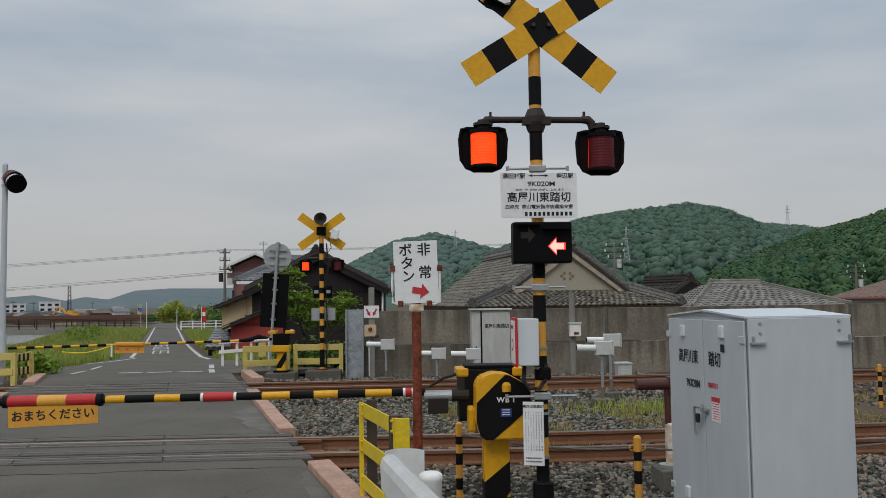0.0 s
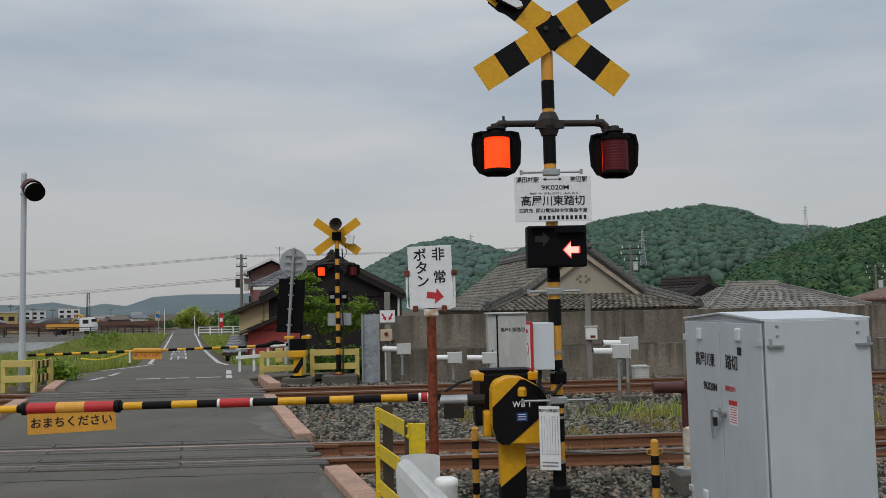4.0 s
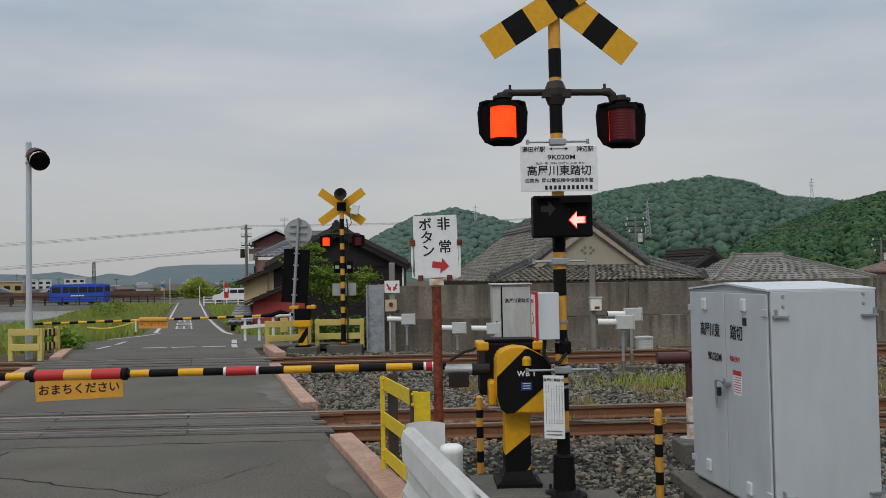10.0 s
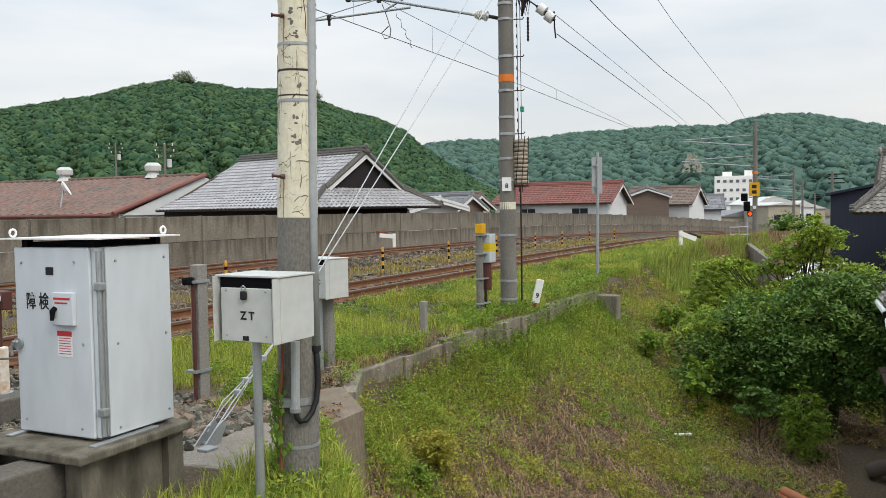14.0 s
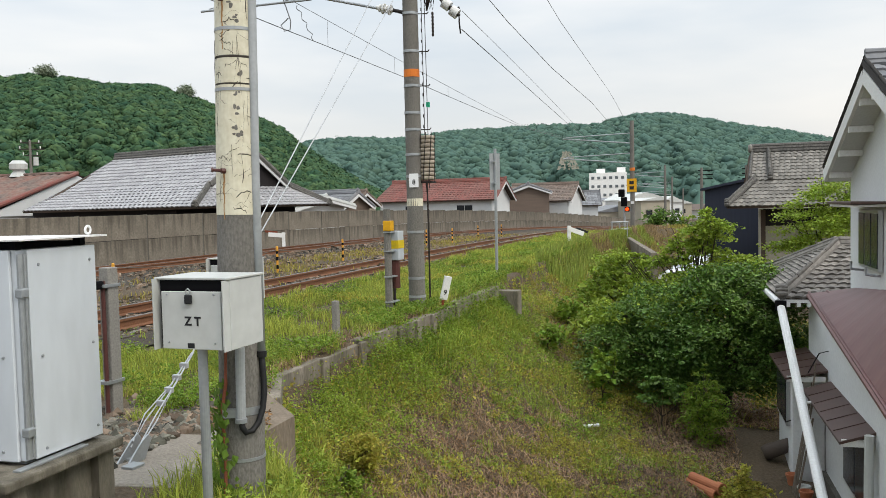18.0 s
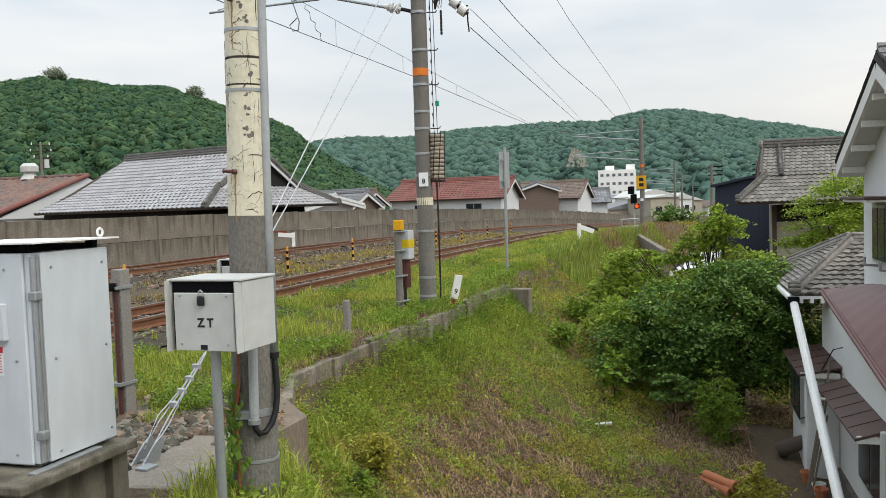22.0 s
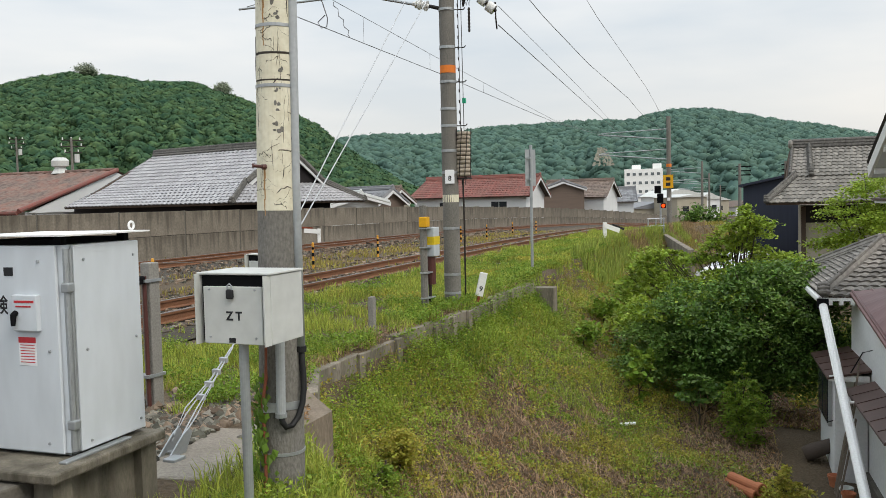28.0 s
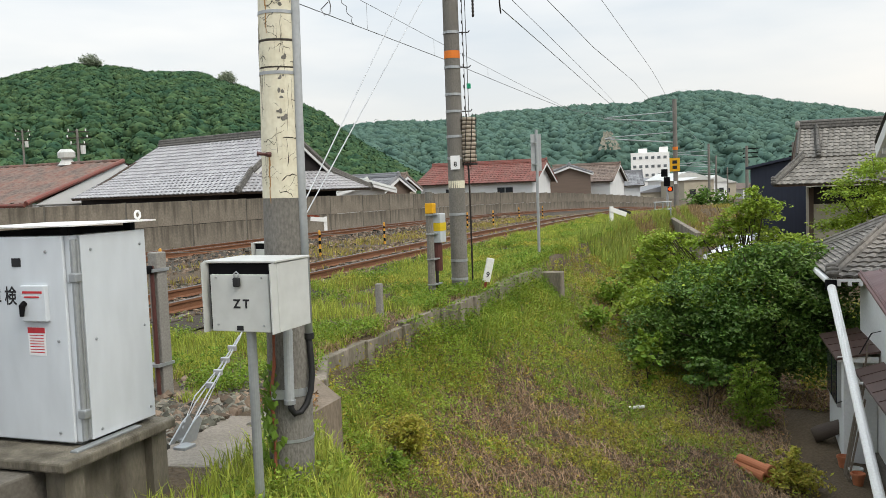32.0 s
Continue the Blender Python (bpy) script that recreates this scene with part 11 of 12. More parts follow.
part("pole", rod(B(), (-0.25, 0, 0), (-0.25, 0, 2.6), 0.03, seg=6), "white", bn)
part("cloth", prism(B(), [(-0.22, 0.9), (0.25, 0.95), (0.22, 2.5), (-0.22, 2.5)], 0.0, 0.02), "red", bn)
part("white_bar", box(B(), 0.0, -0.01, 1.8, 0.3, 0.02, 0.4), "white", bn)

# building site, town and tower beyond the bridge
gd = thing("steel_girders", -64, 170, -1.6, "long row of rust-brown steel girders on a building site", "girders")
for k in range(3):
    part("girder", box(B(), k * 2.0 - 4, k * 1.5, 0.75 + 0.25 * (k == 1), 34, 0.5, 1.1), "girder", gd)
ex = thing("excavator", *polar(-21.3, 250)[:2], -1.6, "yellow excavator with its boom bent", "excavator")
part("boom", tube(B(), [(1.2, 0, 1.2), (0.3, 0, 2.6), (-1.0, 0, 3.2)], 0.28, 6), "orange", ex)
part("stick", tube(B(), [(-1.0, 0, 3.2), (-2.6, 0, 1.0)], 0.22, 6), "orange", ex)
part("bucket", box(B(), -2.6, 0, 0.7, 0.9, 0.8, 0.8, bevel=0.1), "iron", ex)
part("cab", box(B(), 2.2, 0, 1.5, 1.4, 1.6, 1.6, bevel=0.1), "orange", ex)
part("house", box(B(), 3.2, 0, 1.2, 2.6, 2.2, 1.0, bevel=0.1), "orange", ex)
part("crawler", box(B(), 2.5, 0, 0.35, 3.4, 2.4, 0.7, bevel=0.2), "iron", ex)
for az0, az1, far, top, mat, rows, label in ((-29.5, -24.86, 220, 0.0032, "wall_yellow", 1, "yellow industrial building by the river"), (-22.6, -21.4, 400, 0.0064, "plaster", 3, "white apartment block far off"), (-24.5, -23.3, 420, 0.0050, "plaster", 3, "white apartment block far off"), (-18.4, -17.75, 300, 0.0001, "plaster", 1, "low white building far off"), (-16.95, -16.7, 320, 0.001, "plaster_beige", 1, "low beige building far off"), (-20.6, -19.4, 300, -0.0030, "plaster", 1, "low white hall far off")):
    a, b = polar(az0, far), polar(az1, far)
    w = (b - a).length
    h = 1.58 + far * top + 2.4
    t = thing("far_building", *((a + b) / 2)[:2], -2.4, label, "building", rz=-(az0 + az1) / 2)
    part("wall", box(B(), 0, 4, h / 2, w, 8, h), mat, t)
    part("roof_edge", box(B(), 0, 4, h + 0.1, w + 0.4, 8.4, 0.25), "zt", t)
    n = max(2, int(w / 2.2))
    for r in range(rows):
        for k in range(n):
            part("window", box(B(), -w / 2 + w * (k + 0.5) / n, -0.03, h - 1.4 - r * 2.0, w / n * 0.55, 0.1, 1.0), "window", t)
rng = random.Random(21)
for k in range(26):
    az = rng.uniform(-29, -13.0)
    far = rng.uniform(190, 330)
    p = polar(az, far)
    h = 1.58 + far * rng.uniform(-0.0075, -0.0005) + 2.4
    t = thing("far_house", p.x, p.y, -2.4, "small tiled house far off by the river", "house", rz=rng.uniform(-60, 40), group="far houses")
    w = rng.uniform(4, 9)
    part("wall", box(B(), 0, 0, h * 0.35, w, 5, h * 0.7), rng.choice(["plaster", "plaster_beige", "clad_brown", "plaster"]), t)
    part("roof", prism(B(), [(-w / 2 - 0.4, h * 0.68), (w / 2 + 0.4, h * 0.68), (w * 0.15, h), (-w * 0.15, h)], -2.9, 2.9), rng.choice(["tile_grey", "tile_brown", "tile_old"]), t)
    part("window", box(B(), 0, -2.52, h * 0.42, w * 0.4, 0.08, h * 0.2), "window", t)
for k, (az, far, top) in enumerate(((-20.9, 300, 0.0231), (-25.2, 260, 0.012), (-24.0, 280, 0.008), (-22.9, 260, 0.007), (-19.6, 300, 0.006), (-24.75, 250, 0.010))):
    p = polar(az, far, top)
    t = thing("thin_tower" if k == 0 else "far_pole", p.x, p.y, -2.4, "thin lattice tower far off" if k == 0 else "thin pole far off in the town", "tower" if k == 0 else "pole")
    h = p.z + 2.4
    if k == 0:
        for s in ((-0.5, -0.5), (0.5, -0.5), (0.5, 0.5), (-0.5, 0.5)):
            part("leg", rod(B(), (*s, 0), (s[0] * 0.6, s[1] * 0.6, h), 0.09, seg=5), "iron", t)
        for j in range(8):
            part("brace", rod(B(), (-0.5, -0.5, h * j / 8), (0.45, -0.45, h * (j + 1) / 8), 0.06, seg=4), "iron", t)
    else:
        part("shaft", rod(B(), (0, 0, 0), (0, 0, h), 0.14, 0.1, 6), "mast", t)
        part("cross_arm", box(B(), 0, 0, h - 0.6, 1.6, 0.12, 0.12), "iron", t)
p = polar(-14.75, 150)
shrub("round_tree", "round bright green tree beside the far lane", p.x, p.y, -2.0, [(0, 0, 2.6, 1.9, 1.3), (-1.5, 0, 1.9, 1.2, 1.0), (1.6, 0, 1.8, 1.2, 0.9), (0.2, 0.3, 3.5, 1.0, 0.7), (0.3, 0, 1.2, 2.0, 0.9)], "grass_lush", 0.3, 4200, 0.2, 0.1, 1.3, 71, "tree")
for k, (az, far, s) in enumerate(((-12.6, 160, 1.0), (-13.2, 170, 0.8), (-11.7, 150, 1.1), (-16.1, 170, 0.5), (-17.3, 200, 0.6), (-11.9, 120, 0.7))):
    p = polar(az, far)
    shrub("far_tree", "dark green tree among far houses", p.x, p.y, -2.0, [(0, 0, 2.2 * s, 1.8 * s, 1.3 * s), (1.5 * s, 0, 1.6 * s, 1.3 * s, s), (-1.5 * s, 0, 1.5 * s, 1.3 * s, s)], "leaf_dark", 0.35, 700, 0.15, 0.1, 1.3, 80 + k, "tree")

# utility pole with its wires over the river
up = thing("utility_pole", -10.05, 49, -1.4, "concrete utility pole with transformers and cross arms", "utility pole")
part("shaft", rod(B(), (0, 0, 0), (0, 0, 6.2), 0.1, 0.07, 12), "mast", up)
for zz in (5.95, 5.5, 5.0):
    part("cross_arm", box(B(), 0, 0, zz, 0.6, 0.06, 0.05), "iron", up)
    for dx in (-0.27, -0.1, 0.1, 0.27):
        part("insulator", rod(B(), (dx, 0, zz + 0.04), (dx, 0, zz + 0.2), 0.045, seg=6), "porcelain", up)
part("transformer", rod(B(), (-0.22, 0, 4.3), (-0.22, 0, 4.8), 0.13, seg=12), "iron", up)
part("switch_box", box(B(), 0.28, 0, 4.3, 0.25, 0.25, 0.4), "zt", up)
for z0, z1, dy in ((4.75, 4.22, 0), (4.72, 4.12, 0.5), (4.68, 4.06, 1.0), (3.5, 2.62, 0), (3.42, 2.50, 0.4), (3.38, 2.44, 0.8)):
    e = (-70.0, 69.0 + dy, z0 + (z1 - z0) * 2.2)
    wire("service_wire", [(-10.05, 49 + dy * 0.3, z0), e], [0.3], 0.009, label="thin wire over the river meadow")
    wire("service_wire", [(-10.05, 49 + dy * 0.3, z0), (25, 47, z0 + 0.8)], [0.3], 0.008, label="thin wire over the houses")

# houses beside the far lane
pk = thing("pink_building", -10.4, 59, -1.4, "three-storey pink building with white roof edge and balconies", "building", rz=9)
part("wall", box(B(), 0.35, 3, 2.8, 2.9, 6, 5.6), "clad_pink", pk)
part("gable", prism(B(), [(-1.1, 5.55), (1.8, 5.55), (0.35, 6.25)], 0.0, 6), "clad_pink", pk)
for s, (xa, za, xb, zb) in enumerate(((-1.6, 5.55, 0.35, 6.45), (2.2, 5.55, 0.35, 6.45))):
    d = Vector((xb - xa, 0, zb - za))
    part("roof_plane", box(B(), 0, 0, 0, d.length, 7.0, 0.14, Matrix.Translation(((xa + xb) / 2, 2.8, (za + zb) / 2)) @ pose(0, 0, 0, 0, -math.degrees(math.atan2(d.z, d.x)), 0)), "plaster", pk, "white-edged shallow roof")
window(pk, 0.75, -0.02, 4.75, 0.95, 0.75)
window(pk, 0.75, -0.02, 3.0, 0.95, 0.75)
for zz in (1.4, 3.1, 4.8):
    part("balcony", box(B(), -1.25, 0.6, zz, 0.5, 1.8, 0.75), "clad_brown", pk)
    part("balcony_gap", box(B(), -1.12, 0.6, zz + 0.62, 0.12, 1.7, 0.5), "window", pk)
part("aerial_mast", rod(B(), (0.9, 1, 6.2), (0.9, 1, 7.4), 0.03, seg=6), "galv", pk)
for k in range(3):
    part("aerial_rod", rod(B(), (0.6, 1, 7.35 - k * 0.08), (1.2, 1, 7.35 - k * 0.08), 0.014, seg=4), "galv", pk)

bg = thing("beige_house", -7.2, 38, -1.1, "beige plastered house with a tiled verge", "house", rz=8)
part("wall", box(B(), 0.55, 3, 1.3, 2.5, 6, 2.7), "plaster_beige", bg)
part("gable", prism(B(), [(-0.7, 2.6), (1.8, 2.6), (1.8, 3.35), (1.4, 3.45)], 0.0, 6), "plaster_beige", bg)
tiles(bg, (-1.05, -0.4, 2.58), (-1.05, 6.4, 2.58), (1.45, 6.4, 3.62), (1.45, -0.4, 3.62), "tile_dark", 0.3)
a, b = Vector((-1.05, -0.42, 2.5)), Vector((1.45, -0.42, 3.54))
part("barge_board", box(B(), 0, 0, 0, (b - a).length, 0.05, 0.08, Matrix.Translation((a + b) / 2) @ pose(0, 0, 0, 0, -math.degrees(math.atan2(1.04, 2.5)), 0)), "tile_dark", bg)
window(bg, 0.75, -0.02, 1.85, 0.8, 0.55)
part("window_hood", box(B(), 0.75, -0.18, 2.2, 0.95, 0.35, 0.05), "tile_dark", bg)
part("aerial_pole", rod(B(), (0.35, -0.05, 2.0), (0.35, -0.05, 3.2), 0.02, seg=5), "galv", bg)

rh = thing("red_house", -6.2, 33.6, -1.05, "small red clad house with a grey tiled lean-to", "house", rz=8)
part("wall", box(B(), 0.55, 2.5, 0.95, 2.0, 5, 1.9), "clad_red", rh)
part("gable", prism(B(), [(-0.45, 1.8), (1.55, 1.8), (1.55, 2.6)], 0.0, 5), "clad_red", rh)
tiles(rh, (-0.75, -0.3, 1.75), (-0.75, 5.3, 1.75), (1.6, 5.3, 2.72), (1.6, -0.3, 2.72), "tile_dark", 0.28)
a, b = Vector((-0.75, -0.32, 1.7)), Vector((1.6, -0.32, 2.66))
part("barge_board", box(B(), 0, 0, 0, (b - a).length, 0.05, 0.08, Matrix.Translation((a + b) / 2) @ pose(0, 0, 0, 0, -math.degrees(math.atan2(0.96, 2.35)), 0)), "tile_dark", rh)
part("window", box(B(), 0.6, -0.02, 1.15, 0.22, 0.06, 0.5), "window", rh)
part("lean_to_wall", box(B(), -0.85, 1.2, 0.55, 0.9, 2.4, 1.1), "clad_black", rh)
tiles(rh, (-1.4, -0.4, 1.0), (-0.45, -0.4, 1.0), (-0.45, 1.6, 1.62), (-1.2, 1.6, 1.62), "tile_grey", 0.26)

gh = thing("grey_roof_house", -7.2, 46, -1.2, "house with grey roof tiles and white eaves behind a black house", "house", rz=6)
part("wall", box(B(), 1.4, 3.2, 1.9, 2.6, 5.2, 3.8), "clad_brown", gh)
tiles(gh, (-1.6, 0, 4.05), (2.9, 0, 4.05), (2.9, 3, 5.3), (0.8, 3, 5.2), "tile_grey", 0.3)
tiles(gh, (-1.6, 6.4, 4.05), (-1.6, 0, 4.05), (0.0, 3, 5.3), (0.8, 3.3, 5.2), "tile_grey", 0.3)
ridge_cap(gh, [(0.8, 3, 5.3), (2.9, 3, 5.3)], "tile_grey", 0.12)
ridge_cap(gh, [(-1.6, 0, 4.05), (0.8, 3, 5.3)], "tile_grey", 0.09)
part("eave_board", box(B(), 0.65, -0.02, 3.96, 4.5, 0.05, 0.16), "white", gh)

bh = house("black_house", "house clad in black boards with a dark tiled gable", -3.36, 34, -1.0, 0, 2.85, 3.52, 2.08, 9, "clad_black", "tile_dark", over=0.3, size=0.3, trim="clad_black")
part("gable_infill", prism(B(), [(-2.5, 3.05), (2.5, 3.05), (0, 4.4)], -0.06, 0.1), "clad_black", bh)
part("white_tag", box(B(), -1.0, -0.04, 1.55, 0.14, 0.02, 0.06), "white", bh)
part("downpipe", tube(B(), [(2.6, -0.05, 3.0), (2.6, -0.05, 2.9), (2.55, -0.05, 0.3)], 0.04), "white", bh)
part("wall_shed", box(B(), 2.6, -1.5, 1.2, 0.8, 2.0, 1.6), "clad_brown", bh)

gf = thing("white_guard_rail", -4.9, 23.6, -0.1, "white double guard rail beside the side road", "guard rail", rz=10)
for k in range(3):
    part("post", box(B(), k * 0.38, 0, 0.3, 0.07, 0.07, 0.8), "white", gf)
for zz in (0.42, 0.68):
    part("beam", prism(B(), [(-0.1, zz - 0.06), (0.95, zz + 0.0), (0.95, zz + 0.09), (-0.1, zz + 0.03)], -0.08, -0.04), "white", gf)
part("yellow_box", box(B(), 1.05, -0.3, 0.45, 0.2, 0.16, 0.38, bevel=0.01), "paleyellow", gf)
part("white_post", box(B(), 1.25, -0.4, 0.3, 0.1, 0.1, 1.0), "white", gf)
rp = tagged(part("slack_rope", tube(B(), [(-7.95, 20.4, 0.54), (-7.7, 20.42, 0.51), (-7.4, 20.42, 0.51), (-7.1, 20.44, 0.57), (-6.8, 20.44, 0.66)], 0.02, 8), "lemon"), "slack yellow rope hanging from the barrier arm", "rope")

# poles among the houses
for az, far, top, z0 in ((14.2, 58, 0.0638, -1), (28.67, 70, 0.0321, -1), (42.43, 62, 0.0745, -1), (39.6, 90, 0.075, -1)):
    p = polar(az, far, top)
    t = thing("utility_pole", p.x, p.y, z0, "thin utility pole with cross arms among the houses", "utility pole", rz=-az, group="utility poles")
    h = p.z - z0
    part("shaft", rod(B(), (0, 0, 0), (0, 0, h), 0.12, 0.08, 8), "mast", t)
    for zz, w in ((h - 0.15, 1.3), (h - 0.55, 1.5), (h - 0.95, 1.0)):
        part("cross_arm", box(B(), 0.1, 0, zz, w, 0.08, 0.07), "iron", t)
        for s in (-0.4, 0, 0.4):
            part("insulator", rod(B(), (s * w, 0, zz), (s * w, 0, zz + 0.2), 0.04, seg=5), "porcelain", t)
    part("transformer", rod(B(), (0.3, -0.1, h - 1.6), (0.3, -0.1, h - 1.05), 0.16, seg=8), "zt", t)


# ---- pylons, single trees and the landslip on the hills ----
def pylon(az, far, low, high, half):
    a, b = polar(az, far, low), polar(az, far, high)
    h = b.z - a.z + 6
    t = thing("power_pylon", a.x, a.y, a.z - 6, "lattice steel power pylon on a wooded ridge", "pylon", rz=-az, group="pylons")
    r = h * 0.004 + 0.09
    for sx in (-1, 1):
        for sy in (-1, 1):
            part("leg", tube(B(), [(sx * half, sy * half, 0), (sx * half * 0.38, sy * half * 0.38, h * 0.6), (sx * 0.25, sy * 0.25, h)], r, 4), "galv", t)
    for k in range(9):
        u, v = k / 9, (k + 1) / 9
        wu, wv = (half * (1 - 0.62 * min(q / 0.6, 1)) * (1 if q < 0.6 else max(0.12, 1 - (q - 0.6) * 2)) for q in (u, v))
        for s in (-1, 1):
            part("brace", rod(B(), (s * wu, -wu, h * u), (-s * wv, -wv, h * v), r * 0.7, seg=4), "galv", t)
    for q, w in ((0.68, 1.3), (0.8, 1.1), (0.92, 0.9)):
        part("cross_arm", rod(B(), (-half * w, 0, h * q), (half * w, 0, h * q), r, seg=4), "galv", t)


pylon(3.65, 1080, 0.0446, 0.0845, 4.5)
pylon(15.0, 560, 0.052, 0.083, 2.0)
pylon(24.95, 800, 0.082, 0.100, 2.0)
for az, low, high, w in ((43.96, 0.139, 0.157, 6.4), (52.1, 0.122, 0.140, 5.0)):
    p = polar(az, 556, low)
    h = 556 * (high - low)
    shrub("crest_tree", "single broad tree standing on the hill's crest", p.x, p.y, p.z - 2, [(0, 0, 2 + h * 0.62, w * 0.75, h * 0.3), (w * 0.55, 0, 2 + h * 0.5, w * 0.5, h * 0.22), (-w * 0.55, 0, 2 + h * 0.5, w * 0.5, h * 0.22)], "crest_leaf_hazed", 0.8, 2200, 0.45, 0.1, 1.2, 90, "tree")
ls = tagged(new("landslip"), "bare pale landslip in the wooded ridge", "landslip", kind="structure")
rg = np.random.default_rng(5)
rows_ = []
for i in range(15):
    v = i / 14
    rows_.append([tuple(polar(76.95 - 0.1 * v + (u - 0.5) * (1.5 - 1.0 * v) + rg.normal(0, 0.02), 549 + 50 * v + rg.uniform(-1.5, 1.5), 0.036 + 0.021 * v + rg.normal(0, 0.0004))) for u in np.linspace(0, 1, 15)])
V = [p for row in rows_ for p in row]
mesh_ob("rock_face", V, [(i * 15 + j, i * 15 + j + 1, i * 15 + j + 16, i * 15 + j + 15) for i in range(14) for j in range(14) if rg.random() > 0.12 and not (4 < j < 7 and i < 6)], "bare_earth", ls)


# ---- vehicles on the cross road ----
WHEELS = []


def vehicle(name, label, category, y, profile, width, paint, wheels, radius, x, z, heading):
    """A road vehicle with its front at the origin, looking towards +x; profile runs along x and z."""
    t = thing(name, x, y, z, label, category, rz=heading)
    bm = prism(B(), profile, -width / 2, width / 2)
    bmesh.ops.bevel(bm, geom=list(bm.edges), offset=0.06, segments=2, affect="EDGES")
    part("body", bm, paint, t)
    for wx in wheels:
        for s in (-1, 1):
            px_ = (wx, s * (width / 2 - 0.11), radius)
            w = part("wheel", rod(B(), (0, -0.05, 0), (0, 0.05, 0), radius * 0.55, seg=12), "galv", t, at=Matrix.Translation(px_))
            part("tyre", lathe(B(), [(radius * 0.6, -0.1), (radius * 0.95, -0.11), (radius, -0.06), (radius, 0.06), (radius * 0.95, 0.11), (radius * 0.6, 0.1)], 18, pose(0, 0, 0, 90, 0, 0)), "rubber", w)
            part("hub_bolt", box(B(), radius * 0.3, -0.06 * s, 0, 0.06, 0.03, 0.06), "iron", w)
            WHEELS.append((w, px_, radius, name))
    return t


bus = vehicle("microbus", "blue microbus with dark windows and white lettering bars", "bus", 110, [(-7.0, 0.35), (-0.1, 0.35), (0, 0.7), (-0.05, 1.35), (-0.35, 2.45), (-0.6, 2.6), (-6.9, 2.62), (-7.0, 2.5)], 2.1, "bus_blue", (-1.4, -5.3), 0.38, -24.4, -1.16, 180)
for s in (-1, 1):
    for xa, xb in ((-1.5, -0.42), (-2.5, -1.75), (-3.7, -2.6), (-4.8, -3.8), (-5.8, -4.9), (-6.8, -5.9)):
        part("side_window", box(B(), (xa + xb) / 2, s * 1.045, 1.88, xb - xa, 0.03, 0.72), "window", bus)
    for k in range(5):
        part("lettering_bar", box(B(), -2.9 - k * 0.35, s * 1.05, 1.15, 0.26, 0.012, 0.16), "white", bus)
    part("headlight", box(B(), -0.03, s * 0.8, 0.75, 0.05, 0.3, 0.2), "signwhite", bus)
    part("tail_light", box(B(), -7.0, s * 0.85, 0.9, 0.04, 0.18, 0.3), "red", bus)
    part("mirror", box(B(), -0.1, s * 1.2, 1.8, 0.08, 0.16, 0.3), "hood", bus)
part("windscreen", box(B(), -0.17, 0, 1.85, 0.05, 1.8, 0.85, None), "window", bus)
part("rear_window", box(B(), -7.0, 0, 1.95, 0.04, 1.6, 0.6), "window", bus)
part("bumper", box(B(), -0.02, 0, 0.45, 0.1, 2.0, 0.22, bevel=0.03), "bus_blue", bus)

trk = vehicle("flatbed_truck", "white truck with a yellow load bed", "truck", 113, [(-1.75, 0.45), (-0.05, 0.45), (0, 0.9), (-0.08, 1.35), (-0.4, 2.1), (-0.6, 2.2), (-1.7, 2.2), (-1.75, 2.1)], 1.9, "car_white", (-0.8, -4.4), 0.38, -62.5, -1.16, 0)
part("chassis", box(B(), -3.6, 0, 0.62, 4.6, 0.9, 0.25), "iron", trk)
part("load_bed", box(B(), -3.9, 0, 0.95, 4.2, 1.95, 0.16), "orange", trk, "yellow load bed")
for s in (-1, 1):
    part("bed_board", box(B(), -3.9, s * 0.96, 1.2, 4.2, 0.05, 0.42), "orange", trk)
    part("side_window", box(B(), -0.95, s * 0.95, 1.68, 0.75, 0.03, 0.5), "window", trk)
    part("headlight", box(B(), -0.0, s * 0.7, 0.85, 0.05, 0.3, 0.18), "signwhite", trk)
part("tail_board", box(B(), -6.0, 0, 1.2, 0.05, 1.95, 0.42), "orange", trk)
part("windscreen", box(B(), -0.22, 0, 1.72, 0.05, 1.7, 0.6, None), "window", trk)

van = vehicle("minivan", "white minivan with dark windows", "car", 110, [(-4.6, 0.3), (-0.1, 0.3), (0, 0.6), (-0.15, 0.95), (-1.0, 1.15), (-1.75, 1.8), (-4.2, 1.85), (-4.6, 1.1)], 1.72, "car_white", (-0.85, -3.7), 0.32, 25, -1.16, 180)
for s in (-1, 1):
    for xa, xb in ((-2.2, -1.5), (-3.2, -2.3), (-4.2, -3.3)):
        part("side_window", box(B(), (xa + xb) / 2, s * 0.855, 1.42, xb - xa, 0.03, 0.46), "window", van)
    part("headlight", box(B(), -0.08, s * 0.65, 0.72, 0.1, 0.3, 0.16), "signwhite", van)
    part("tail_light", box(B(), -4.5, s * 0.75, 1.0, 0.1, 0.14, 0.3), "red", van)
part("windscreen", box(B(), -1.35, 0, 1.5, 0.03, 1.5, 0.8, Matrix.Translation((-1.35, 0, 1.5)) @ pose(0, 0, 0, 0, 49, 0) @ Matrix.Translation((1.35, 0, -1.5))), "window", van)
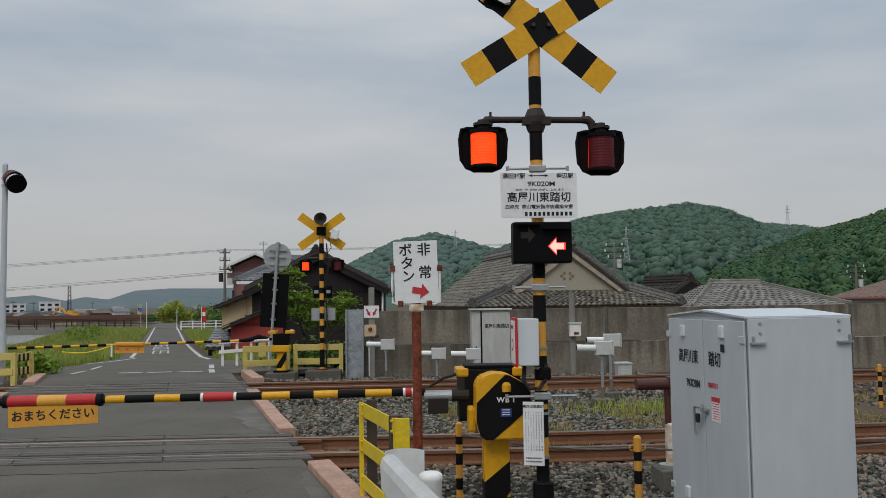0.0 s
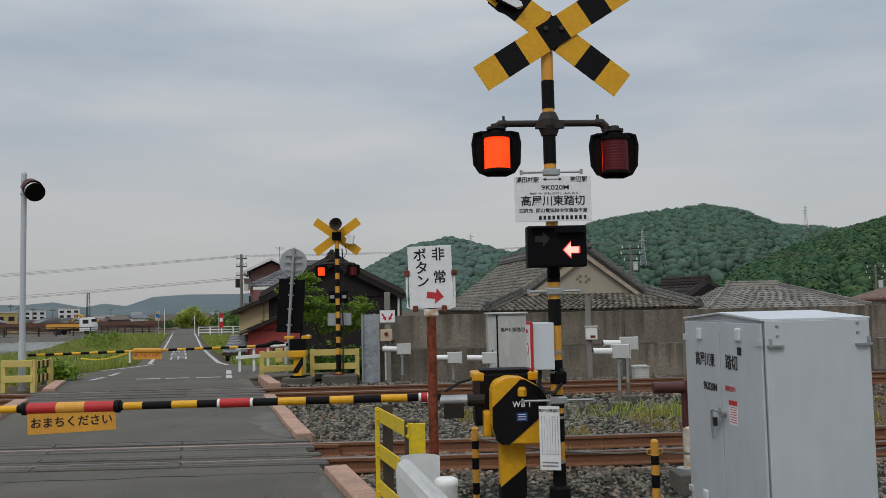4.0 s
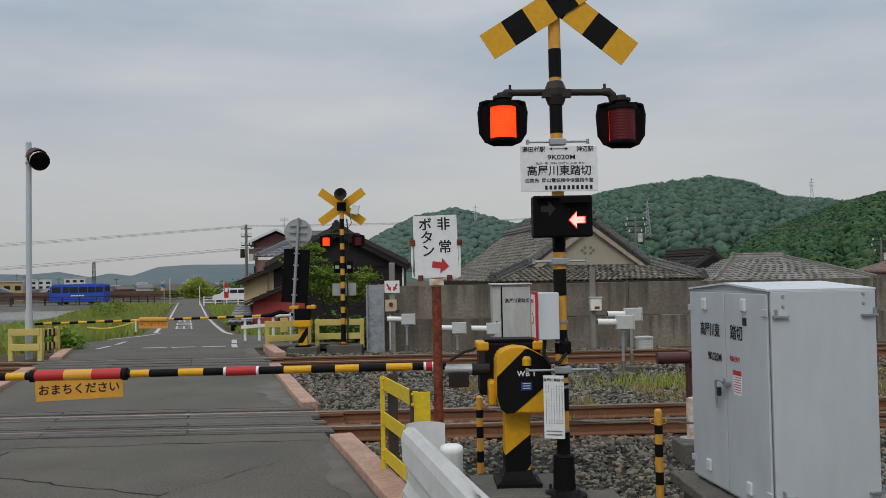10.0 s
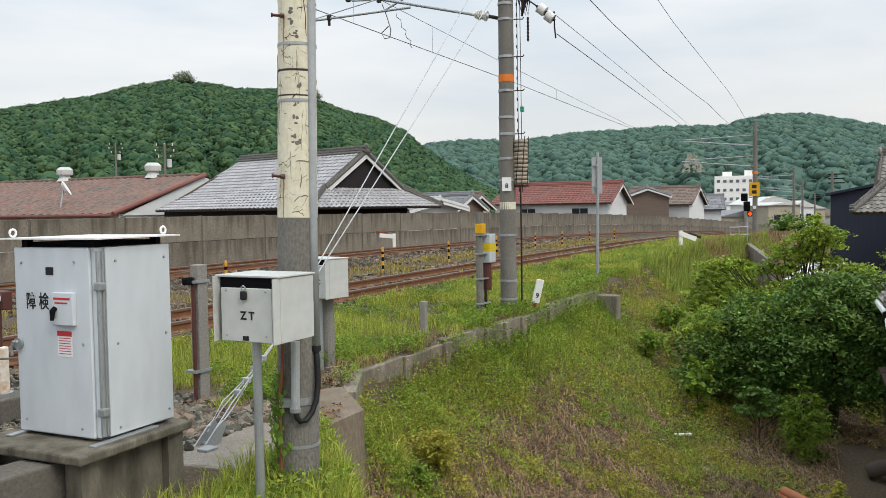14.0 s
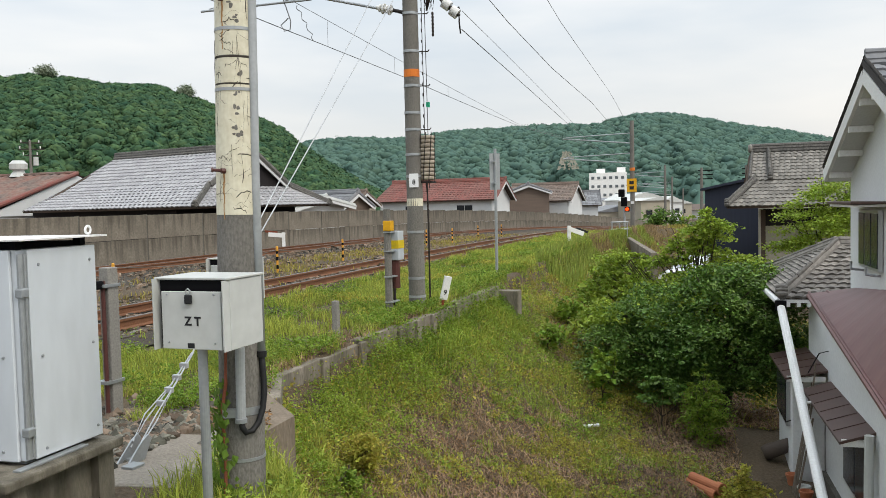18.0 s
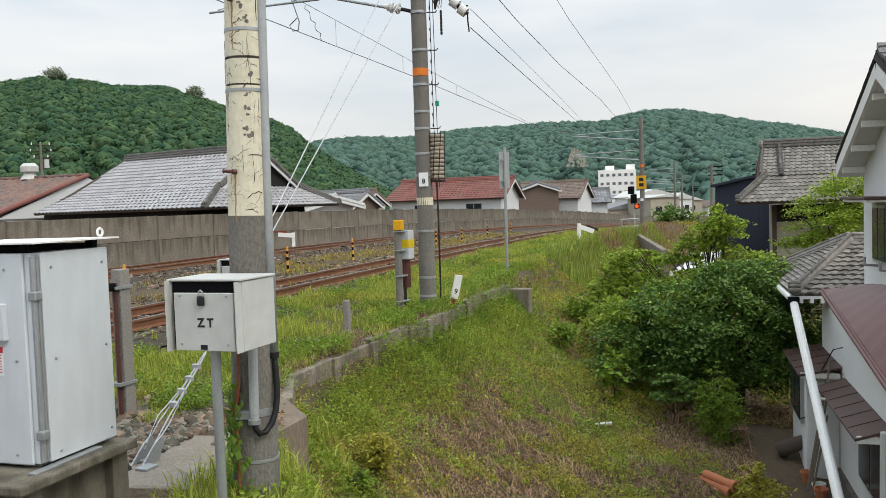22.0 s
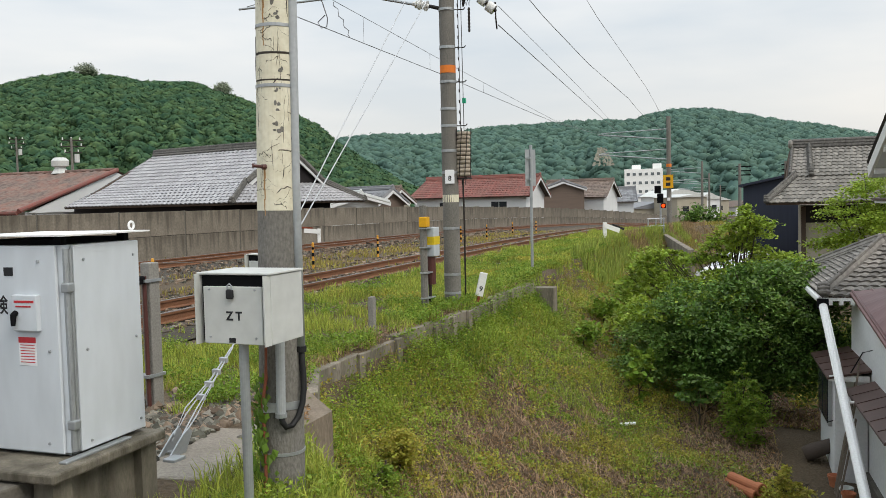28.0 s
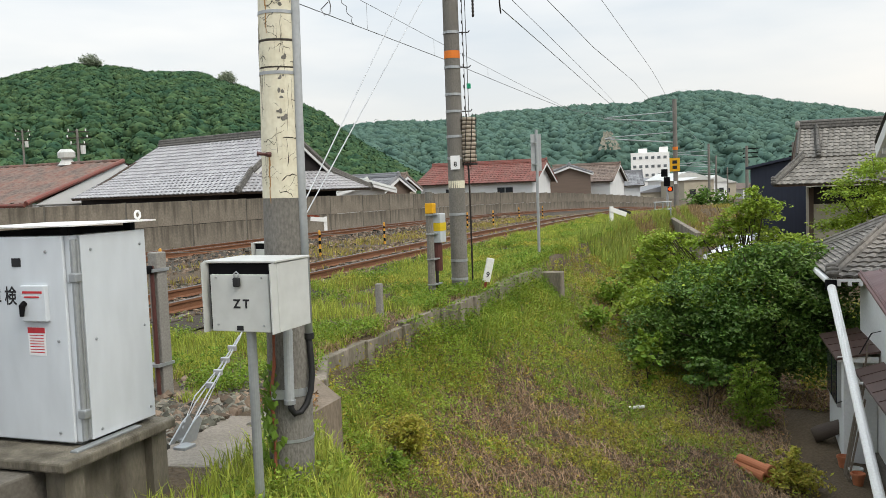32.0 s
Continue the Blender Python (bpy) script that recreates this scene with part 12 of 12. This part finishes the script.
for k, (x, y, c) in enumerate(((34.5, 4.9, "car_white"),)):
    pc = vehicle("parked_car", "white car parked beside the tiled house", "car", y, [(-3.8, 0.3), (-0.1, 0.3), (0, 0.6), (-0.15, 0.85), (-0.9, 1.0), (-1.4, 1.45), (-3.2, 1.48), (-3.8, 0.95)], 1.5, c, (-0.7, -3.1), 0.29, x, -2.35, 150)
    for s in (-1, 1):
        part("side_window", box(B(), -2.3, s * 0.745, 1.17, 1.5, 0.03, 0.36), "window", pc)

M["river"] = material("river_water", (0.09, 0.10, 0.085), (0.12, 0.125, 0.105), 0.25, scale=0.05, fine=0.8, bump=0.1, third=(0.16, 0.15, 0.12))
tagged(part("river", box(B(), -68, 95, -3.35, 70, 170, 0.5), "river"), "shallow grey-green river under the bridge", "river", kind="structure")


# ---- what moves: the flashing lamps and the traffic ----
def motions():
    for n, (lens, x, y, z) in enumerate(LENSES):
        turn = 0 if n % 2 == 0 else 180
        rows = [(0.0, pose(x, y, z, 0, 0, turn))]
        t, beat = (0.45, 0.618) if n < 2 else (0.451, 0.6223)
        while t < 31.8:
            rows.append((t - 0.04, pose(x, y, z, 0, 0, turn)))
            for k in range(4):
                rows.append((t - 0.01 + 0.0167 * k, pose(x, y, z, 0, 0, turn + 60 * k)))
            turn += 180
            rows.append((t + 0.07, pose(x, y, z, 0, 0, turn)))
            t += beat
        rows.append((32.0, pose(x, y, z, 0, 0, turn)))
        walk(lens, rows)
    fronts = {
        "microbus": (bus, 110, 180, [(0, 5.3), (5.6, -24.4), (6, -26.7), (6.4, -28.8), (7, -32.0), (7.5, -34.9), (8, -37.5), (8.5, -40.0), (9, -42.4), (9.5, -45.0), (10, -47.3), (10.5, -49.6), (32, -158)]),
        "flatbed_truck": (trk, 113, 0, [(0, -70), (2, -56), (3.5, -45.2), (5.5, -34.3), (6, -31.7), (6.4, -29.8), (7, -26.8), (32, 98)]),
        "minivan": (van, 110, 180, [(0, 24.6), (9, -21.7), (10, -26.8), (10.5, -29.2), (11, -31.8), (32, -141)]),
    }
    for name, (ob, y, head, keys) in fronts.items():
        walk(ob, [(t, pose(x, y, deck_z(x), 0, 0, head)) for t, x in keys])
        ts, xs = zip(*keys)
        for wheel, (px_, py_, pz_), r, owner in WHEELS:
            if owner == name:
                rows = []
                for k in range(321):
                    x = float(np.interp(k / 10, ts, xs))
                    roll = math.degrees(abs(x - xs[0]) / r)
                    rows.append((k / 10, pose(px_, py_, pz_, 0, roll, 0)))
                walk(wheel, rows)


motions()
